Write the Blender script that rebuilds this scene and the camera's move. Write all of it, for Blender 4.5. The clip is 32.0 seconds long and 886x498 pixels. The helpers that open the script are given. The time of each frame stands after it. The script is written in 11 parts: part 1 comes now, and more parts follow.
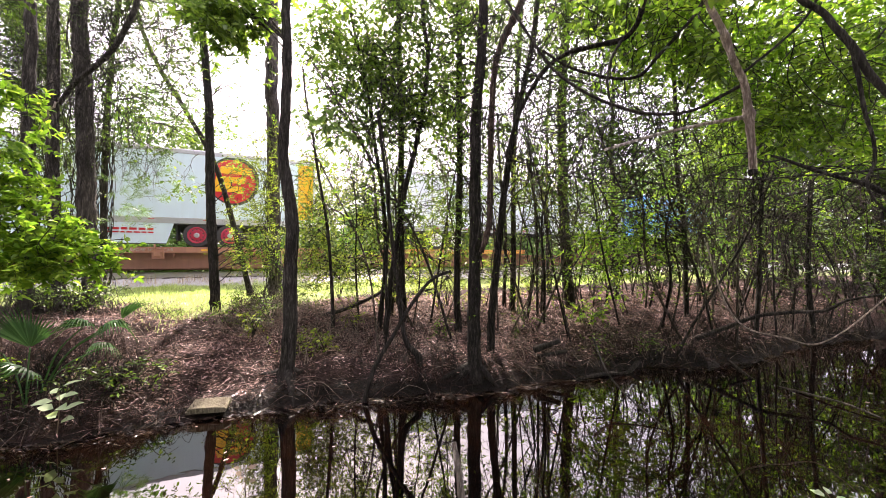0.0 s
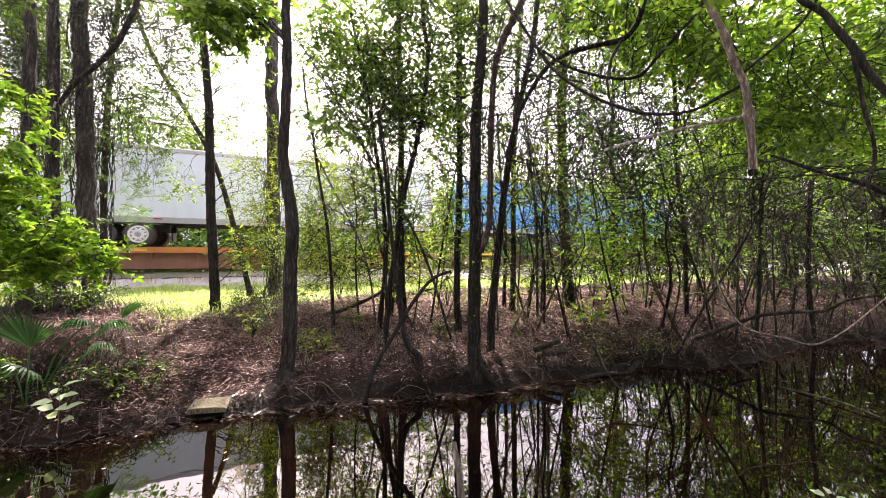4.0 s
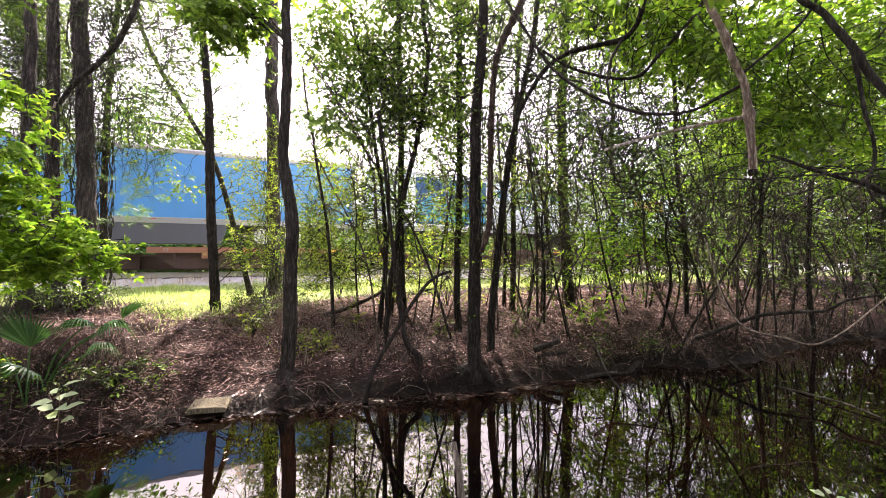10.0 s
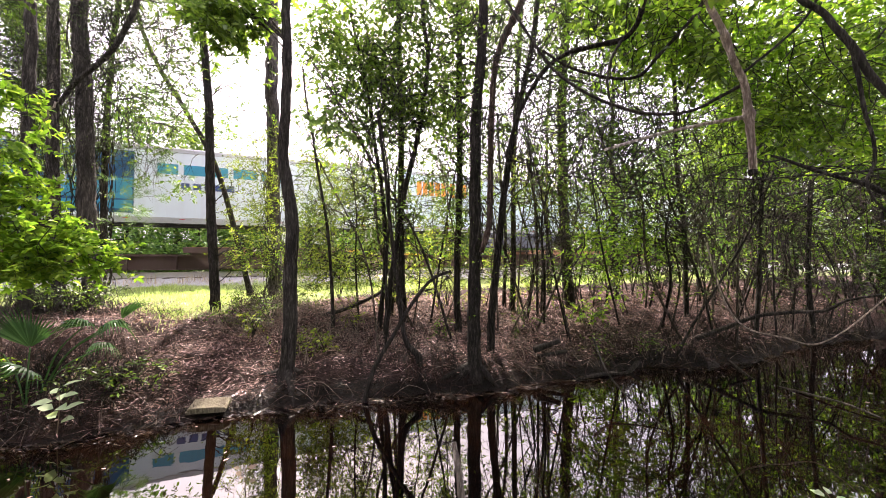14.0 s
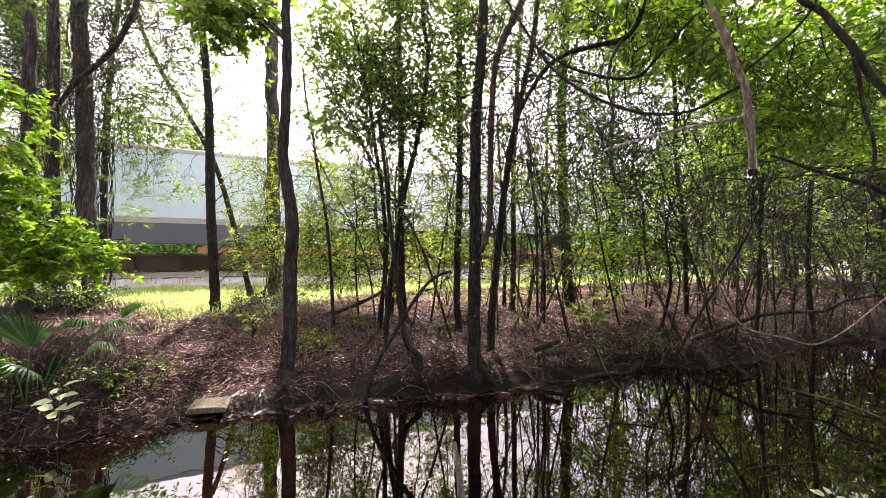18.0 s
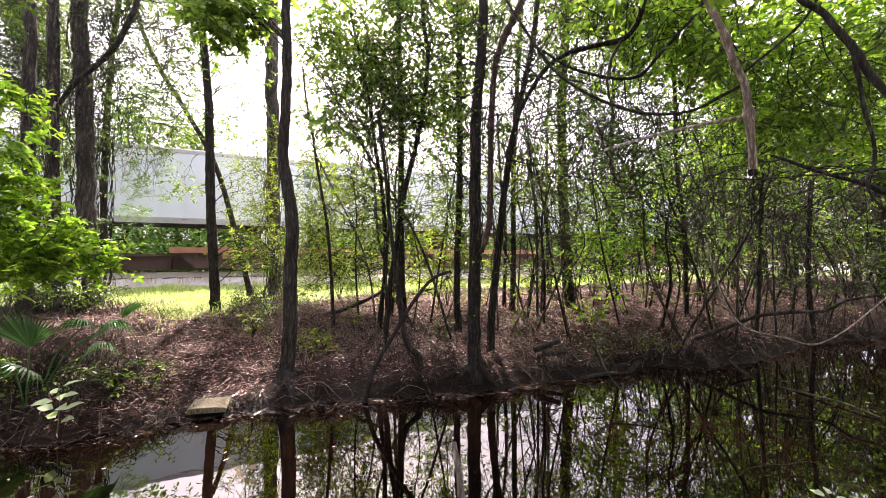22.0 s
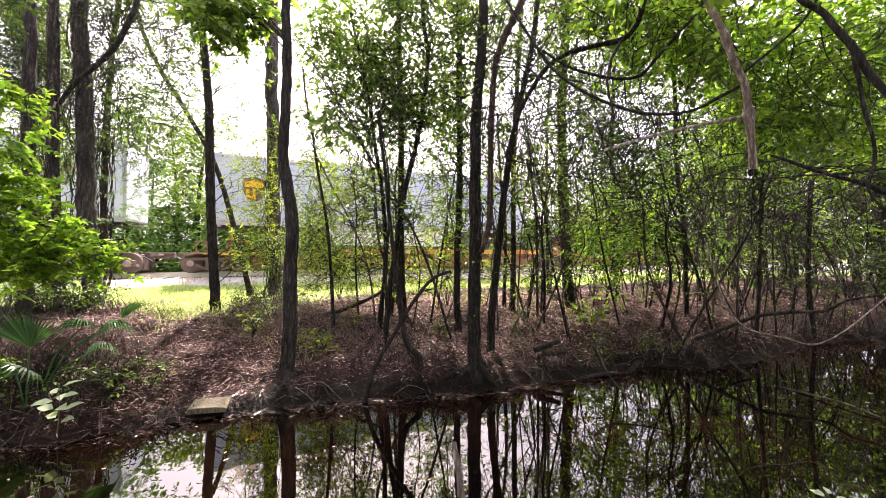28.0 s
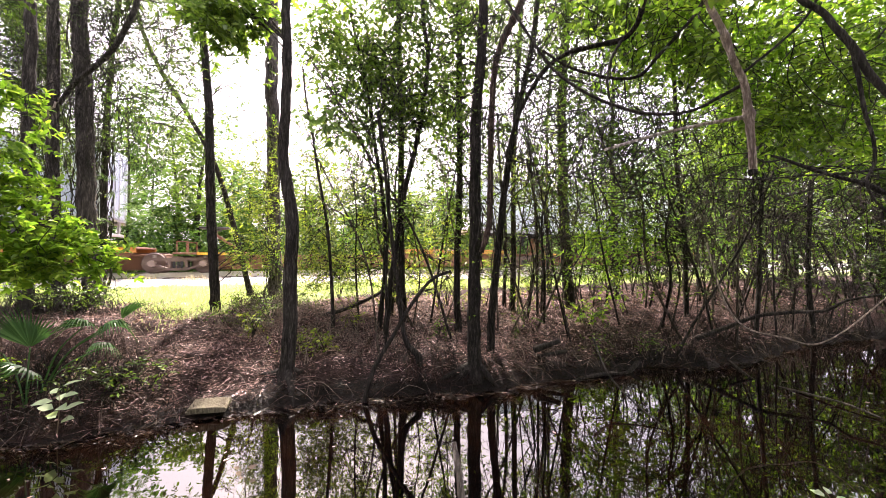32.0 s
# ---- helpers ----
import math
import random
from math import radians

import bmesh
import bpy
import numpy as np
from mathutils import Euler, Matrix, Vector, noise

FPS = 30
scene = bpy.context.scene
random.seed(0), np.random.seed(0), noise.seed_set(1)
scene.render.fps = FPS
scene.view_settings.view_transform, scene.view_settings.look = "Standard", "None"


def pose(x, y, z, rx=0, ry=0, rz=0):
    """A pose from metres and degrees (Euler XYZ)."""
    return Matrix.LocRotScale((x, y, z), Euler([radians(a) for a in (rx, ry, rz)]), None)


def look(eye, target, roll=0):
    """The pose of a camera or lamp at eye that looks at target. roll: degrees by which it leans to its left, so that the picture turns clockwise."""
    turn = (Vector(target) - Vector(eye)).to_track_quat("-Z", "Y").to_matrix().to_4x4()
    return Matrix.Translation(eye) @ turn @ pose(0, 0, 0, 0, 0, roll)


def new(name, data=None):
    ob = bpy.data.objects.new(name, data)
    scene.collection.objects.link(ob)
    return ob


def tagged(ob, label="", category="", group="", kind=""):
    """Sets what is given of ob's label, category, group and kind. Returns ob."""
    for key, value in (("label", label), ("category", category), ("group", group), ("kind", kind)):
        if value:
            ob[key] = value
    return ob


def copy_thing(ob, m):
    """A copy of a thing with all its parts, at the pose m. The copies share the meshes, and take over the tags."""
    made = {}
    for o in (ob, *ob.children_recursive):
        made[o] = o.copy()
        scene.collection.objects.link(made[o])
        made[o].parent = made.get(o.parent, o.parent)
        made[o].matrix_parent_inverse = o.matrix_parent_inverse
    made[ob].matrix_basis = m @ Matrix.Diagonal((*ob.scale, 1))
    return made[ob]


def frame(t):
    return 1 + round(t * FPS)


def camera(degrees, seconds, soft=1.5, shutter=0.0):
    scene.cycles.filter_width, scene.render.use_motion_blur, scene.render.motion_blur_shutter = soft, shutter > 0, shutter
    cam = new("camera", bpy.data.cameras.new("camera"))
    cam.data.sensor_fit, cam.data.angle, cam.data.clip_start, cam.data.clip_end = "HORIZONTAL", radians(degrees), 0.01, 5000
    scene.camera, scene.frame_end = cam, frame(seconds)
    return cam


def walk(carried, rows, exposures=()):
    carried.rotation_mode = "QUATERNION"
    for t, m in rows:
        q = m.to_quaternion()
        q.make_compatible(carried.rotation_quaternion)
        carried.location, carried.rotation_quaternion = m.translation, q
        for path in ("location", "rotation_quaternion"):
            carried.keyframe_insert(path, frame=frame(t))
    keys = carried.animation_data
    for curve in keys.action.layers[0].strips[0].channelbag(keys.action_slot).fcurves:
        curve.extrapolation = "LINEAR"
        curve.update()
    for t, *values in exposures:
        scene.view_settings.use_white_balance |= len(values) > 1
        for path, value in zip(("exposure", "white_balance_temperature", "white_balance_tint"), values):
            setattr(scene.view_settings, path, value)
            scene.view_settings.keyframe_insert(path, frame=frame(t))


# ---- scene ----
cam = camera(100.0, 32.0, soft=0.8, shutter=0.3)
EYE = pose(0, 0, 2.30, 91.22, 0, 0)
walk(cam, [(0.0, EYE), (32.0, EYE)], exposures=[(0.0, 2.22, 6700, 23), (32.0, 2.22, 6700, 23)])

# ---- light: bright hazy sky, weak high sun ----
SUN_UP, SUN_TURN = radians(50), radians(-15)
world = bpy.data.worlds.new("sky")
scene.world = world
world.use_nodes = True
wn, wl = world.node_tree.nodes, world.node_tree.links
wn.clear()
sky = wn.new("ShaderNodeTexSky")
sky.sky_type, sky.sun_disc = "NISHITA", False
sky.sun_elevation, sky.sun_rotation = SUN_UP, SUN_TURN
sky.air_density, sky.dust_density = 1.0, 8.0
haze = wn.new("ShaderNodeMix")
haze.data_type, haze.blend_type = "RGBA", "MIX"
haze.inputs[0].default_value = 0.42
haze.inputs[7].default_value = (15.2, 14.4, 16.2, 1)
wl.new(sky.outputs[0], haze.inputs[6])
back = wn.new("ShaderNodeBackground")
back.inputs[1].default_value = 0.079
out = wn.new("ShaderNodeOutputWorld")
wl.new(haze.outputs[2], back.inputs[0])
wl.new(back.outputs[0], out.inputs[0])

sun = new("sun", bpy.data.lights.new("sun", "SUN"))
sun.data.energy, sun.data.angle, sun.data.color = 5.0, radians(1.0), (1.0, 0.93, 0.82)
sun_dir = Vector((math.sin(SUN_TURN) * math.cos(SUN_UP), math.cos(SUN_TURN) * math.cos(SUN_UP), math.sin(SUN_UP)))
sun.matrix_world = look(sun_dir * 60, (0, 0, 0))


# ---- materials ----
class Mat:
    """A node material with short-hands."""

    def __init__(self, name):
        self.m = bpy.data.materials.new(name)
        self.m.use_nodes = True
        self.n, self.l = self.m.node_tree.nodes, self.m.node_tree.links
        self.b = self.n["Principled BSDF"]
        self.out = self.n["Material Output"]

    def node(self, kind, **inputs):
        nd = self.n.new("ShaderNode" + kind)
        for k, v in inputs.items():
            nd.inputs[k.replace("_", " ")].default_value = v
        return nd

    def coord(self, scale=(1, 1, 1), which="Object"):
        tc, mp = self.n.new("ShaderNodeTexCoord"), self.n.new("ShaderNodeMapping")
        mp.inputs["Scale"].default_value = scale
        self.l.new(tc.outputs[which], mp.inputs[0])
        return mp.outputs[0]

    def noise(self, vec, scale, detail=4.0, rough=0.6):
        nd = self.node("TexNoise", Scale=scale, Detail=detail, Roughness=rough)
        self.l.new(vec, nd.inputs["Vector"])
        return nd.outputs["Fac"]

    def ramp(self, fac, *stops):
        r = self.n.new("ShaderNodeValToRGB")
        e = r.color_ramp.elements
        while len(e) < len(stops):
            e.new(0.5)
        for el, (p, c) in zip(e, stops):
            el.position, el.color = p, (*c, 1)
        self.l.new(fac, r.inputs[0])
        return r.outputs[0]

    def mix(self, fac, a, b, blend="MIX"):
        nd = self.n.new("ShaderNodeMix")
        nd.data_type, nd.blend_type = "RGBA", blend
        for sock, v in ((0, fac), (6, a), (7, b)):
            if hasattr(v, "is_linked"):
                self.l.new(v, nd.inputs[sock])
            else:
                nd.inputs[sock].default_value = v if sock == 0 else (*v, 1)
        return nd.outputs[2]

    def base(self, col):
        if hasattr(col, "is_linked"):
            self.l.new(col, self.b.inputs["Base Color"])
        else:
            self.b.inputs["Base Color"].default_value = (*col, 1)
        return self

    def set(self, rough=0.6, metal=0.0, spec=0.5):
        self.b.inputs["Roughness"].default_value = rough
        self.b.inputs["Metallic"].default_value = metal
        self.b.inputs["Specular IOR Level"].default_value = spec
        return self

    def bump(self, fac, strength=0.5, dist=0.02):
        bp = self.node("Bump", Strength=strength, Distance=dist)
        self.l.new(fac, bp.inputs["Height"])
        self.l.new(bp.outputs[0], self.b.inputs["Normal"])
        return self

    def rand(self):
        return self.n.new("ShaderNodeObjectInfo").outputs["Random"]

    def island(self):
        return self.n.new("ShaderNodeNewGeometry").outputs["Random Per Island"]


def bark(name, dark, mid, light, scale=14.0):
    m = Mat(name)
    v = m.coord((1, 1, 0.16))
    big = m.noise(m.coord((1, 1, 0.6)), 3.0)
    fine = m.noise(v, scale * 1.6, 7.0, 0.75)
    col = m.ramp(fine, (0.43, dark), (0.52, mid), (0.62, tuple(c * 1.35 for c in light)))
    col = m.mix(0.3, col, m.ramp(big, (0.35, dark), (0.65, light)))
    return m.base(col).set(0.92, 0, 0.2).bump(fine, 1.0, 0.06).m


def leafy(name, dark, mid, light, glow=0.5, gloss=0.42):
    """Thin leaves that let light through."""
    m = Mat(name)
    col = m.ramp(m.island(), (0.0, dark), (0.5, mid), (1.0, light))
    m.base(col).set(gloss, 0, 0.35)
    tr = m.node("BsdfTranslucent")
    warm = m.mix(0.55, col, (0.85, 1.0, 0.25), "MULTIPLY")
    bright = m.mix(1.0, warm, (1.7, 1.7, 1.7), "MULTIPLY")
    m.l.new(bright, tr.inputs[0])
    mx = m.node("MixShader", Fac=glow)
    m.l.new(m.b.outputs[0], mx.inputs[1])
    m.l.new(tr.outputs[0], mx.inputs[2])
    m.l.new(mx.outputs[0], m.out.inputs[0])
    return m.m


def paint(name, col, rough=0.4, grime=(0.2, 0.16, 0.12), amount=0.25, metal=0.0):
    m = Mat(name)
    streak = m.noise(m.coord((1.2, 1.2, 0.12)), 3.0, 5.0, 0.65)
    blot = m.noise(m.coord(), 1.1, 4.0)
    fac = m.ramp(streak, (0.45, (0, 0, 0)), (0.85, (amount, amount, amount)))
    c = m.mix(fac, col, grime)
    c = m.mix(m.ramp(blot, (0.35, (0, 0, 0)), (0.8, (amount * 0.5,) * 3)), c, grime)
    return m.base(c).set(rough, metal).bump(blot, 0.05, 0.01).m


def plain(name, col, rough=0.5, metal=0.0):
    m = Mat(name)
    n1 = m.noise(m.coord(), 9.0, 5.0)
    c = m.mix(m.ramp(n1, (0.3, (0, 0, 0)), (0.75, (0.35, 0.35, 0.35))), col, tuple(x * 0.55 for x in col))
    return m.base(c).set(rough, metal).bump(n1, 0.15, 0.01).m


BARK_PINE = bark("pine_bark", (0.0138, 0.0124, 0.011), (0.0551, 0.0482, 0.0427), (0.138, 0.121, 0.107), 11)
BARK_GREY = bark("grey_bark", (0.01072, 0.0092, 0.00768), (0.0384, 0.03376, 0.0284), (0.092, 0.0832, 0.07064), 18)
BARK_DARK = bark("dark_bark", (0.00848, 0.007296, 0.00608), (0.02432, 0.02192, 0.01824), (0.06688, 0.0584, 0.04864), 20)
BARK_RED = bark("red_bark", (0.12, 0.088, 0.07), (0.33, 0.255, 0.205), (0.62, 0.52, 0.43), 16)
THICKET = bark("thicket_bark", (0.022, 0.0176, 0.0132), (0.066, 0.0539, 0.04125), (0.1485, 0.1238, 0.09625), 22)
STEM_RED = bark("reddish_stem_bark", (0.024, 0.0152, 0.012), (0.068, 0.0448, 0.036), (0.152, 0.108, 0.088), 18)
DEADWOOD = bark("pale_deadwood", (0.06, 0.046, 0.036), (0.17, 0.135, 0.108), (0.42, 0.35, 0.285), 22)
PALE_VINE = bark("pale_vine_bark", (0.10, 0.08, 0.066), (0.27, 0.225, 0.185), (0.55, 0.48, 0.41), 22)
LEAF_MID = leafy("green_leaf", (0.0345, 0.0667, 0.0115), (0.0805, 0.138, 0.0207), (0.161, 0.23, 0.0345), 0.5)
LEAF_BRIGHT = leafy("bright_leaf", (0.0633, 0.127, 0.0138), (0.132, 0.23, 0.0253), (0.253, 0.356, 0.046), 0.64)
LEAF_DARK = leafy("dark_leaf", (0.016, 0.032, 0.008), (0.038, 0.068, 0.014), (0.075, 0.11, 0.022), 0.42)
# dimmer copy of the green leaf, with shade put into its colour
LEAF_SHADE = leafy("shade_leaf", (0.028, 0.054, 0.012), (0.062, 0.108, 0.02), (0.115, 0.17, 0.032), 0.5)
LEAF_YELLOW = leafy("yellow_green_leaf", (0.075, 0.115, 0.014), (0.15, 0.20, 0.025), (0.27, 0.30, 0.045), 0.55)
LEAF_PALE_GREEN = leafy("large_pale_green_leaf", (0.09, 0.15, 0.05), (0.14, 0.21, 0.08), (0.20, 0.27, 0.11), 0.5)
LEAF_PALE = leafy("pale_leaf", (0.247, 0.314, 0.181), (0.33, 0.413, 0.247), (0.455, 0.512, 0.347), 0.3)
NEEDLE = leafy("pine_needle", (0.064, 0.12, 0.04), (0.12, 0.208, 0.064), (0.192, 0.288, 0.096), 0.35)
FAN = leafy("palmetto_leaf", (0.032, 0.08, 0.026), (0.058, 0.13, 0.044), (0.10, 0.19, 0.07), 0.2, 0.25)
FAR_LEAF = leafy("far_leaf", (0.035, 0.075, 0.02), (0.07, 0.14, 0.03), (0.13, 0.21, 0.05), 0.5)
GRASS = leafy("grass_blade", (0.20, 0.27, 0.09), (0.34, 0.42, 0.17), (0.50, 0.55, 0.29), 0.5)
DRY = leafy("dry_stem", (0.08, 0.056, 0.036), (0.168, 0.124, 0.084), (0.288, 0.224, 0.16), 0.15, 0.8)
PALE_WEED = leafy("pale_dry_weed", (0.28, 0.20, 0.16), (0.46, 0.36, 0.30), (0.62, 0.54, 0.44), 0.3, 0.7)
STRAW = leafy("pine_straw", (0.035, 0.019, 0.015), (0.20, 0.11, 0.098), (0.48, 0.30, 0.265), 0.08, 0.6)
LITTER = leafy("fallen_leaf", (0.042, 0.024, 0.022), (0.27, 0.153, 0.138), (0.66, 0.47, 0.44), 0.12, 0.55)


def ground_material():
    m = Mat("forest_floor")
    v = m.coord()
    fine, big = m.noise(v, 26, 8, 0.75), m.noise(v, 1.3, 5, 0.6)
    soil = m.ramp(fine, (0.3, (0.008, 0.005, 0.0045)), (0.5, (0.036, 0.022, 0.0195)), (0.7, (0.14, 0.09, 0.08)))
    soil = m.mix(m.ramp(big, (0.4, (0, 0, 0)), (0.65, (0.55, 0.55, 0.55))), soil, (0.03, 0.02, 0.015))
    green = m.ramp(fine, (0.3, (0.14, 0.18, 0.06)), (0.6, (0.34, 0.41, 0.18)))
    stone = m.ramp(m.noise(v, 45, 6, 0.8), (0.3, (0.30, 0.29, 0.28)), (0.7, (0.74, 0.72, 0.70)))
    at = m.n.new("ShaderNodeAttribute")
    at.attribute_name = "zone"
    sep = m.n.new("ShaderNodeSeparateColor")
    m.l.new(at.outputs["Color"], sep.inputs[0])
    c = m.mix(sep.outputs[0], soil, green)
    c = m.mix(sep.outputs[1], c, stone)
    # wet mud, blackened further to stand in for the undercut bank's shade
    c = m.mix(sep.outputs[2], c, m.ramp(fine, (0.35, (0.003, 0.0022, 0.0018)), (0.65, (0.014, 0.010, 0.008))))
    m.base(c).set(0.9, 0, 0.12).bump(fine, 1.0, 0.05)
    rough = m.n.new("ShaderNodeMapRange")
    rough.inputs[3].default_value, rough.inputs[4].default_value = 0.92, 0.6
    m.l.new(sep.outputs[2], rough.inputs[0])
    m.l.new(rough.outputs[0], m.b.inputs["Roughness"])
    wet = m.n.new("ShaderNodeMapRange")
    wet.inputs[3].default_value, wet.inputs[4].default_value = 0.12, 0.2
    m.l.new(sep.outputs[2], wet.inputs[0])
    m.l.new(wet.outputs[0], m.b.inputs["Specular IOR Level"])
    return m.m


def water_material():
    m = Mat("tannin_water")
    v = m.coord()
    c = m.ramp(m.noise(v, 0.9, 4), (0.3, (0.0014, 0.0007, 0.0004)), (0.7, (0.0045, 0.0018, 0.0009)))
    m.base(c).set(0.012, 0, 0.5)
    m.b.inputs["IOR"].default_value = 1.95
    return m.bump(m.noise(m.coord((1, 1.6, 1)), 2.2, 2.0, 0.4), 0.018, 0.05).m


# ---- mesh helpers ----
def mesh_from(name, verts, faces, material, smooth=False):
    me = bpy.data.meshes.new(name)
    me.from_pydata(verts, [], faces)
    me.materials.append(material)
    if smooth:
        me.shade_smooth()
    return me


def attach(name, me, parent=None, label=""):
    ob = new(name, me)
    ob.parent = parent
    if label:
        ob["label"] = label
    return ob


def part(name, bm, material, parent, label="", smooth=False):
    me = bpy.data.meshes.new(name)
    bm.to_mesh(me)
    bm.free()
    me.materials.append(material)
    if smooth:
        me.shade_smooth()
    return attach(name, me, parent, label)


def box(bm, x0, y0, z0, x1, y1, z1, bevel=0.0):
    geo = bmesh.ops.create_cube(bm, size=1.0, matrix=Matrix.LocRotScale(
        ((x0 + x1) / 2, (y0 + y1) / 2, (z0 + z1) / 2), None, (x1 - x0, y1 - y0, z1 - z0)))
    if bevel:
        es = list({e for v in geo["verts"] for e in v.link_edges})
        bmesh.ops.bevel(bm, geom=es, offset=bevel, segments=1, affect="EDGES")
    return bm


def boxes(*rows, bevel=0.0):
    bm = bmesh.new()
    for r in rows:
        box(bm, *r, bevel=bevel)
    return bm


def prism(profile, y0, y1):
    """A plate cut to an outline in x and z, from y0 to y1."""
    bm = bmesh.new()
    a = [bm.verts.new((x, y0, z)) for x, z in profile]
    b = [bm.verts.new((x, y1, z)) for x, z in profile]
    bm.faces.new(a)
    bm.faces.new(b[::-1])
    for i in range(len(a)):
        j = (i + 1) % len(a)
        bm.faces.new((a[j], a[i], b[i], b[j]))
    bmesh.ops.recalc_face_normals(bm, faces=bm.faces)
    return bm


def lathe(profile, sides=28, caps=True):
    """Turned about the y axis: rows of (y, radius)."""
    bm = bmesh.new()
    rings = []
    for y, r in profile:
        rings.append([bm.verts.new((r * math.cos(k * math.tau / sides), y, r * math.sin(k * math.tau / sides))) for k in range(sides)])
    for a, b in zip(rings, rings[1:]):
        for k in range(sides):
            bm.faces.new((a[k], a[(k + 1) % sides], b[(k + 1) % sides], b[k]))
    if caps:
        bm.faces.new(rings[0][::-1])
        bm.faces.new(rings[-1])
        bmesh.ops.recalc_face_normals(bm, faces=bm.faces)
    return bm


def curve_points(ctrl, step=0.12):
    """Smooth points through the rows of ctrl (any number of columns)."""
    c = np.array(ctrl, float)
    if len(c) < 3:
        n = max(2, int(np.linalg.norm(c[-1, :3] - c[0, :3]) / step))
        f = np.linspace(0, 1, n + 1)[:, None]
        return c[0] * (1 - f) + c[-1] * f
    p = np.vstack([2 * c[0] - c[1], c, 2 * c[-1] - c[-2]])
    res = []
    for i in range(1, len(p) - 2):
        n = max(2, int(np.linalg.norm(p[i + 1, :3] - p[i, :3]) / step))
        f = (np.arange(n) / n)[:, None]
        a, b, d, e = p[i - 1], p[i], p[i + 1], p[i + 2]
        res.append(0.5 * (2 * b + (d - a) * f + (2 * a - 5 * b + 4 * d - e) * f ** 2 + (3 * b - a - 3 * d + e) * f ** 3))
    return np.vstack(res + [c[-1:]])


def tube(pts, radii, sides=8, lumpy=0.06, rng=None):
    """Verts and faces of a tube along pts; ends closed."""
    pts = np.asarray(pts, float)
    n = len(pts)
    tan = np.gradient(pts, axis=0)
    tan /= np.linalg.norm(tan, axis=1)[:, None] + 1e-9
    ref = np.array((0.31, 0.95, 0.05)) if abs(tan[0, 2]) > 0.5 else np.array((0.1, 0.05, 1.0))
    u = np.cross(tan, ref)
    u /= np.linalg.norm(u, axis=1)[:, None] + 1e-9
    w = np.cross(tan, u)
    ang = np.arange(sides) * math.tau / sides
    rr = np.asarray(radii, float)[:, None] * np.ones(sides)
    if lumpy and rng is not None:
        rr = rr * (1 + lumpy * rng.standard_normal((n, sides)) + lumpy * 1.5 * np.sin(ang * 3 + rng.uniform(0, 6)))
    v = pts[:, None] + rr[..., None] * (np.cos(ang)[None, :, None] * u[:, None] + np.sin(ang)[None, :, None] * w[:, None])
    faces = []
    for i in range(n - 1):
        for k in range(sides):
            a, b = i * sides + k, i * sides + (k + 1) % sides
            faces.append((a, b, b + sides, a + sides))
    faces.append(tuple(range(sides))[::-1])
    faces.append(tuple(range((n - 1) * sides, n * sides)))
    return v.reshape(-1, 3), faces


def tubes_mesh(name, rows, material, sides=5, rng=None):
    """Many thin tubes in one mesh: rows of (points, radii)."""
    vs, fs, k = [], [], 0
    for pts, radii in rows:
        v, f = tube(pts, radii, sides, 0.05, rng)
        f = f[:-2] if sides < 4 else f
        vs.append(v)
        fs += [tuple(i + k for i in q) for q in f]
        k += len(v)
    return mesh_from(name, np.vstack(vs).tolist(), fs, material, True)


def leaf_mesh(name, pos, along, up, length, width, material, six=False, fold=0.25):
    """One folded leaf at each pos. along and up are directions; length and width per leaf."""
    n = len(pos)
    along = along / (np.linalg.norm(along, axis=1)[:, None] + 1e-9)
    side = np.cross(along, up)
    side /= np.linalg.norm(side, axis=1)[:, None] + 1e-9
    nor = np.cross(side, along)
    L, W = np.asarray(length).reshape(-1, 1), np.asarray(width).reshape(-1, 1)
    if six:
        v = np.stack([pos, pos + along * L * .35 + side * W * .5 + nor * W * fold, pos + along * L * .72 + side * W * .34 + nor * W * fold * .6,
                      pos + along * L - nor * L * .08, pos + along * L * .72 - side * W * .34 + nor * W * fold * .6,
                      pos + along * L * .35 - side * W * .5 + nor * W * fold, pos + along * L * .5], 1)
        tri = np.array([(0, 1, 6), (1, 2, 6), (2, 3, 6), (3, 4, 6), (4, 5, 6), (5, 0, 6)])
    else:
        v = np.stack([pos, pos + along * L * .45 + side * W * .5 + nor * W * fold, pos + along * L,
                      pos + along * L * .45 - side * W * .5 + nor * W * fold], 1)
        tri = np.array([(0, 1, 2), (0, 2, 3)])
    nv = v.shape[1]
    faces = (tri[None] + (np.arange(n) * nv)[:, None, None]).reshape(-1, 3)
    me = bpy.data.meshes.new(name)
    me.vertices.add(n * nv)
    me.vertices.foreach_set("co", v.reshape(-1).astype(np.float32))
    nf = len(faces)
    me.loops.add(nf * 3)
    me.loops.foreach_set("vertex_index", faces.reshape(-1).astype(np.int32))
    me.polygons.add(nf)
    me.polygons.foreach_set("loop_start", (np.arange(nf) * 3).astype(np.int32))
    me.update(calc_edges=True)
    me.materials.append(material)
    return me


def unit(v):
    return v / (np.linalg.norm(v, axis=1)[:, None] + 1e-9)


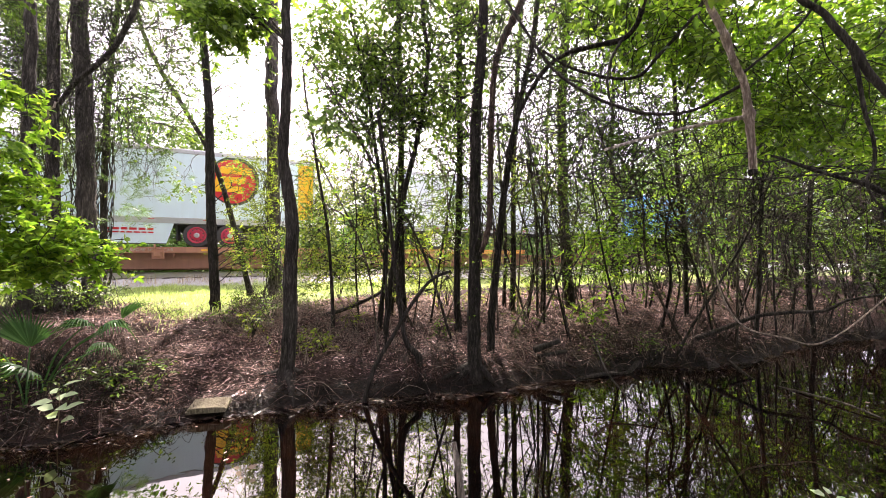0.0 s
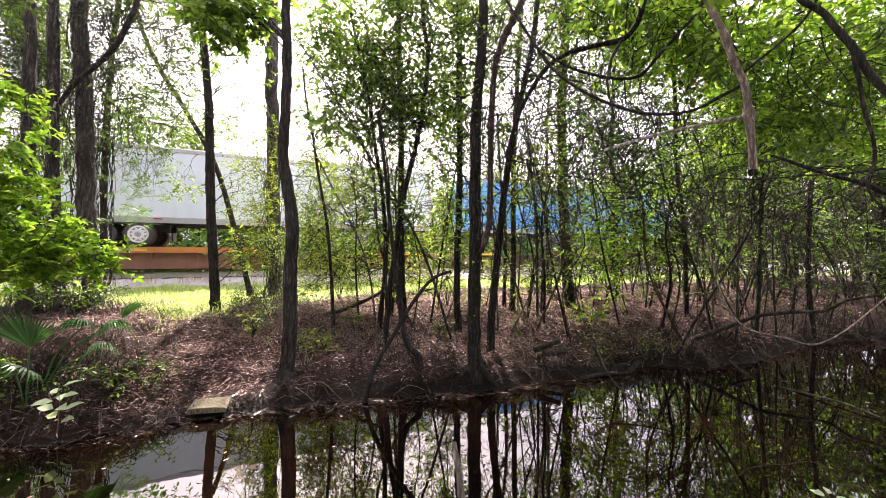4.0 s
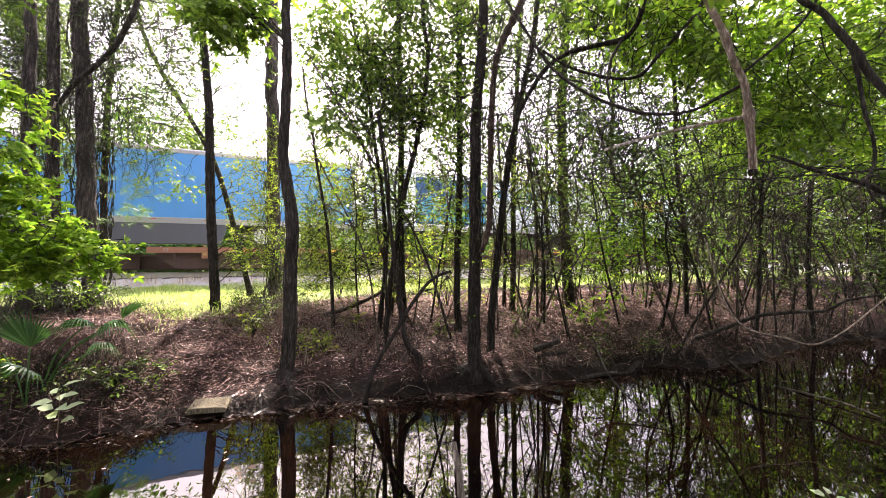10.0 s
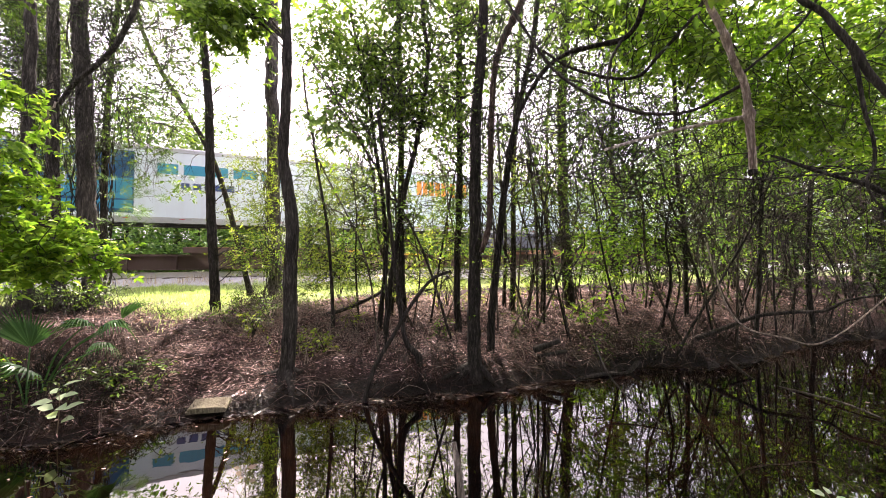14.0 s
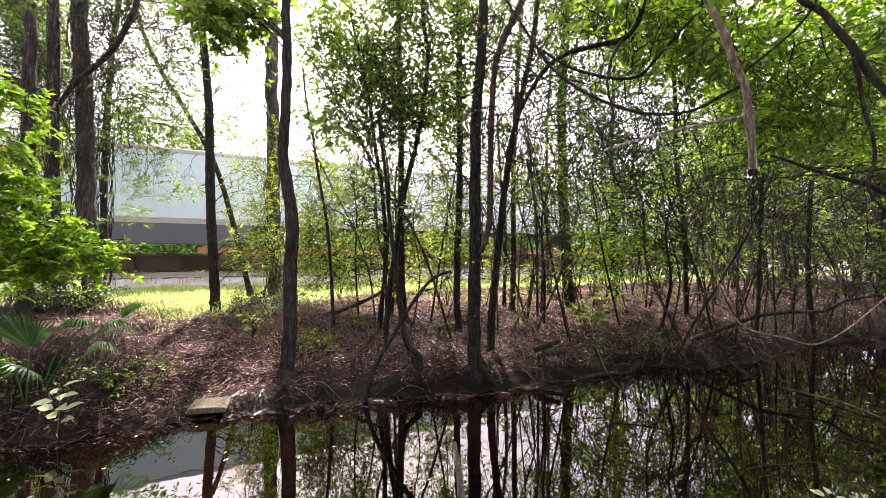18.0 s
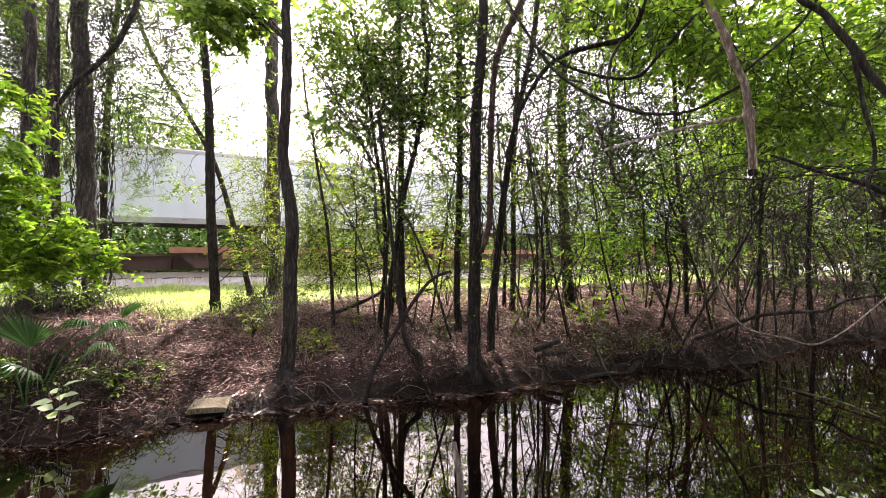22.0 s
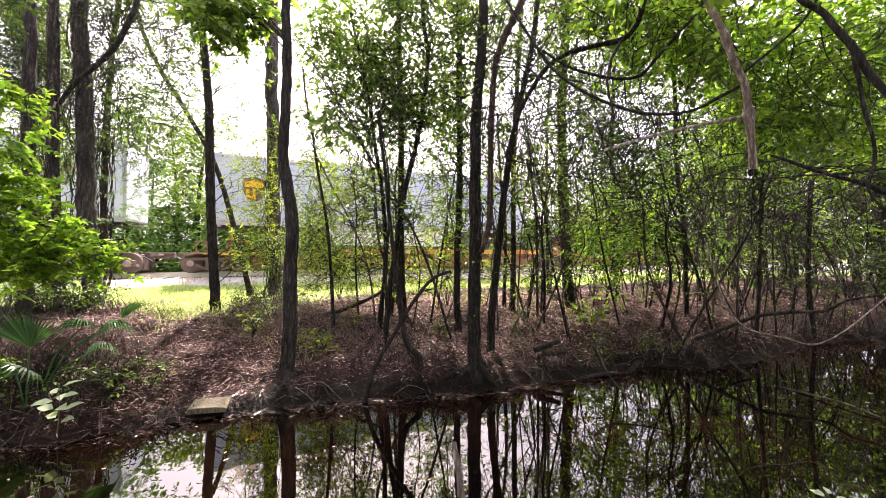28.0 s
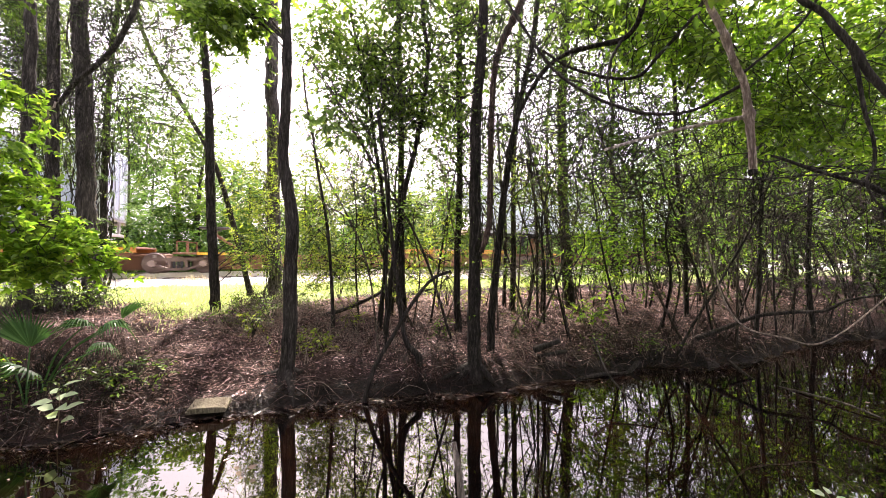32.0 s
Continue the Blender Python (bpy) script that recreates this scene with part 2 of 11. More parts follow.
def sprays(rng, clumps, per_twig=9, twig=0.45, leaf=0.08, droop=0.25, shape=0.5):
    """Leaves on twigs in ellipsoid clumps (x, y, z, rx, ry, rz, twigs). Returns leaf rows and twig rows."""
    P, A, U, T = [], [], [], []
    for cx, cy, cz, rx, ry, rz, count in clumps:
        count = int(count)
        if count < 1:
            continue
        d = unit(rng.standard_normal((count, 3)))
        r = rng.uniform(0, 1, (count, 1)) ** 0.5
        start = np.array((cx, cy, cz)) + d * r * np.array((rx, ry, rz))
        way = unit(d * 0.6 + rng.standard_normal((count, 3)) * 0.7 + np.array((0, 0, 0.1 - droop)))
        ln = twig * rng.uniform(0.5, 1.3, (count, 1))
        f = np.linspace(0.1, 1.0, per_twig)
        pos = start[:, None] + way[:, None] * (ln[:, None] * f[None, :, None]) + np.array((0, 0, -1)) * (ln[:, None] * f[None, :, None] ** 2 * droop * 0.5)
        sd = unit(np.cross(way, np.array((0.01, 0.02, 1.0))))
        sign = np.where(np.arange(per_twig) % 2 == 0, 1.0, -1.0)[None, :, None]
        al = way[:, None] * 0.55 + sd[:, None] * sign * 0.8 + rng.standard_normal(pos.shape) * 0.28 + np.array((0, 0, -0.25))
        up = np.array((0, 0, 1.0)) + rng.standard_normal(pos.shape) * 0.75
        P.append(pos.reshape(-1, 3)), A.append(al.reshape(-1, 3)), U.append(up.reshape(-1, 3))
        T += [(np.array([s, s + w * l]), (0.004, 0.0015)) for s, w, l in zip(start, way, ln)]
    P, A, U = np.vstack(P), np.vstack(A), np.vstack(U)
    size = leaf * rng.uniform(0.55, 1.25, len(P))
    return (P, A, U, size, size * shape), T


def crown(parent, rng, clumps, material, leaf=0.08, per_twig=9, twig=0.45, droop=0.25, shape=0.5, six=False, stems=True, name="crown"):
    rows, twigs = sprays(rng, clumps, per_twig, twig, leaf, droop, shape)
    attach(name, leaf_mesh(name, *rows, material, six), parent)
    if stems and twigs:
        tagged(attach("brushwood", tubes_mesh("brushwood", twigs, BARK_DARK, 3), parent), kind="stuff")


# ---- ground, water ----
SHORE_X = np.array((-60, -20, -8, -5.15, -4.24, -3.52, -2.88, -1.32, -0.23, 0.74, 2.36, 3.73, 4.9, 6.8, 9.4, 12.9, 24, 60))
SHORE_Y = np.array((1.6, 2.8, 3.95, 4.50, 4.92, 5.30, 5.70, 6.0, 6.3, 6.44, 7.15, 7.7, 7.8, 8.2, 9.8, 10.6, 13, 20))
TRACK = np.array((-11.95, 16.29))
ALONG, ACROSS = np.array((0.9164, 0.4003)), np.array((-0.4003, 0.9164))
TRACK_TURN = math.degrees(math.atan2(0.4003, 0.9164))
RAIL_Z = 1.61


def wobble(x, y, s):
    return np.sin(x * s + 1.3 * np.sin(y * s * .7)) * np.sin(y * s * 1.13 + 1.1 * np.sin(x * s * .8 + 2.0))


def height(x, y):
    """Ground height over the water level."""
    x, y = np.asarray(x, float), np.asarray(y, float)
    d = y - np.interp(x, SHORE_X, SHORE_Y) + 0.12 * wobble(x, y, 2.1) + 0.07 * wobble(x, y, 6.3)
    bank = 0.98 * (1 - np.exp(-np.maximum(d, 0) / (1.45 + 1.1 * np.exp(-((x + 3.7) / 0.9) ** 2)))) + 0.05 * (d > 0) * np.minimum(1, d * 8)
    rough = (0.06 * wobble(x, y, 1.7) + 0.045 * wobble(x + 3, y, 4.9) + 0.022 * wobble(x, y + 5, 11) + 0.012 * wobble(x - 2, y, 23)) * np.clip(d * 2, 0, 1)
    bed = -0.55 * (1 - np.exp(np.minimum(d, 0) / 0.9))
    near = (1.25 + 0.06 * wobble(x, y, 3.1) + 0.03 * wobble(x, y, 9)) * np.clip((0.9 + 0.25 * wobble(x, y * .2, 1.3) + 0.1 * wobble(x, y * .2, 4.3) - y) / 0.9, 0, 1) * (np.abs(x) < 90)
    off = (x - TRACK[0]) * ACROSS[0] + (y - TRACK[1]) * ACROSS[1]
    flat = np.clip((off + 7.5) / 3.5, 0, 1)
    up = bank + rough * (1 - 0.7 * flat) + 0.22 * flat
    up = up + 0.22 * np.exp(-((x + 3.4) / .9) ** 2 - ((y - 8.3) / .9) ** 2) - 0.10 * np.exp(-((x + 5.0) / .7) ** 2 - ((y - 7.0) / 1.4) ** 2) + 0.12 * np.exp(-((x - .6) / .5) ** 2 - ((y - 6.8) / .35) ** 2)
    z = np.where(d > 0, up, bed) + near
    ridge = np.clip((3.3 - np.abs(off)) / 1.2, 0, 1)
    return z * (1 - ridge) + ridge * (RAIL_Z - 0.20), d, off


def stretch(lo, hi, step, far):
    mid = np.arange(lo, hi, step)
    grow = np.array([step * 1.35 ** k for k in range(1, 60)]).cumsum()
    grow = grow[grow < far]
    return np.concatenate([lo - grow[::-1], mid, mid[-1] + grow])


def build_ground():
    xs, ys = stretch(-15, 17, 0.11, 1800), stretch(-1.5, 17, 0.11, 1800)
    X, Y = np.meshgrid(xs, ys)
    Z, d, off = height(X, Y)
    nx, ny = len(xs), len(ys)
    idx = np.arange(nx * ny).reshape(ny, nx)
    faces = np.stack([idx[:-1, :-1], idx[:-1, 1:], idx[1:, 1:], idx[1:, :-1]], -1).reshape(-1, 4)
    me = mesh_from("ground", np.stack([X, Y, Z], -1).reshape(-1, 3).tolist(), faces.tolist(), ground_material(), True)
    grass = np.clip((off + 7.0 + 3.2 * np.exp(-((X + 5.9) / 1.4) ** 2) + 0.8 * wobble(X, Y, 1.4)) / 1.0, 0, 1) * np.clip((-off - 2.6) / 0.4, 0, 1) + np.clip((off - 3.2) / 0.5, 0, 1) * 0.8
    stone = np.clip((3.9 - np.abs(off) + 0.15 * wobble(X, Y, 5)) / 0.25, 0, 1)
    # wet mud band, taller to the right to paint in undercut shade too
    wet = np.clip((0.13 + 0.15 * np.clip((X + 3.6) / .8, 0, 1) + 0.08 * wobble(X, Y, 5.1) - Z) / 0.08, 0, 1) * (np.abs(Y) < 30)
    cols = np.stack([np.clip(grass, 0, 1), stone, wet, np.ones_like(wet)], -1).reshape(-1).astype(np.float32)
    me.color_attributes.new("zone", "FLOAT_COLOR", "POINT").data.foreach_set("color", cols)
    tagged(new("ground", me), "brown leaf-strewn pond bank rising to a grassy verge", "ground", kind="structure")
    bm = bmesh.new()
    bmesh.ops.create_grid(bm, x_segments=40, y_segments=20, size=1.0, matrix=Matrix.LocRotScale((0, 4, 0), None, (90, 18, 1)))
    tagged(part("water", bm, water_material(), None, smooth=True), "still dark tannin-brown pond water mirroring the trees", "water", kind="structure")


build_ground()

# ---- railway ----
STEEL = plain("rail_steel", (0.68, 0.65, 0.62), 0.35, 0.5)
RUST_WARM = paint("warm_rust_paint", (0.26, 0.125, 0.078), 0.75, (0.10, 0.06, 0.04), 0.55)
RUST_DARK = paint("rust_brown_paint", (0.105, 0.066, 0.052), 0.75, (0.06, 0.04, 0.03), 0.6)
RUST_LIGHT = paint("faded_red_oxide_paint", (0.405, 0.19, 0.119), 0.7, (0.16, 0.09, 0.06), 0.5)
ORANGE = paint("orange_paint", (0.55, 0.22, 0.05), 0.65, (0.25, 0.11, 0.05), 0.45)
YELLOW = paint("yellow_marker", (0.85, 0.45, 0.05), 0.5, (0.4, 0.22, 0.06), 0.3)
IRON = paint("bogie_iron", (0.175, 0.12, 0.103), 0.7, (0.07, 0.05, 0.04), 0.5)
AXLE = paint("axle_end_iron", (0.36, 0.27, 0.235), 0.6, (0.12, 0.08, 0.06), 0.4)
SLEEPER = bark("sleeper_wood", (0.05, 0.04, 0.03), (0.12, 0.10, 0.08), (0.22, 0.19, 0.16), 20)
WHITE = paint("white_trailer_skin", (0.74, 0.82, 0.90), 0.35, (0.45, 0.42, 0.38), 0.22)
COOL = paint("pale_blue_white_skin", (0.67, 0.82, 0.90), 0.35, (0.42, 0.44, 0.42), 0.22)
GREY = paint("lavender_grey_skin", (0.50, 0.56, 0.73), 0.4, (0.3, 0.28, 0.28), 0.22)
BLUE = paint("sky_blue_skin", (0.107, 0.386, 0.857), 0.4, (0.14, 0.25, 0.4), 0.2)
BLUE_DEEP = paint("deep_blue_panel", (0.0143, 0.0892, 0.238), 0.4, (0.03, 0.10, 0.13), 0.75)
CYAN = paint("cyan_ink", (0.0357, 0.309, 0.476), 0.45, (0.06, 0.2, 0.25), 0.6)
NAVY = paint("navy_ink", (0.0357, 0.0714, 0.214), 0.5, (0.2, 0.2, 0.3), 0.2)
RED_INK = paint("red_ink", (0.55, 0.015, 0.025), 0.45, (0.4, 0.1, 0.08), 0.2)
YELLOW_INK = paint("yellow_ink", (0.85, 0.44, 0.01), 0.45, (0.6, 0.3, 0.05), 0.2)
ORANGE_INK = paint("orange_ink", (0.92, 0.34, 0.04), 0.45, (0.7, 0.35, 0.15), 0.2)
PINK_INK = paint("faded_pink_ink", (0.75, 0.30, 0.40), 0.5, (0.6, 0.4, 0.4), 0.3)
BROWN_INK = paint("brown_ink", (0.13, 0.06, 0.035), 0.5, (0.1, 0.06, 0.04), 0.2)
BLACK_INK = plain("black_ink", (0.03, 0.03, 0.035), 0.5)
PALE_INK = plain("pale_grey_lettering", (0.55, 0.60, 0.66), 0.6)
CHALK = plain("faded_white_lettering", (0.446, 0.403, 0.346), 0.7)
RUBBER = plain("tyre_rubber", (0.06, 0.058, 0.058), 0.85)
RIM = plain("white_rim", (0.85, 0.85, 0.86), 0.4)
RIM_RED = plain("red_rim", (0.50, 0.03, 0.07), 0.45)
HUB = plain("grey_hub", (0.42, 0.42, 0.44), 0.45, 0.2)
RIM_DARK = plain("dark_rim", (0.10, 0.10, 0.11), 0.5)
SKIRT = paint("charcoal_side_skirt", (0.11, 0.12, 0.15), 0.6, (0.2, 0.18, 0.16), 0.3)
SKIRT_PALE = paint("pale_side_skirt", (0.663, 0.663, 0.643), 0.6, (0.4, 0.36, 0.32), 0.3)
CHASSIS = plain("black_chassis", (0.045, 0.045, 0.05), 0.6)
ALUMINIUM = plain("aluminium_rail", (0.531, 0.54, 0.557), 0.4, 0.4)
MOVERS = []      # (thing, place along the train)
WHEELSETS = []


def on_track(u, z=0.0):
    p = TRACK + ALONG * u
    return pose(p[0], p[1], RAIL_Z + z, 0, 0, TRACK_TURN)


def build_track():
    for side, y in (("near", -0.7525), ("far", 0.7525)):
        bm = boxes((-120, y - 0.035, -0.04, 120, y + 0.035, 0.0), (-120, y - 0.009, -0.15, 120, y + 0.009, -0.04), (-120, y - 0.07, -0.17, 120, y + 0.07, -0.15))
        rail = tagged(part("rail", bm, STEEL, None), "worn steel running rail on wooden sleepers", "rail", "rails of the track")
        rail.matrix_world = on_track(0)
    tie = part("railway_sleeper", box(bmesh.new(), -0.115, -1.3, -0.34, 0.115, 1.3, -0.175, 0.015), SLEEPER, None)
    tagged(tie, "weathered wooden sleeper bedded in pale ballast", "railway sleeper", "sleepers of the track")
    tie.matrix_world = on_track(-20)
    for k in range(1, 110):
        copy_thing(tie, on_track(-20 + k * 0.53) @ pose(0, 0.02 * math.sin(k * 2.7), 0, 0, 0, math.sin(k * 1.9)))


def bogie(parent, u, name="bogie"):
    """A two-axle freight bogie under its car, centred at u on the car."""
    bg = attach(name, None, parent)
    bg.matrix_local = pose(u, 0, 0)
    for y in (-1.02, 1.02):
        frame_bm = bmesh.new()
        for prof in ([(-1.14, .40), (-1.14, .52), (-.80, .66), (.80, .66), (1.14, .52), (1.14, .40), (.74, .54), (-.74, .54)],
                     [(-1.14, .40), (-1.06, .34), (-.80, .34), (-.34, .12), (.34, .12), (.80, .34), (1.06, .34), (1.14, .40), (.80, .43), (.34, .22), (-.34, .22), (-.80, .43)],
                     [(-.34, .54), (-.24, .54), (-.24, .2), (-.34, .2)], [(.24, .54), (.34, .54), (.34, .2), (.24, .2)]):
            va = [frame_bm.verts.new((x, y - .07, z)) for x, z in prof]
            vb = [frame_bm.verts.new((x, y + .07, z)) for x, z in prof]
            frame_bm.faces.new(va), frame_bm.faces.new(vb[::-1])
            for i in range(len(va)):
                j = (i + 1) % len(va)
                frame_bm.faces.new((va[j], va[i], vb[i], vb[j]))
        bmesh.ops.recalc_face_normals(frame_bm, faces=frame_bm.faces)
        part("side_frame", frame_bm, IRON, bg)
        part("spring_nest", boxes(*[(x - .05, y - .06, .22, x + .05, y + .06, .53) for x in (-.14, 0, .14)], bevel=0.03), CHASSIS, bg)
        for x in (-.89, .89):
            cap = lathe([(-.1, .05), (-.1, .13), (.08, .15), (.08, .04)], 14)
            ob = part("axle_cap", cap, AXLE, bg, smooth=False)
            ob.matrix_local = pose(x, y + math.copysign(.05, y), .42, 0, 0, 0 if y < 0 else 180)
    part("bolster", box(bmesh.new(), -.22, -1.1, .48, .22, 1.1, .72, .04), IRON, bg)
    for x in (-.89, .89):
        tmp = lathe([(-1.0, .07), (-.82, .08), (-.82, .40), (-.80, .425), (-.69, .43), (-.69, .455), (-.66, .455), (-.66, .08), (.66, .08), (.66, .455), (.69, .455), (.69, .43), (.80, .425), (.82, .40), (.82, .08), (1.0, .07)], 32)
        ws = part("wheelset", tmp, IRON, parent)
        part("hub_mark", boxes((-.05, -.835, .22, .05, -.822, .34)), CHALK, ws)
        WHEELSETS.append((ws, u + x))
        ws.matrix_local = pose(u + x, 0, .43)


def lettering(words, x, z, size, parent, material=None):
    """Painted letters, each a part of its own."""
    for ch in words:
        if ch == " ":
            x += size * .32
            continue
        cu = bpy.data.curves.new("letter", "FONT")
        cu.body, cu.size, cu.extrude = ch, size, 0.002
        tmp = bpy.data.objects.new("letter", cu)
        scene.collection.objects.link(tmp)
        me = bpy.data.meshes.new_from_object(tmp.evaluated_get(bpy.context.evaluated_depsgraph_get()))
        bpy.data.objects.remove(tmp)
        me.materials.clear()
        me.materials.append(material or CHALK)
        attach("letter", me, parent).matrix_local = pose(x, -1.325, z, 90, 0, 0)
        x += max(v.co.x for v in me.vertices) + size * .08


def bars(parent, x, z, widths, h, gap, material, y=-1.318, name="mark"):
    """A row of plain marks the size of unreadable letters."""
    for w in widths:
        part(name, box(bmesh.new(), x, y - .004, z, x + w, y + .004, z + h), material, parent)
        x += w + gap


def spine_car(u0, u1, bogies, deck, hitch, deck_paint, words="", front_coupler=False, rear_coupler=False, sill=None):
    """A platform of a spine car from u0 to u1; deck: stretch with the wheel platform; hitch: (place, lean)."""
    car = tagged(new("spine_car"), "rusty brown railway spine car with a flat wheel platform", "rail car", "cars of the train")
    L = u1 - u0
    RUST = sill or RUST_DARK
    part("centre_sill", boxes((0.5, -.42, .16, L - .5, .42, .78), (0.5, -.62, .70, L - .5, .62, .80), (0.5, -.6, .13, L - .5, .6, .17), bevel=.015), RUST, car)
    n = max(3, int(L / 1.6))
    for k in range(n):
        x = .9 + (L - 1.8) * k / (n - 1)
        part("rib", box(bmesh.new(), x - .02, -.6, .17, x + .02, -.425, .70), RUST, car)
    d0, d1 = deck[0] - u0, deck[1] - u0
    pf = part("wheel_platform", boxes((d0, -1.3, 1.02, d1, 1.3, 1.09), bevel=.01), RUST, car)
    part("edge_beam", prism([(d0, 1.085), (d1, 1.085), (d1, .86), (d0, .86)], -1.318, -1.29), deck_paint, pf)
    part("edge_beam", prism([(d0, 1.085), (d1, 1.085), (d1, .86), (d0, .86)], 1.29, 1.318), deck_paint, pf)
    part("side_web", prism([(d0 + .2, .86), (d1 - .1, .86), (d1 - .9, .20), (d0 + .9, .20)], -1.12, -1.08), RUST, car)
    part("side_web", prism([(d0 + .2, .86), (d1 - .1, .86), (d1 - .9, .20), (d0 + .9, .20)], 1.08, 1.12), RUST, car)
    for k in range(5):
        x = d0 + .9 + (d1 - d0 - 1.8) * k / 4
        part("gusset", prism([(x - .03, .86), (x + .03, .86), (x + .03, .62), (x - .03, .62)], -1.27, -1.12), RUST, car)
    for k in range(int((d1 - d0) / 1.0)):
        part("deck_plank", box(bmesh.new(), d0 + .05 + k * 1.0, -1.25, 1.09, d0 + .97 + k * 1.0, 1.25, 1.10), RUST_LIGHT, pf)
    part("reflector", box(bmesh.new(), d0 + (d1 - d0) * .42, -1.324, .93, d0 + (d1 - d0) * .42 + .5, -1.319, 1.02), YELLOW, pf)
    part("reflector", box(bmesh.new(), d1 - .75, -1.324, .93, d1 - .25, -1.319, 1.02), YELLOW, pf)
    winch = part("tie_down", boxes((d0 + 1.9, -1.40, .62, d0 + 2.3, -1.32, 1.0), (d0 + 1.97, -1.44, .70, d0 + 2.23, -1.40, .9), (d0 + 1.95, -1.37, 1.0, d0 + 2.02, -1.33, 1.2), bevel=.012), RUST_LIGHT, car)
    if words == "bars":
        bars(pf, d0 + 2.6, .93, (.14, .08, .14, .14, .1, .14), .12, .06, CHALK, -1.3195)
    elif words:
        lettering(words, d0 + .55, .92, .17, pf)
    if hitch:
        hx, lean = hitch[0] - u0, hitch[1]
        ht = attach("hitch", None, car)
        ht.matrix_local = pose(hx, 0, 0)
        part("hitch_post", prism([(-.10, .78), (.06, .78), (.02 + lean * .16, 1.95), (-.12 + lean * .16, 1.95)], -.38, .38), RUST, ht)
        part("hitch_plate", boxes((-.45, -.5, 1.96, .75, .5, 2.03), (-.12, -.42, 1.88, .34, .42, 1.96), bevel=.015), CHASSIS, ht)
        for y0, y1 in ((-.36, -.27), (.27, .36)):
            part("hitch_strut", prism([(.12 * lean, 1.78), (.12 * lean, 1.66), (1.28 * lean, .84), (1.42 * lean, .84)], y0, y1), RUST, ht)
        part("strut_foot", boxes((1.18 * lean - .06, -.45, .80, 1.18 * lean + .32, .45, .90), bevel=.01), RUST_LIGHT, ht)
        part("end_platform", boxes((-1.2, -1.25, .80, 1.1, 1.25, .88), bevel=.01), RUST, car).matrix_local = pose(hx, 0, 0)
        part("marker_strip", box(bmesh.new(), hx - .35, -1.262, .78, hx + .75, -1.252, .88), YELLOW, car)
        for y in (-.9, .9):
            part("grab_rail", boxes((hx - 1.15, y - .02, .88, hx - 1.11, y + .02, 1.35), (hx - .75, y - .02, .88, hx - .71, y + .02, 1.35), (hx - 1.15, y - .02, 1.33, hx - .71, y + .02, 1.37)), RUST, car)
    for b in bogies:
        bogie(car, b - u0)
    for flag, x0, x1 in ((front_coupler, -.55, .5), (rear_coupler, L - .5, L + .55)):
        if flag:
            part("coupler", boxes((x0, -.12, .62, x1, .12, .88), ((x0 + x1) / 2 - .15, -.9, .72, (x0 + x1) / 2 + .15, .9, .82), bevel=.02), IRON, car)
            part("air_hose", tube_part([(x0, -.35, .7), ((x0 + x1) / 2, -.38, .42), (x1, -.35, .7)], .03), CHASSIS, car)
    car.matrix_world = on_track(u0)
    MOVERS.append((car, u0, 0.0))
    return car


def tube_part(ctrl, r, sides=8):
    bm = bmesh.new()
    p = curve_points(ctrl, .08)
    v, f = tube(p, [r] * len(p), sides, 0)
    vs = [bm.verts.new(c) for c in v]
    for q in f:
        bm.faces.new([vs[i] for i in q])
    return bm


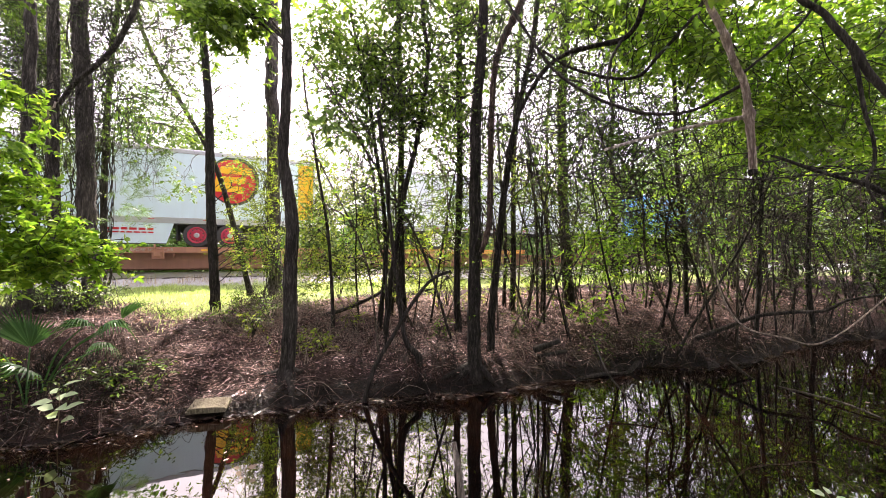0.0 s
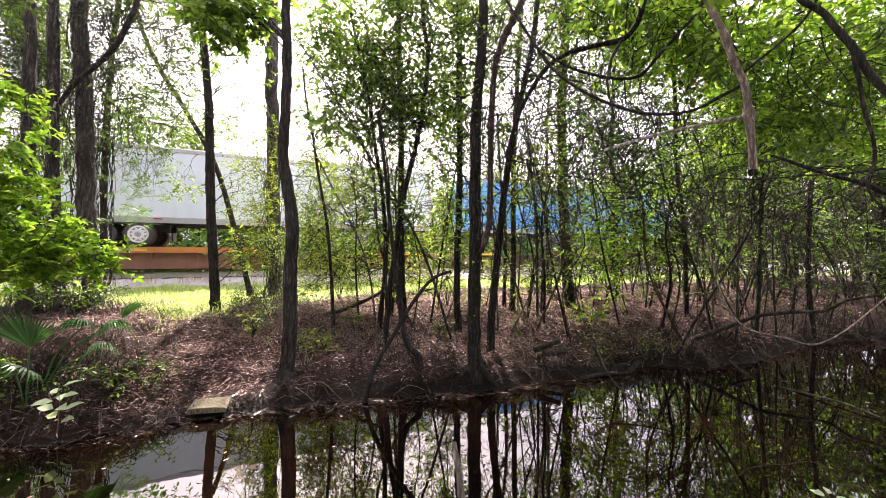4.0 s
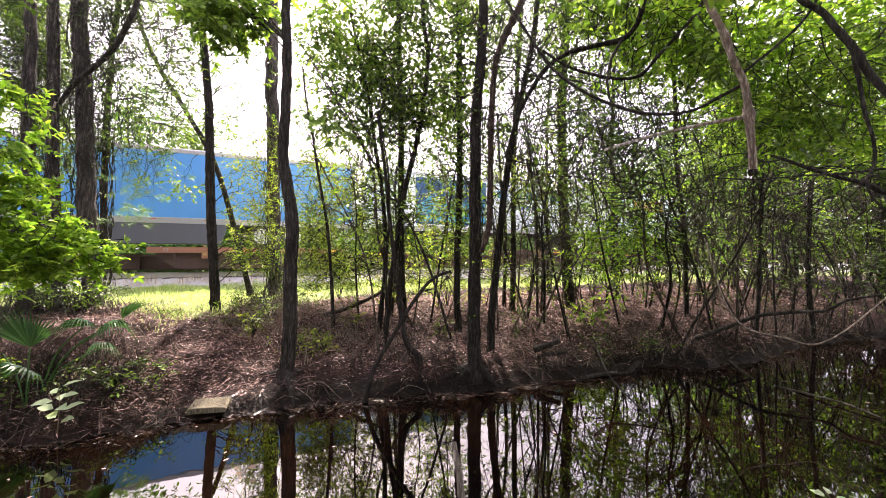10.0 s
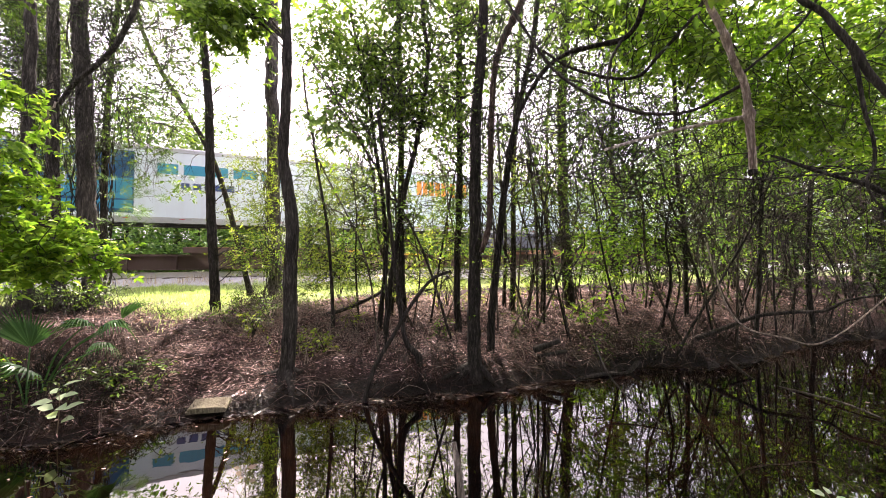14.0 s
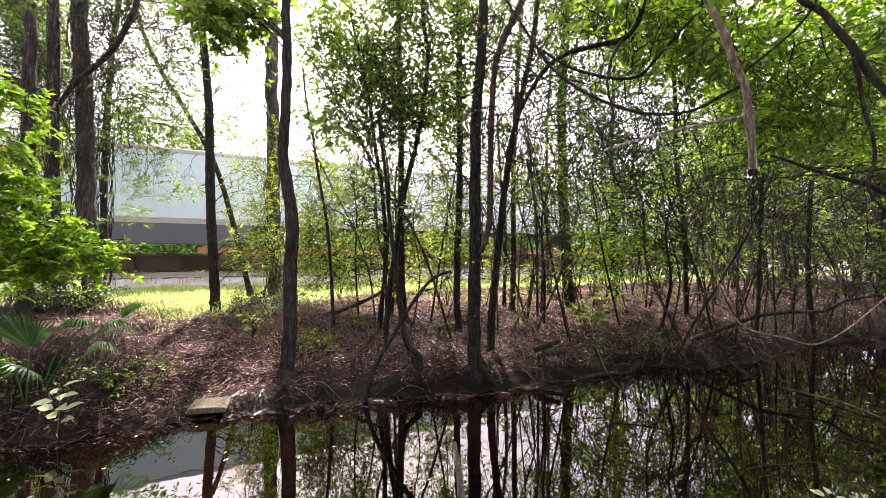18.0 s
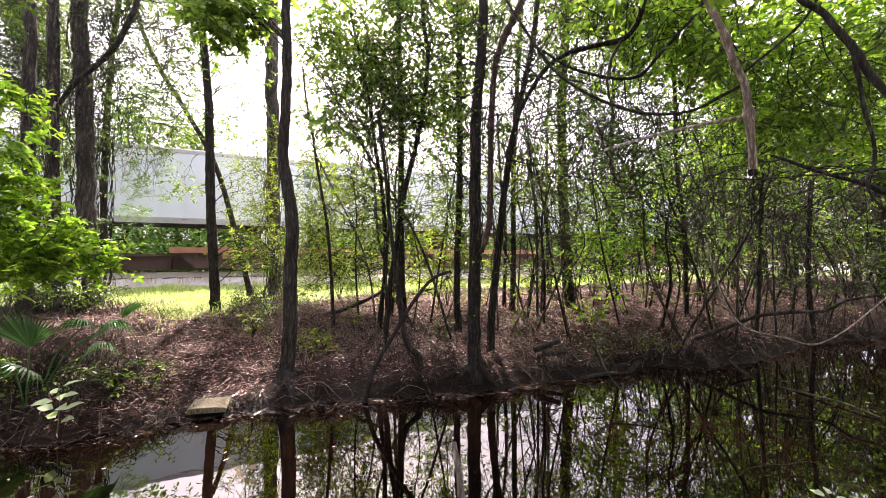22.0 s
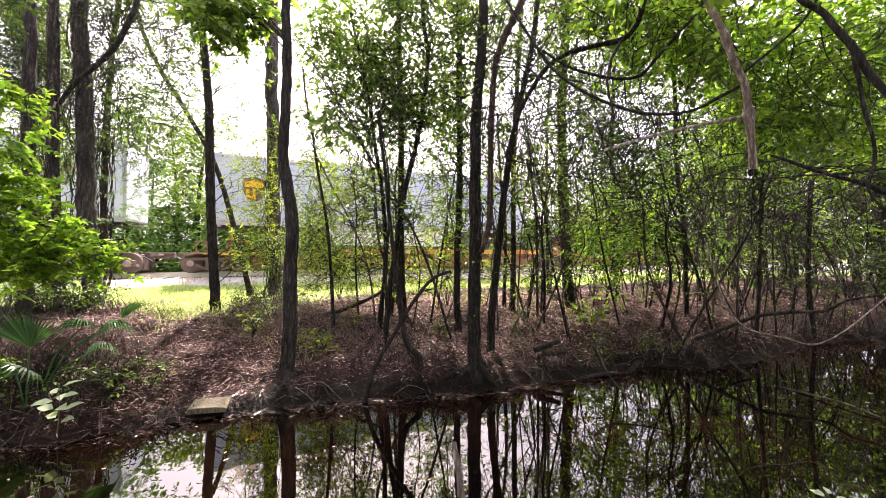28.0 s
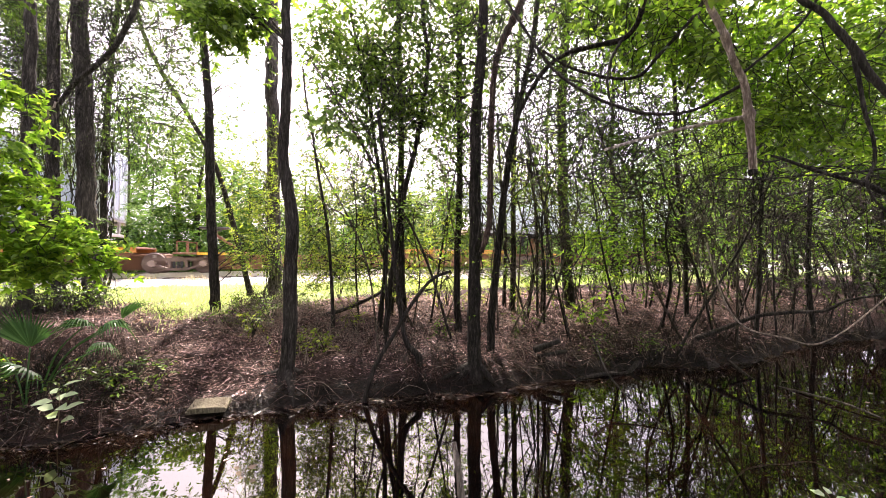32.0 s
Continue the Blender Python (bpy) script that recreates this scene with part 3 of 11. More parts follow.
def trailer(u0, u1, skin, label, reverse=False, axles=(12.0, 13.27), rim=None, skirt=None, rails=True, lower=None, ribs=0):
    """A road semi-trailer riding on the cars: body from u0 to u1; reverse: doors towards u0. Local x runs from its nose to its doors."""
    tr = tagged(new("semi_trailer"), label, "trailer", "trailers on the train")
    L = u1 - u0
    body = part("body", boxes((0, -1.3, 1.12, L, 1.3, 4.05), bevel=.035), skin, tr)
    part("roof", boxes((.01, -1.285, 4.05, L - .01, 1.285, 4.10), bevel=.02), ALUMINIUM, tr)
    for y in (-1.306, 1.306):
        part("top_rail", box(bmesh.new(), .02, y - .012, 3.90, L - .02, y + .012, 4.06, .006), ALUMINIUM if rails else skin, tr)
        part("bottom_rail", box(bmesh.new(), .02, y - .014, .98, L - .02, y + .014, 1.22, .006), lower or ALUMINIUM, tr)
        for x in (.06, L - .07):
            part("corner_post", box(bmesh.new(), x - .06, y - .012, 1.22, x + .06, y + .012, 3.90, .006), ALUMINIUM, tr)
    k = ribs or 13
    for i in range(1, k):
        part("panel_seam", box(bmesh.new(), L * i / k - .018, -1.3045, 1.22, L * i / k + .018, -1.3005, 3.90), skin, tr)
    for i in range(9):
        x = .5 + (L - 1.2) * i / 8
        part("reflector", box(bmesh.new(), x, -1.3235, 1.13, x + .20, -1.3205, 1.155), RED_INK, tr)
        part("reflector", box(bmesh.new(), x + .23, -1.3235, 1.13, x + .43, -1.3205, 1.155), CHALK, tr)
    part("subframe", boxes((.4, -.55, .92, L - .4, -.45, 1.12), (.4, .45, .92, L - .4, .55, 1.12), (.3, -1.2, 1.05, L - .2, 1.2, 1.12)), CHASSIS, tr)
    for i in range(28):
        x = 1 + (L - 2) * i / 27
        part("cross_member", box(bmesh.new(), x - .03, -1.22, .98, x + .03, 1.22, 1.06), CHASSIS, tr)
    # doors
    for y0, y1 in ((-1.22, -.02), (.02, 1.22)):
        dr = part("door", box(bmesh.new(), L, y0, 1.2, L + .04, y1, 3.95, .01), skin, tr)
        for y in (y0 + .25, y1 - .25):
            part("lock_rod", box(bmesh.new(), L + .045, y - .018, 1.15, L + .08, y + .018, 3.95), ALUMINIUM, dr)
    part("bumper", boxes((L - .1, -1.15, .45, L, 1.15, .57), (L - .1, -.7, .5, L - .02, -.6, 1.1), (L - .1, .6, .5, L - .02, .7, 1.1), bevel=.01), ALUMINIUM, tr)
    # axles and tyres
    a0, a1 = axles
    part("slider_frame", boxes((a0 - .9, -.6, .66, a1 + .9, -.45, .95), (a0 - .9, .45, .66, a1 + .9, .6, .95), (a0 - .75, -1.28, .93, a1 + .75, 1.28, .985)), CHASSIS, tr)
    for x in (a0, a1):
        part("axle", box(bmesh.new(), x - .06, -.7, .45, x + .06, .7, .57, .02), CHASSIS, tr)
        for s in (-1, 1):
            ty = part("tyre", lathe([(-.14, .30), (-.15, .36), (-.14, .46), (-.11, .505), (.36, .505), (.40, .46), (.40, .36), (.38, .30)], 32), RUBBER, tr, smooth=False)
            ty.matrix_local = pose(x, s * 1.14, .51, 0, 0, 0 if s < 0 else 180)
            rm = part("rim", lathe([(-.12, .345), (-.158, .345), (-.165, .31), (-.150, .285), (-.138, .265), (-.158, .21), (-.165, .15), (-.165, .02)], 28, False), rim or RIM, ty)
            part("hub", lathe([(-.23, .03), (-.23, .065), (-.19, .075), (-.175, .105), (-.16, .105)], 16), RIM_DARK if rim is RIM_DARK else HUB, rm)
            for q in range(10):
                part("vent_hole", box(bmesh.new(), -.022, -.166, .212, .022, -.13, .252), CHASSIS, rm).matrix_local = pose(0, 0, 0, 0, q * 36, 0)
    for x in (a0 - .72, a1 + .66):
        part("mud_flap", box(bmesh.new(), x, -1.28, .28, x + .03, -.65, .93), CHASSIS, tr)
    # landing gear
    lg, gear = 3.45, ALUMINIUM if lower else CHASSIS
    for y in (-.9, .9):
        leg = part("landing_leg", boxes((lg - .075, y - .075, .42, lg + .075, y + .075, 1.02), (lg - .055, y - .055, .30, lg + .055, y + .055, .42), (lg - .15, y - .13, .27, lg + .15, y + .13, .30), bevel=.01), gear, tr)
        part("wing_plate", prism([(lg - .50, 1.0), (lg + .50, 1.0), (lg + .11, .66), (lg - .11, .66)], y - .035, y + .035), gear, leg)
        part("gearbox", box(bmesh.new(), lg - .11, y - .14, .74, lg + .11, y + .10, .96, .02), gear, leg)
        part("leg_brace", prism([(lg + .05, .50), (lg + .12, .50), (lg + .95, .98), (lg + .83, .98)], y - .03, y + .03), gear, leg)
    part("cross_brace", boxes((lg - .03, -.85, .55, lg + .03, .85, .62), (lg - .02, -.85, .84, lg + .02, .85, .88)), gear, tr)
    crank = part("crank_handle", tube_part([(lg + .02, -1.0, .86), (lg + .02, -1.2, .86), (lg + .16, -1.24, .80), (lg + .18, -1.26, .62)], .014, 6), ALUMINIUM, tr)
    if skirt:
        s0, s1 = skirt[0], skirt[1]
        part("side_skirt", prism([(s0, .98), (s1, .98), (s1 - .25, .16), (s0 + .5, .16)], -1.30, -1.27), skirt[2], tr)
        part("skirt_trim", box(bmesh.new(), s0 + .5, -1.305, .12, s1 - .25, -1.268, .16), CHASSIS, tr)
    if reverse:
        tr.matrix_world = on_track(u1, 1.09) @ pose(0, 0, 0, 0, 0, 180)
        MOVERS.append((tr, u1, 1.09, 180.0))
    else:
        tr.matrix_world = on_track(u0, 1.09)
        MOVERS.append((tr, u0, 1.09))
    return tr


def disc(parent, x, z, rx, rz, material, y, name="emblem"):
    prof = [(x + rx * math.cos(k * math.tau / 40), z + rz * math.sin(k * math.tau / 40)) for k in range(40)]
    return part(name, prism(prof, y - .003, y), material, parent)


def plate(parent, prof, material, y, name="emblem"):
    return part(name, prism(prof, y - .003, y), material, parent)


def build_train():
    # cars: boundaries at the couplers, bogies, wheel decks, hitches
    spine_car(-11.5, 7.5, [-10.6, 7.55], (-2.2, 6.3), (-9.2, 1), RUST_LIGHT, "ALL PURPOSE SPINE CAR", True, sill=RUST_WARM)
    spine_car(7.6, 26.75, [24.95], (9.7, 17.8), (24.75, -1), ORANGE, "bars", False, True, sill=RUST_WARM)
    spine_car(27.9, 45.4, [28.95, 45.35], (36.2, 44.0), (29.2, 1), RUST_LIGHT, "53", True)
    spine_car(45.5, 62.4, [62.4], (53.5, 61.0), (46.05, 1), RUST_DARK, "bars")
    spine_car(62.5, 79.7, [79.65], (70.9, 78.6), (63.2, 1), RUST_LIGHT, "bars")
    spine_car(79.8, 96.9, [96.95], (87.6, 95.4), (80.45, 1), RUST_LIGHT, "bars")
    spine_car(97.0, 115.0, [113.3], (98.2, 106.2), (112.9, -1), RUST_LIGHT, "bars", False, True)
    spine_car(116.2, 135.5, [117.2, 135.55], (122.6, 134.2), (117.6, 1), ORANGE, "bars", True, sill=RUST_WARM)
    spine_car(135.6, 153.0, [153.0], (145.0, 151.6), (136.6, 1), ORANGE, "bars", sill=RUST_WARM)
    spine_car(153.1, 171.0, [170.0], (161.5, 169.0), (154.5, 1), RUST_LIGHT, "bars", False, True, sill=RUST_WARM)
    # trailers
    a = trailer(-10.3, 5.86, COOL, "pale blue-white semi-trailer with a round red and yellow emblem", axles=(11.5, 12.72), rim=RIM_RED, skirt=(4.5, 10.7, COOL))
    disc(a, 12.85, 2.90, .98, 1.06, BLACK_INK, -1.3065)
    disc(a, 12.80, 2.87, .88, .95, RED_INK, -1.3095)
    plate(a, [(12.35, 3.50), (13.55, 3.50), (13.48, 3.20), (12.28, 3.20)], YELLOW_INK, -1.3125)
    plate(a, [(12.2, 3.07), (13.3, 3.07), (13.25, 2.80), (12.75, 2.80), (12.72, 2.67), (13.2, 2.67), (13.16, 2.40), (12.0, 2.40)], YELLOW_INK, -1.3125)
    bars(a, 8.5, .56, (.16, .2, .14, .18, .2, .16, .18), .06, .05, RED_INK, -1.306)
    bars(a, 8.4, .68, (.22, .24, .2, .24, .22, .2), .09, .06, RED_INK, -1.306)
    plate(a, [(15.45, 1.3), (16.1, 1.3), (16.1, 3.85), (15.45, 3.85)], YELLOW_INK, -1.3205, "stripe")
    for y in (-1.2, 1.2):
        part("stripe", box(bmesh.new(), 16.204, y - .09, 1.25, 16.210, y + .09, 3.9), YELLOW_INK, a)
    b = trailer(9.62, 25.85, WHITE, "plain white semi-trailer riding doors first", True, (12.55, 13.75), lower=ALUMINIUM)
    bars(b, 9.0, 3.3, (.2, .15, .2, .2), .14, .06, GREY, -1.3085)
    c = trailer(28.35, 44.45, BLUE, "sky-blue semi-trailer with a charcoal side skirt", axles=(12.02, 13.3), skirt=(4.6, 10.7, SKIRT))
    plate(c, [(1.85, 3.20), (2.0, 3.58), (4.1, 3.58), (4.0, 3.20)], BLUE_DEEP, -1.3065)
    bars(c, 2.2, 3.29, (.13, .10, .15, .12, .14, .10, .13, .15, .11), .17, .055, PALE_INK, -1.3085)
    bars(c, 14.2, 1.28, (.5, .3), .06, .06, PALE_INK, -1.3085)
    bars(c, 14.2, 2.4, (.12, .10, .12, .12), .13, .05, CYAN, -1.3085)
    d = trailer(45.4, 61.55, WHITE, "white semi-trailer with a dark blue picture panel", axles=(12.2, 13.45))
    plate(d, [(2.2, 1.35), (6.45, 1.35), (6.45, 3.82), (2.2, 3.82)], BLUE_DEEP, -1.3065, "picture_panel")
    plate(d, [(3.5, 3.12), (3.9, 3.30), (4.5, 3.34), (5.0, 3.22), (5.4, 3.05), (4.8, 3.10), (4.4, 3.02), (4.1, 3.14)], PALE_INK, -1.3095)
    plate(d, [(2.9, 2.2), (5.9, 2.2), (5.9, 2.02), (2.9, 2.02)], CYAN, -1.3095)
    plate(d, [(2.3, 1.5), (6.4, 1.5), (6.4, 1.85), (2.3, 1.75)], CYAN, -1.3095)
    bars(d, 3.5, 2.42, (.10, .05, .05, .10, .05, .10), .42, .20, PALE_INK, -1.3095)
    plate(d, [(2.3, 2.3), (3.1, 2.9), (3.9, 2.5), (6.4, 2.75), (6.4, 1.9), (2.3, 1.9)], CYAN, -1.3080, "picture_panel")
    bars(d, .45, 3.3, (.1, .1, .1, .1, .1), .22, .07, NAVY, -1.3085)
    bars(d, 7.2, 3.0, (.7, .9, .5, .9, .8), .42, .2, CYAN, -1.3085)
    bars(d, 8.0, 2.4, (.3, .3, .26, .3, .3), .26, .12, NAVY, -1.3085)
    e = trailer(63.15, 79.25, COOL, "pale blue-white semi-trailer with orange lettering and a charcoal skirt", axles=(11.4, 12.65), skirt=(4.0, 9.8, SKIRT))
    bars(e, .6, 2.85, (.26, .26, .28, .28, .26, .1, .28, .26, .28), .74, .08, ORANGE_INK, -1.3085)
    bars(e, 11.3, 1.42, (.34, .42), .10, .1, ORANGE_INK, -1.3085)
    f = trailer(80.1, 96.15, WHITE, "white semi-trailer with dark lettering near its doors", axles=(11.2, 12.45), lower=ALUMINIUM, ribs=16)
    bars(f, 12.62, 3.24, (.42, .34, .34, .36, .40), .34, .10, NAVY, -1.3085)
    bars(f, 12.66, 2.84, (.26, .28, .30, .10, .24, .26, .28), .28, .08, NAVY, -1.3085)
    g = trailer(97.75, 114.2, WHITE, "white semi-trailer with a slanted black emblem", True, (12.6, 13.85))
    h = trailer(116.95, 133.1, GREY, "lavender-grey semi-trailer with a brown and gold shield", axles=(12.2, 13.42), rim=RIM_DARK, skirt=(4.8, 11.0, SKIRT_PALE))
    plate(h, [(1.3, 3.05), (1.75, 3.15), (2.2, 3.05), (2.2, 2.5), (2.05, 2.2), (1.75, 2.02), (1.45, 2.2), (1.3, 2.5)], BROWN_INK, -1.3065, "shield")
    plate(h, [(1.37, 2.9), (1.75, 3.0), (2.13, 2.9), (2.13, 2.68), (1.37, 2.68)], YELLOW_INK, -1.3095, "shield")
    plate(h, [(1.42, 2.6), (1.55, 2.6), (1.55, 2.3), (1.68, 2.3), (1.68, 2.6), (1.8, 2.6), (1.8, 2.15), (1.42, 2.25)], YELLOW_INK, -1.3095, "shield")
    trailer(149.5, 165.6, WHITE, "plain white semi-trailer on the last car", axles=(12.2, 13.4))
    # emblem on the far-side-forward trailer, which shows its other flank
    part("emblem", prism([(1.8, 2.35), (2.75, 2.35), (2.55, 3.15), (1.6, 3.15)], 1.3035, 1.3065), BLACK_INK, g)
    part("emblem", prism([(1.85, 2.45), (2.1, 2.45), (1.95, 3.05), (1.7, 3.05)], 1.3065, 1.3095), CHALK, g)
    part("emblem", prism([(2.35, 2.45), (2.6, 2.45), (2.45, 3.05), (2.2, 3.05)], 1.3065, 1.3095), CHALK, g)
    for k, w in enumerate((.16, .10, .16, .14, .16, .10, .14)):
        part("mark", box(bmesh.new(), .5 + k * .21, 1.3035, 2.9, .5 + k * .21 + w, 1.3085, 3.12), PINK_INK, g)
    for ob in (b, g):
        L = 16.2
        for i in range(9):
            x = .5 + (L - 1.2) * i / 8
            part("reflector", box(bmesh.new(), x, 1.3205, 1.12, x + .30, 1.3235, 1.17), RED_INK, ob)
        for i in range(1, 13):
            part("panel_seam", box(bmesh.new(), L * i / 13 - .018, 1.3005, 1.22, L * i / 13 + .018, 1.3045, 3.90), WHITE, ob)


def gone(t):
    """How far the train has run at t seconds."""
    return 3.42 * t + 0.025 * t * t


build_track()
build_train()

# ---- plants ----
def ground_z(x, y):
    return float(height(x, y)[0])


def limb_curve(rng, a, b, sag=0.12):
    a, b = np.array(a, float), np.array(b, float)
    d = np.linalg.norm(b - a)
    m1 = a + (b - a) * .35 + rng.standard_normal(3) * d * .07 + np.array((0, 0, d * sag))
    m2 = a + (b - a) * .7 + rng.standard_normal(3) * d * .08 + np.array((0, 0, d * sag * .6))
    return curve_points([a, m1, m2, b], .26)


def tree(name, label, wood, ctrl, clumps, leaf_mat, leaf=0.1, seed=1, six=False, group="", rooted=True, twig=0.45, per_twig=9, roots=0, forks=2, shape=0.5, droop=0.25, category="tree", limbs=True):
    """A trunk through ctrl rows (x, y, z, radius), a limb to every clump of leaves, twigs and leaves."""
    rng = np.random.default_rng(seed)
    th = tagged(new(name), label, category, group)
    ctrl = [list(c) for c in ctrl]
    if rooted:
        x, y, z, r = ctrl[0]
        g = ground_z(x, y)
        ctrl[0] = [x, y, g + 0.12, r]
        ctrl.insert(0, [x - (ctrl[1][0] - x) * .02, y, g - 0.18, r * 1.45])
    base = np.array(ctrl[0][:3])
    th.matrix_world = Matrix.Translation(base)
    rows = curve_points(ctrl, 0.12 if rooted else 0.24)
    pts, rad = rows[:, :3] - base, np.maximum(rows[:, 3], .003)
    if rooted:
        pts[:, :2] += np.cumsum(rng.standard_normal((len(pts), 2)) * rad[:, None] * .05, 0)
    v, f = tube(pts, rad, 12 if rad[0] > .06 else 8, 0.05, rng)
    attach("trunk", mesh_from("trunk", v.tolist(), f, wood, True), th)
    for k in range(roots):
        a = rng.uniform(0, math.tau)
        r0 = rad[0]
        big = 1.7 if roots > 4 else 1.0
        end = np.array((math.cos(a), math.sin(a), 0)) * rng.uniform(2.0, 3.6) * r0 * big
        ge = ground_z(*(base + end)[:2]) - base[2]
        c = curve_points([(0, 0, .34 * big, r0 * .42), (*(end[:2] * .4), .22, r0 * .34), (*end[:2], max(ge, -.1) - .05, r0 * .16)], .06)
        v, f = tube(c[:, :3], c[:, 3], 7, .06, rng)
        attach("root", mesh_from("root", v.tolist(), f, wood, True), th)
    TRUNKS[th.name] = (pts, rad, base, wood)
    if clumps:
        foliage(th, clumps, leaf_mat, leaf, seed + 7, six, twig, per_twig, shape, droop, forks, limbs)
    return th


TRUNKS = {}


def foliage(th, clumps, leaf_mat, leaf=0.1, seed=1, six=False, twig=0.45, per_twig=9, shape=0.5, droop=0.25, forks=2, limbs=True, near=False, lobes=False):
    """Limbs, twigs and leaves of a tree: clumps (x, y, z, rx, ry, rz, twigs)."""
    rng = np.random.default_rng(seed)
    pts, rad, base, wood = TRUNKS[th.name]
    local = [(c[0] - base[0], c[1] - base[1], c[2] - base[2], *c[3:]) for c in clumps]
    fine = []
    for cx, cy, cz, rx, ry, rz, n in local:
        gap = np.min(np.linalg.norm(pts - np.array((cx, cy, cz)), axis=1))
        if near or (not limbs and gap > 1.0):
            s = np.array((cx, cy, cz)) + rng.normal(0, .25, 3) + (.35, 0, .3)
            c = limb_curve(rng, s, (cx, cy, cz), .02)
            fine.append((c, np.linspace(.008, .004, len(c))))
            for _ in range(2):
                e = np.array((cx, cy, cz)) + unit(rng.standard_normal((1, 3)))[0] * np.array((rx, ry, rz)) * .9
                cc = limb_curve(rng, c[len(c) // 2], e, .05)
                fine.append((cc, np.linspace(.006, .002, len(cc))))
            continue
        d = np.abs(pts[:, 2] - (cz - .45 * abs(cx) - .2)) + .3 * np.hypot(pts[:, 0] - cx, pts[:, 1] - cy)
        i = int(np.argmin(d))
        c = limb_curve(rng, pts[i], (cx, cy, cz))
        r0 = min(rad[i] * .5, .012 + .009 * np.linalg.norm(pts[i] - c[-1]))
        if limbs:
            v, f = tube(c, np.linspace(r0, .005, len(c)), 6, .05, rng)
            attach("branch", mesh_from("branch", v.tolist(), f, wood, True), th)
        else:
            fine.append((c, np.linspace(r0 * .7, .003, len(c))))
        for _ in range(forks + int(3 * max(rx, rz))):
            j = rng.integers(len(c) // 3, len(c))
            e = np.array((cx, cy, cz)) + unit(rng.standard_normal((1, 3)))[0] * np.array((rx, ry, rz)) * .9
            cc = limb_curve(rng, c[j], e, .05)
            fine.append((cc, np.linspace(.010, .0025, len(cc))))
    rows, stems = sprays(rng, local, per_twig, twig, leaf, droop, shape)
    if lobes:
        P, A, U, L, W = rows
        A = unit(A)
        S = unit(np.cross(A, U))
        rows = (np.vstack([P] * 3), np.vstack([A, A * .55 + S * .85, A * .55 - S * .85]), np.vstack([U] * 3), np.concatenate([L, L * .72, L * .72]), np.concatenate([W, W * .8, W * .8]))
    attach("crown", leaf_mesh("crown", *rows, leaf_mat, six), th)
    tagged(attach("brushwood", tubes_mesh("brushwood", fine + stems, wood, 3), th), kind="stuff")


def branch(th, ctrl, wood, seed=1, sides=10):
    """A limb of its own shape on a tree, run back into the trunk."""
    rng = np.random.default_rng(seed)
    pts, rad, base, _ = TRUNKS[th.name]
    rows = curve_points(ctrl, .03)
    knots = sum(np.exp(-((np.arange(len(rows)) - k) / 1.6) ** 2) for k in rng.integers(0, len(rows), max(2, len(rows) // 9)))
    v, f = tube(rows[:, :3] - base, rows[:, 3] * (.95 + .16 * knots), sides, .045, rng)
    return attach("branch", mesh_from("branch", v.tolist(), f, wood, True), th)


def stray_twigs(th, box_, n, seed, r=.006):
    """Crooked bare twigs hanging through a space (x0, y0, z0, x1, y1, z1)."""
    rng = np.random.default_rng(seed)
    base = TRUNKS[th.name][2]
    lo, hi = np.array(box_[:3]), np.array(box_[3:])
    rows = []
    for k in range(n):
        p = lo + (hi - lo) * rng.uniform(0, 1, 3)
        d = unit(np.array([[rng.normal(), rng.normal() * .5, rng.normal() * .9]]))[0]
        pts = [p]
        for s in range(5):
            d = unit(np.array([d + rng.normal(0, .35, 3)]))[0]
            pts.append(pts[-1] + d * rng.uniform(.12, .4))
        q = curve_points(np.array(pts) - base, .07)
        rows.append((q, np.linspace(r * rng.uniform(.6, 1.8), r * .3, len(q))))
        for s in range(3):
            j = rng.integers(2, len(q) - 1)
            e = q[j] + rng.normal(0, .22, 3)
            rows.append((np.array([q[j], (q[j] + e) / 2 + rng.normal(0, .03, 3), e]), (r * .45, r * .35, r * .2)))
    tagged(attach("brushwood", tubes_mesh("brushwood", rows, BARK_DARK, 4), th), kind="stuff")


def tangle(name, label, x, y, rx, ry, h, n, seed, wood=None, up=.6):
    """A heap of thin dead stems."""
    rng = np.random.default_rng(seed)
    rows = []
    for k in range(n):
        px, py = x + rng.normal() * rx * .5, y + rng.normal() * ry * .5
        z = ground_z(px, py)
        if z < .02:
            continue
        a, l = rng.uniform(0, math.tau), rng.uniform(.25, 1.1) * h
        e = np.array((px + math.cos(a) * l, py + math.sin(a) * l * .7, z + rng.uniform(-.2, up) * h))
        e[2] = max(e[2], ground_z(e[0], e[1]) + .01)
        m = np.array(((px + e[0]) / 2, (py + e[1]) / 2, max(z, e[2]) + rng.uniform(.0, .35) * h))
        p = curve_points([(px, py, z - .02), m, e], .1)
        rows.append((p, np.linspace(rng.uniform(.004, .010), .0025, len(p))))
    tagged(attach(name, tubes_mesh(name, rows, wood or DEADWOOD, 3)), label, "brush", kind="stuff")


def limb(name, label, wood, ctrl, seed=1, sides=10, lumpy=.05, category="branch", group=""):
    rng = np.random.default_rng(seed)
    th = new(name)
    tagged(th, label, category, group)
    base = np.array(ctrl[0][:3])
    th.matrix_world = Matrix.Translation(base)
    rows = curve_points(ctrl, .06)
    v, f = tube(rows[:, :3] - base, rows[:, 3], sides, lumpy, rng)
    attach("wood", mesh_from("wood", v.tolist(), f, wood, True), th)
    return th


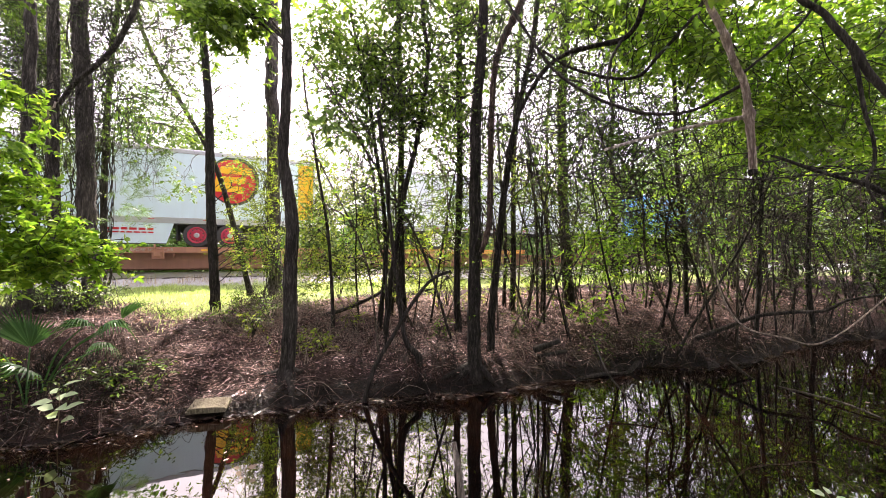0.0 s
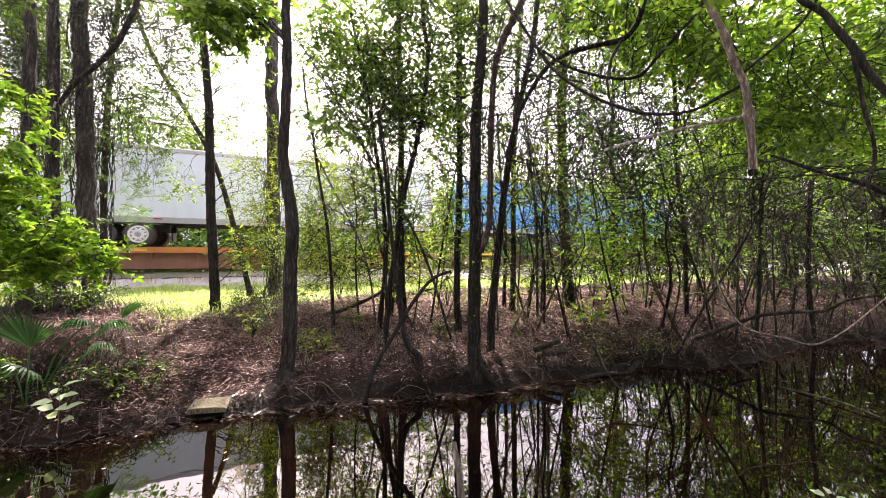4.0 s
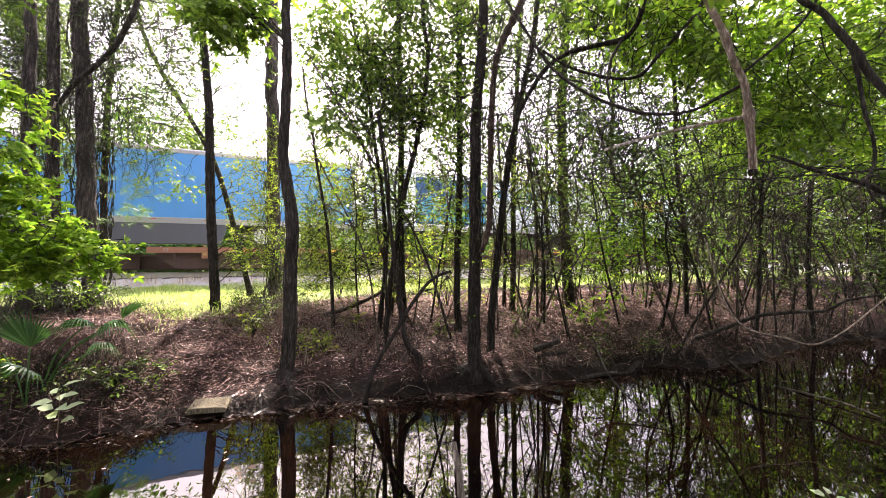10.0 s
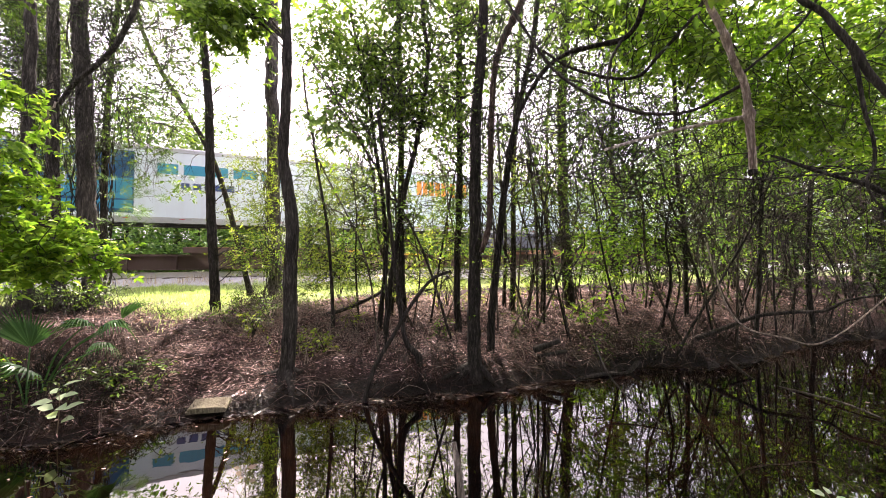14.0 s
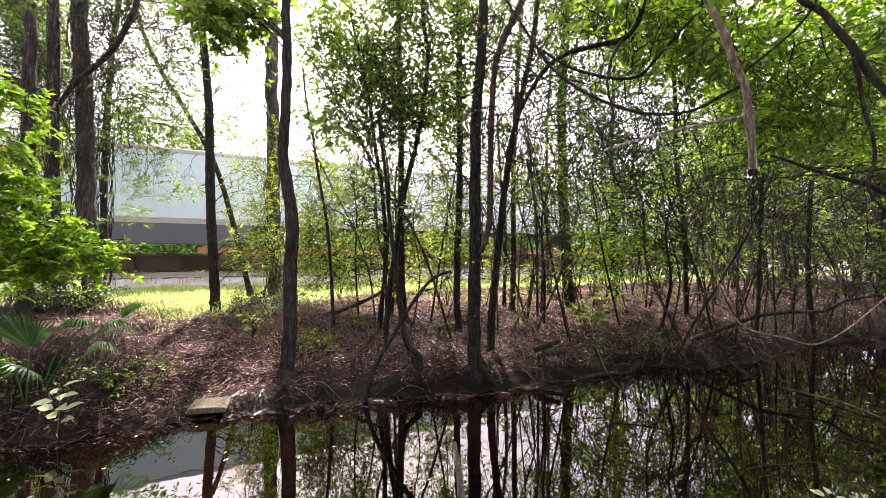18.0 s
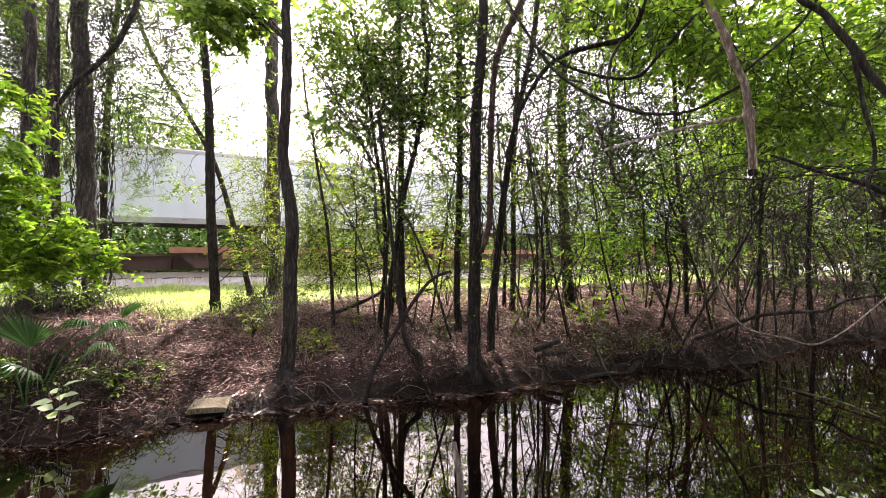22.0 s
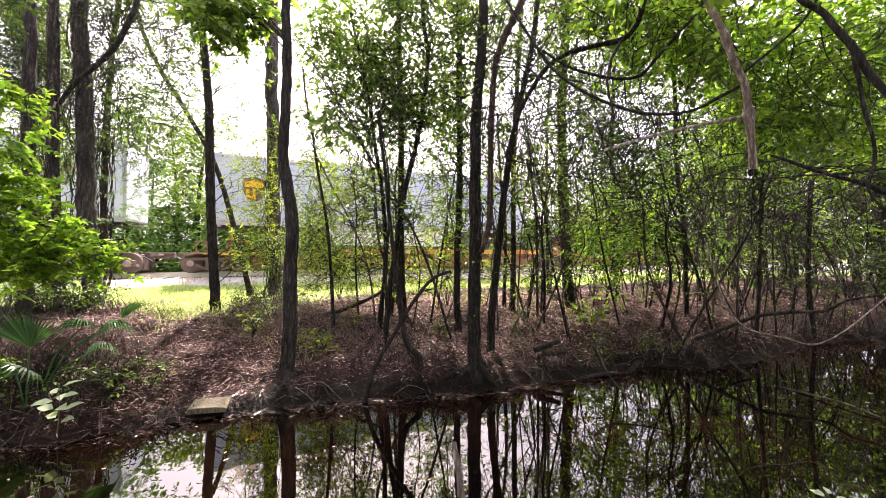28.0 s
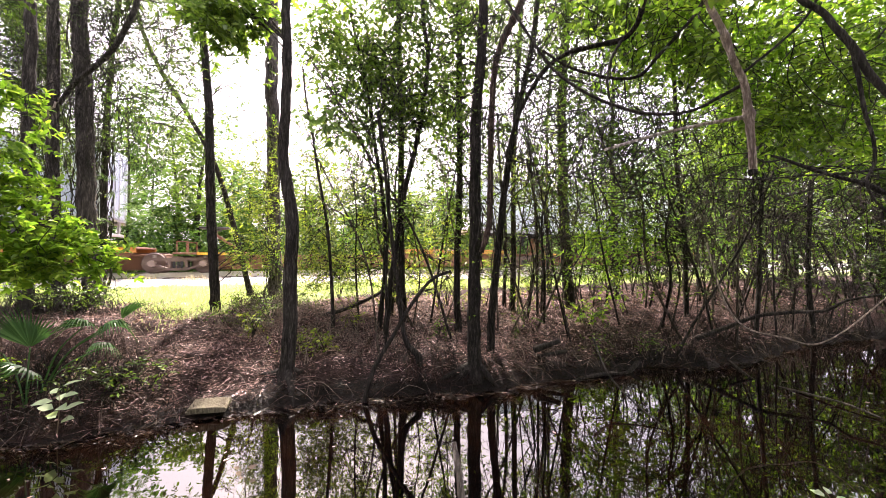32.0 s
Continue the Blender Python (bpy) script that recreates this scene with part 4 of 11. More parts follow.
def bush(name, label, x, y, r, h, leaf_mat, leaf, n, seed, six=False, lift=0.0, shape=.5, group=""):
    """Thin stems fanning from one root, with leaves."""
    rng = np.random.default_rng(seed)
    th = tagged(new(name), label, "shrub", group)
    th.matrix_world = Matrix.Translation((x, y, ground_z(x, y)))
    stems, clumps = [], []
    for k in range(max(4, int(r * 14))):
        a, q = rng.uniform(0, math.tau), rng.uniform(.2, 1) * r
        tip = np.array((math.cos(a) * q, math.sin(a) * q, h * rng.uniform(.55, 1.0)))
        c = curve_points([(0, 0, -.05), tip * np.array((.35, .35, .55)) + rng.standard_normal(3) * .04, tip], .15)
        stems.append((c, np.linspace(.011, .003, len(c))))
        clumps.append((*(tip * np.array((.85, .85, .8)) + (0, 0, lift)), r * .38, r * .38, h * .24, n))
    tagged(attach("brushwood", tubes_mesh("brushwood", stems, BARK_DARK, 5, rng), th), kind="stuff")
    crown(th, rng, clumps, leaf_mat, leaf, 7, .28, .2, shape, six, name="leaves")
    return th


def saplings():
    """Thin thicket stems, a dozen kinds, set many times."""
    rng = np.random.default_rng(77)
    kinds = []
    for k in range(16):
        h = rng.uniform(3.2, 6.5)
        lean = rng.standard_normal(2) * .2 * h
        r = rng.uniform(.010, .030)
        c = [(0, 0, -.15, r * 1.2), (lean[0] * .2 + rng.normal() * .2, lean[1] * .2 + rng.normal() * .15, h * .3, r), (lean[0] * .55 + rng.normal() * .3, lean[1] * .5 + rng.normal() * .2, h * .65, r * .8), (lean[0], lean[1], h, r * .35)]
        cl = [(lean[0] * f + rng.normal() * .45, lean[1] * f + rng.normal() * .45, h * f, .45, .45, .35, int(rng.uniform(.6, 3.4))) for f in rng.uniform(.15, 1.0, 9)]
        th = tree("sapling", "thin crooked dark sapling with sparse small leaves", (THICKET, BARK_DARK, THICKET, BARK_GREY)[k % 4], c, cl, (LEAF_MID, LEAF_BRIGHT, LEAF_MID, LEAF_DARK)[k % 4], .085, 300 + k, group="saplings of the thicket", rooted=False, twig=.35, forks=4, limbs=False)
        kinds.append(th)
    spots = []
    while len(spots) < 170:
        x = rng.uniform(3.6, 17)
        s = float(np.interp(x, SHORE_X, SHORE_Y))
        y = s + .15 + rng.uniform(0, 1) ** 1.4 * 6.5
        if height(x, y)[2] < -4.2:
            spots.append((x, y))
    while len(spots) < 200:
        x = rng.uniform(-2.4, 4.0)
        y = float(np.interp(x, SHORE_X, SHORE_Y)) + rng.uniform(.7, 3.6)
        if height(x, y)[2] < -4.0:
            spots.append((x, y))
    for k, (x, y) in enumerate(spots):
        m = pose(x, y, ground_z(x, y), 0, 0, rng.uniform(0, 360))
        if k < len(kinds):
            kinds[k].matrix_world = m
        else:
            copy_thing(kinds[k % len(kinds)], m)


def backwoods():
    """Woods beyond the line, and unseen trees added around and behind to block light."""
    rng = np.random.default_rng(5)
    kinds = []
    for k in range(6):
        h = rng.uniform(8.5, 12.5)
        c = [(0, 0, -.3, .17), (rng.normal() * .15, rng.normal() * .15, h * .4, .13), (rng.normal() * .3, rng.normal() * .3, h, .03)]
        cl = []
        for f in np.linspace(.16, 1.0, 15):
            w = (1.35 - f * .55) * rng.uniform(.8, 1.3)
            a = rng.uniform(0, 6.3)
            cl.append((math.cos(a) * w, math.sin(a) * w, h * f, .95, .95, .75, 34))
        kinds.append(tree("woodland_tree", "leafy green woodland tree, beyond the railway and in added unseen rows", BARK_GREY, c, cl, FAR_LEAF if k % 2 else LEAF_MID, .26, 500 + k, rooted=False, twig=.7, per_twig=7, forks=1, shape=.6, limbs=False, group="woods beyond the railway"))
    spots = []
    for row, (o, gap) in enumerate(((7.5, 3.6), (11.5, 3.4), (17, 4.2))):
        u = -22.0
        while u < 62:
            spots.append((u + rng.normal() * .8, o + rng.normal() * 1.0, rng.uniform(.8, 1.1)))
            u += gap
    pts = [TRACK + ALONG * u + ACROSS * o for u, o, s in spots]
    tall = [s * (.95 if u < 0 else .74 if u < 10 else .70 if u < 36 else 1.0) for u, o, s in spots]
    for a in np.linspace(0, 1, 12):
        pts.append(np.array((15 + 7 * rng.uniform(), 12 + a * 22 * rng.uniform(.3, 1))))
    # unseen rows behind and beside, added to cut skylight from the camera side
    for row, gap in ((-6.5, 2.6), (-10.5, 3.0)):
        for x in np.arange(-20, 21, gap):
            pts.append(np.array((x + rng.normal() * .6, row + rng.normal() * .8)))
    for y in np.arange(-4, 5, 2.6):
        pts.append(np.array((-13.5 + rng.normal() * .8, y)))
        pts.append(np.array((14 + rng.normal() * .8, y)))
    for x, y in ((-16, 7), (-14.5, 2.5), (-18, 4), (17, 10), (19.5, 12.5), (16, 13.5), (21, 9.5), (22, 12), (18.5, 15), (24, 15), (15.5, 7.5)):
        pts.append(np.array((x, y)))
    for k, p in enumerate(pts):
        m = pose(p[0], p[1], ground_z(*p), 0, 0, rng.uniform(0, 360))
        m = m @ Matrix.Diagonal((1, 1, tall[k] if k < len(tall) else 1, 1))
        if k < len(kinds):
            kinds[k].matrix_world = m
        else:
            copy_thing(kinds[k % len(kinds)], m)


def undergrowth_beyond():
    rng = np.random.default_rng(9)
    n = 6500
    u, o = rng.uniform(-18, 55, n), rng.uniform(4.2, 9, n)
    p = TRACK + u[:, None] * ALONG + o[:, None] * ACROSS
    z = height(p[:, 0], p[:, 1])[0] + rng.uniform(0, 1, n) ** 1.1 * (o - 3.5) * .95
    cl = np.column_stack([p, z, np.full((n, 3), .3)])
    rows, _ = sprays(rng, [(*c, 3) for c in cl], 6, .5, .27, .1, .55)
    ob = attach("far_brush", leaf_mesh("far_brush", *rows, FAR_LEAF), None)
    tagged(ob, "green brush and weeds at the foot of the far woods", "brush", kind="stuff")


def grass():
    rng = np.random.default_rng(11)
    n = 62000
    u, o = rng.uniform(-9, 34, n), rng.uniform(-7.4, -3.9, n)
    u[:9000], o[:9000] = rng.uniform(-1, 8, 9000), rng.uniform(-11.2, -7.2, 9000)
    p = TRACK + u[:, None] * ALONG + o[:, None] * ACROSS
    lawn = 3.4 * np.exp(-((p[:, 0] + 5.9) / 1.4) ** 2)
    keep = rng.uniform(0, 1, n) < np.clip(o + 7.4 + lawn + .5 * wobble(p[:, 0], p[:, 1], 3.1), .15 * (o > -7.4), 1)
    p = p[keep]
    z = height(p[:, 0], p[:, 1])[0]
    n = len(p)
    way = np.column_stack([rng.normal(0, .35, n), rng.normal(0, .35, n), np.ones(n)])
    ln = rng.uniform(.06, .22, n) * (1 + .6 * wobble(p[:, 0], p[:, 1], 1.9))
    me = leaf_mesh("grass", np.column_stack([p, z - .01]), way, rng.standard_normal((n, 3)), ln, rng.uniform(.008, .016, n), GRASS)
    tagged(attach("grass", me), "bright short grass on the verge of the railway", "grass", kind="stuff")
    n = 5200
    u, o = rng.uniform(-9, 34, n), rng.uniform(-3.6, -2.3, n)
    p = TRACK + u[:, None] * ALONG + o[:, None] * ACROSS
    sel = wobble(p[:, 0], p[:, 1], 2.4) > -.1
    p = p[sel]
    n = len(p)
    z = height(p[:, 0], p[:, 1])[0]
    way = np.column_stack([rng.normal(0, .3, n), rng.normal(0, .3, n), np.ones(n)])
    me = leaf_mesh("dry_weeds", np.column_stack([p, z]), way, rng.standard_normal((n, 3)), rng.uniform(.12, .42, n), rng.uniform(.010, .024, n), PALE_WEED)
    tagged(attach("dry_weeds", me), "pale dry weed stalks along the ballast", "weeds", kind="stuff")


def litter():
    rng = np.random.default_rng(13)
    n = 62000
    x = rng.uniform(-10, 13, n)
    s = np.interp(x, SHORE_X, SHORE_Y)
    y = s + rng.uniform(0, 1, n) ** .8 * 6.0
    h, d, off = height(x, y)
    keep = (h > .03 + .19 * np.clip((x + 3.6) / .8, 0, 1) + .07 * wobble(x, y, 7)) & (off < -5.2 - 4.4 * np.exp(-((x + 5.9) / 1.3) ** 2) * rng.uniform(.6, 1.1, n)) & (wobble(x, y, 2.7) + .6 * wobble(x + 2, y, 7.1) + 1.2 * (np.abs(x + 3.6) < 1.1) > rng.uniform(-1.5, .3, n)) & ((x < 4.2) | (rng.uniform(0, 1, n) < .45)) & ((x > -4.7) | (rng.uniform(0, 1, n) < .6))
    x, y, h = x[keep], y[keep], h[keep]
    bx, by = rng.uniform(-8, 8, 14000), rng.uniform(-6, .7, 14000)
    x, y, h = np.append(x, bx), np.append(y, by), np.append(h, height(bx, by)[0])
    n = len(x)
    al = np.column_stack([rng.standard_normal((n, 2)), rng.normal(0, .35, n)])
    up = np.column_stack([rng.normal(0, .4, n), rng.normal(0, .4, n), np.ones(n)])
    ln = rng.uniform(.03, .10, n) * rng.uniform(.6, 1, n)
    me = leaf_mesh("leaf_litter", np.column_stack([x, y, h + rng.uniform(.0, .03, n)]), al, up, ln, ln * rng.uniform(.3, .6, n), LITTER, fold=.35)
    tagged(attach("leaf_litter", me), "pinkish-brown fallen leaves covering the bank", "leaf litter", kind="stuff")
    n = 75000
    x = rng.uniform(-9, 12, n)
    y = np.interp(x, SHORE_X, SHORE_Y) + rng.uniform(0, 1, n) ** .8 * 5.5
    h, d, off = height(x, y)
    keep = (h > .03 + .18 * np.clip((x + 3.6) / .8, 0, 1) + .07 * wobble(x, y, 7)) & (off < -5.4 - 4.2 * np.exp(-((x + 5.9) / 1.3) ** 2) * rng.uniform(.6, 1.1, n)) & (wobble(x, y, 3.3) + .6 * wobble(x + 5, y, 8.3) + 1.2 * (np.abs(x + 3.6) < 1.1) > rng.uniform(-1.5, .4, n)) & ((x > -4.7) | (rng.uniform(0, 1, n) < .7)) & ((x < 4.5) | (rng.uniform(0, 1, n) < .6))
    x, y, h = x[keep], y[keep], h[keep]
    n = len(x)
    al = np.column_stack([rng.standard_normal((n, 2)), rng.normal(0, .22, n)])
    me = leaf_mesh("pine_straw", np.column_stack([x, y, h + rng.uniform(.0, .05, n)]), al, rng.normal(0, .5, (n, 3)) + (0, 0, 1), rng.uniform(.10, .28, n), rng.uniform(.005, .011, n), STRAW)
    tagged(attach("pine_straw", me), "reddish-brown pine straw strewn over the bank", "pine straw", kind="stuff")
    rows = []
    for k in range(2600):
        x = rng.uniform(-9, 11)
        y = float(np.interp(x, SHORE_X, SHORE_Y)) + rng.uniform(0, 1) ** 1.6 * 5
        if height(x, y)[2] > -5.6:
            continue
        a, l = rng.uniform(0, 6.3), rng.uniform(.15, .7)
        e = np.array((x + math.cos(a) * l, y + math.sin(a) * l * .6))
        z0, z1 = ground_z(x, y), ground_z(*e)
        if min(z0, z1) < -.05:
            continue
        m = np.array(((x + e[0]) / 2, (y + e[1]) / 2, (z0 + z1) / 2 + rng.uniform(.02, .16)))
        r = rng.uniform(.0025, .007)
        rows.append((curve_points([(x, y, z0 + .01), m, (*e, z1 + .01)], .12), None, r))
    rows = [(p, np.full(len(p), r)) for p, _, r in rows]
    half = len(rows) // 3
    tagged(attach("fallen_twigs", tubes_mesh("fallen_twigs", rows[:half], DEADWOOD, 3)), "tangle of pale dead twigs and vine stems on the bank", "brushwood", kind="stuff")
    tagged(attach("fallen_twigs", tubes_mesh("fallen_twigs", rows[half:], STEM_RED, 3)), "reddish-brown dead twigs lying on the bank", "brushwood", kind="stuff")


def shore_debris():
    """Wet twigs, leaves and straw along the waterline and afloat."""
    rng = np.random.default_rng(17)
    n = 15000
    x = rng.uniform(-9, 12, n)
    y = np.interp(x, SHORE_X, SHORE_Y) + rng.normal(.12, .22, n)
    z = np.maximum(height(x, y)[0], 0.0) + rng.uniform(.002, .02, n)
    al = np.column_stack([rng.standard_normal((n, 2)), rng.normal(0, .12, n)])
    ln = rng.uniform(.04, .22, n)
    me = leaf_mesh("shore_debris", np.column_stack([x, y, z]), al, np.column_stack([rng.normal(0, .25, (n, 2)), np.ones(n)]), ln, rng.uniform(.004, .016, n), WET)
    tagged(attach("shore_debris", me), "wet dark leaves and straw along the waterline", "debris", kind="stuff")
    n = 230
    x, y = rng.uniform(-5, 9, n), rng.uniform(3.4, 9, n)
    far = np.interp(x, SHORE_X, SHORE_Y) - y
    sel = (far > .1) & (rng.uniform(0, 1, n) < np.exp(-far / 1.2))
    x, y = x[sel], y[sel]
    n = len(x)
    al = np.column_stack([rng.standard_normal((n, 2)), np.zeros(n)])
    ln = rng.uniform(.025, .075, n)
    me = leaf_mesh("floating_leaves", np.column_stack([x, y, np.full(n, .006)]), al, np.tile((0.0, 0.0, 1.0), (n, 1)), ln, ln * .5, LITTER, fold=.05)
    tagged(attach("floating_leaves", me), "few fallen leaves floating on the pond", "leaf litter", kind="stuff")


WET = leafy("wet_leaf", (0.012, 0.008, 0.006), (0.03, 0.02, 0.015), (0.09, 0.06, 0.045), 0.05, 0.12)


def palmetto(x, y, fans, seed, h=.5, r=.55, label="green fan-leaved palmetto on the bank"):
    """Fan leaves of narrow blades on stalks from one root."""
    rng = np.random.default_rng(seed)
    th = tagged(new("palmetto"), label, "palmetto", "palmettos on the bank")
    th.matrix_world = Matrix.Translation((x, y, ground_z(x, y)))
    for ax, ay, az, face, droop, spread in fans:
        hub = np.array((ax, ay, az))
        c = curve_points([(0, 0, -.05), hub * np.array((.4, .4, .6)), hub], .08)
        v, f = tube(c, np.linspace(.014, .008, len(c)), 6, 0)
        stalk = attach("stalk", mesh_from("stalk", v.tolist(), f, FAN, True), th)
        out_dir = unit(np.array([[math.sin(radians(face)), -math.cos(radians(face)), .0]]))[0]
        axis = unit((np.array([out_dir * (.25 + .75 * droop) + np.array((0, 0, 1.0))])))[0]
        side = np.cross(out_dir, axis)
        n, wide = 24, spread
        vs, fs = [], []
        for i in range(n):
            a = radians(-wide + 2 * wide * i / (n - 1))
            half = 1.3 * math.tan(radians(wide / (n - 1)))
            d = axis * math.cos(a) + side * math.sin(a)
            ln = r * (1 - .12 * abs(a) / 2) * rng.uniform(.9, 1.05)
            pt = side * math.cos(a) - axis * math.sin(a)
            base = len(vs)
            for f_ in (.04, .3, .55, .7, .85, 1.0):
                w = half * ln * (f_ if f_ < .56 else .55 * max(.03, (1 - f_) / .45))
                bend = -droop * ln * max(0, f_ - .4) ** 1.7
                mid = hub + d * ln * f_ + np.array((0, 0, bend)) + out_dir * droop * .22 * ln * f_ ** 2
                vs += [mid - pt * w + out_dir * w * .5, mid, mid + pt * w + out_dir * w * .5]
            for q in range(5):
                b = base + q * 3
                fs += [(b, b + 1, b + 4, b + 3), (b + 1, b + 2, b + 5, b + 4)]
        attach("fan_leaf", mesh_from("fan_leaf", [tuple(p) for p in vs], fs, FAN), th)
    return th


def seedling(x, y, z, seed, leaves, h, leaf, label, mat):
    rng = np.random.default_rng(seed)
    th = tagged(new("seedling"), label, "seedling")
    th.matrix_world = Matrix.Translation((x, y, z))
    c = curve_points([(0, 0, -.1), (.03, 0, h * .5), (.0, .02, h)], .05)
    attach("stem", tubes_mesh("stem", [(c, np.linspace(.007, .003, len(c)))], DRY, 5), th)
    for k in range(leaves):
        f = .25 + .75 * (k + .5) / leaves
        a = k * 2.4 + rng.normal() * .2
        p = np.array([[.015, 0, h * f]])
        al = np.array([[math.cos(a), math.sin(a) * .7, rng.uniform(.0, .35)]])
        s = leaf * rng.uniform(.75, 1.15)
        attach("leaf", leaf_mesh("leaf", p + al * .05, al, np.array([[rng.normal() * .2, -.55, 1.0]]), [s], [s * .6], mat, True, .12), th)
    return th


def vine_cover(name, label, ctrl, radius, seed, n=240, leaf=.07, mat=None, strands=9):
    """Creeper climbing a trunk: winding strands and small leaves."""
    rng = np.random.default_rng(seed)
    th = tagged(new(name), label, "creeper")
    base = np.array(ctrl[0])
    th.matrix_world = Matrix.Translation(base)
    pts = curve_points(ctrl, .1) - base
    rows = []
    for k in range(strands):
        a0, tw = rng.uniform(0, 6.3), rng.uniform(-2.2, 2.2)
        i0 = 0
        i1 = rng.integers(len(pts) // 2, len(pts))
        f = np.linspace(0, 1, i1 - i0)
        ang = a0 + tw * f + .35 * np.sin(f * 22 + a0)
        rr = radius * (1.05 + .35 * rng.uniform(0, 1) * (1 + np.sin(f * 17 + k)))
        q = pts[i0:i1] + np.column_stack([np.cos(ang) * rr, np.sin(ang) * rr, rng.normal(0, .01, len(f))])
        attach("vine_stem", tubes_mesh("vine_stem", [(q, np.full(len(q), rng.uniform(.004, .012)))], BARK_GREY, 5), th)
    if n:
        i = rng.integers(0, len(pts), n)
        a = rng.uniform(0, 6.3, n)
        outw = np.column_stack([np.cos(a), np.sin(a), np.zeros(n)])
        p = pts[i] + outw * (radius * rng.uniform(1.0, 2.4, n))[:, None] + rng.normal(0, .04, (n, 3))
        s = leaf * rng.uniform(.6, 1.3, n)
        attach("leaves", leaf_mesh("leaves", p, outw + rng.normal(0, .6, (n, 3)), rng.normal(0, .4, (n, 3)) + (0, 0, 1), s, s * .6, mat or LEAF_MID), th)


def hanging_moss(name, label, x0, x1, y, z0, z1, n, seed):
    """Fine drooping twigs in a curtain."""
    rng = np.random.default_rng(seed)
    rows = []
    for k in range(n):
        x, yy, z = rng.uniform(x0, x1), y + rng.normal() * .25, rng.uniform(z0, z1)
        l = rng.uniform(.25, .9)
        d = rng.normal(0, .22, 2)
        rows.append((curve_points([(x, yy, z), (x + d[0] * .4, yy + d[1] * .4, z - l * .45), (x + d[0], yy + d[1], z - l)], .12), None))
    rows = [(p, np.linspace(.005, .0015, len(p))) for p, _ in rows]
    tagged(attach(name, tubes_mesh(name, rows, BARK_GREY, 3)), label, "vines", kind="stuff")


def needle_spray(name, label, clumps, seed, n=14):
    rng = np.random.default_rng(seed)
    P, A, rows = [], [], []
    for cx, cy, cz, rx, ry, rz, k in clumps:
        for _ in range(int(k)):
            s = np.array((cx, cy, cz)) + unit(rng.standard_normal((1, 3)))[0] * rng.uniform(0, 1) ** .5 * np.array((rx, ry, rz))
            w = unit(np.array([[rng.normal() + .5, rng.normal() * .5, rng.normal() * .3 - .15]]))[0]
            e = s + w * .3
            rows.append((np.array([s, (s + e) / 2, e]), (.004, .003, .002)))
            q = s + (e - s) * rng.uniform(.3, 1, (n * 3, 1))
            P.append(q), A.append(unit(rng.standard_normal((n * 3, 3))) * .75 + w)
    P, A = np.vstack(P), np.vstack(A)
    th = tagged(new(name), label, "pine bough")
    m = len(P)
    attach("brushwood", tubes_mesh("brushwood", rows, BARK_DARK, 3), th)
    attach("needles", leaf_mesh("needles", P, A, rng.standard_normal((m, 3)), rng.uniform(.12, .22, m), np.full(m, .007), NEEDLE), th)
    return th



def board(x, y):
    """A weathered sawn plank end lying at the water's edge."""
    rng = np.random.default_rng(3)
    prof = [(-.34, 0), (-.36, .05), (-.28, .055), (-.33, .09), (-.27, .10), (-.3, .14), (.2, .15), (.31, .13), (.33, .08), (.30, .06), (.33, .02), (.28, 0)]
    bm = prism(prof, -.20, .20)
    bmesh.ops.bevel(bm, geom=list(bm.edges), offset=.008, segments=1, affect="EDGES")
    for v in bm.verts:
        v.co += Vector(rng.normal(0, .004, 3))
    ob = part("wooden_board", bm, BOARD, None)
    tagged(ob, "weathered pale wooden board lying at the water edge", "board")
    ob.matrix_world = pose(x, y, ground_z(x, y) + .02, 14, 0, 10) @ Matrix.Diagonal((.78, .62, .6, 1))


BOARD = bark("weathered_board", (0.105, 0.091, 0.0595), (0.252, 0.217, 0.147), (0.322, 0.287, 0.203), 26)

# ---- bank trees ----
# LEAF_MID clumps sized 0.16 hang unseen overhead, added to shade the bank
th = tree("pine_tree", "tall pine trunk with rough grey-brown bark beside the verge", BARK_PINE, [(-10.17, 9.08, 0.966, 0.147), (-10.15, 9.08, 3.06, 0.133), (-10.28, 9.08, 5.85, 0.124), (-10.28, 9.08, 7.54, 0.117), (-10.37, 9.08, 9.53, 0.11)],
          [], LEAF_MID, 0.11, 1001)
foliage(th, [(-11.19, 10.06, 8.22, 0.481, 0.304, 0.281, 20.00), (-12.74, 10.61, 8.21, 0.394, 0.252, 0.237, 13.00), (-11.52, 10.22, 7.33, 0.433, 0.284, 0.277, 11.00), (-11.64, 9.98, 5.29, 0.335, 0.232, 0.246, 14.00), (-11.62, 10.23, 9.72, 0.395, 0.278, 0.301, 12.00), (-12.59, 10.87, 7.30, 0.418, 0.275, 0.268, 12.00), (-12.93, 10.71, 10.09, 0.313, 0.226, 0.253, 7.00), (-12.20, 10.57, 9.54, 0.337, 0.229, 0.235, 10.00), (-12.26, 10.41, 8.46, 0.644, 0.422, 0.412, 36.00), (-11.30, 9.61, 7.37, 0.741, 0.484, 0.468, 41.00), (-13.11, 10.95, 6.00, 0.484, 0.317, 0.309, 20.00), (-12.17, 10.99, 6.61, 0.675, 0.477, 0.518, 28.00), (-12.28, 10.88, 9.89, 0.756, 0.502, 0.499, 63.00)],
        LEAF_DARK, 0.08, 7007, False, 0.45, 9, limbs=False)
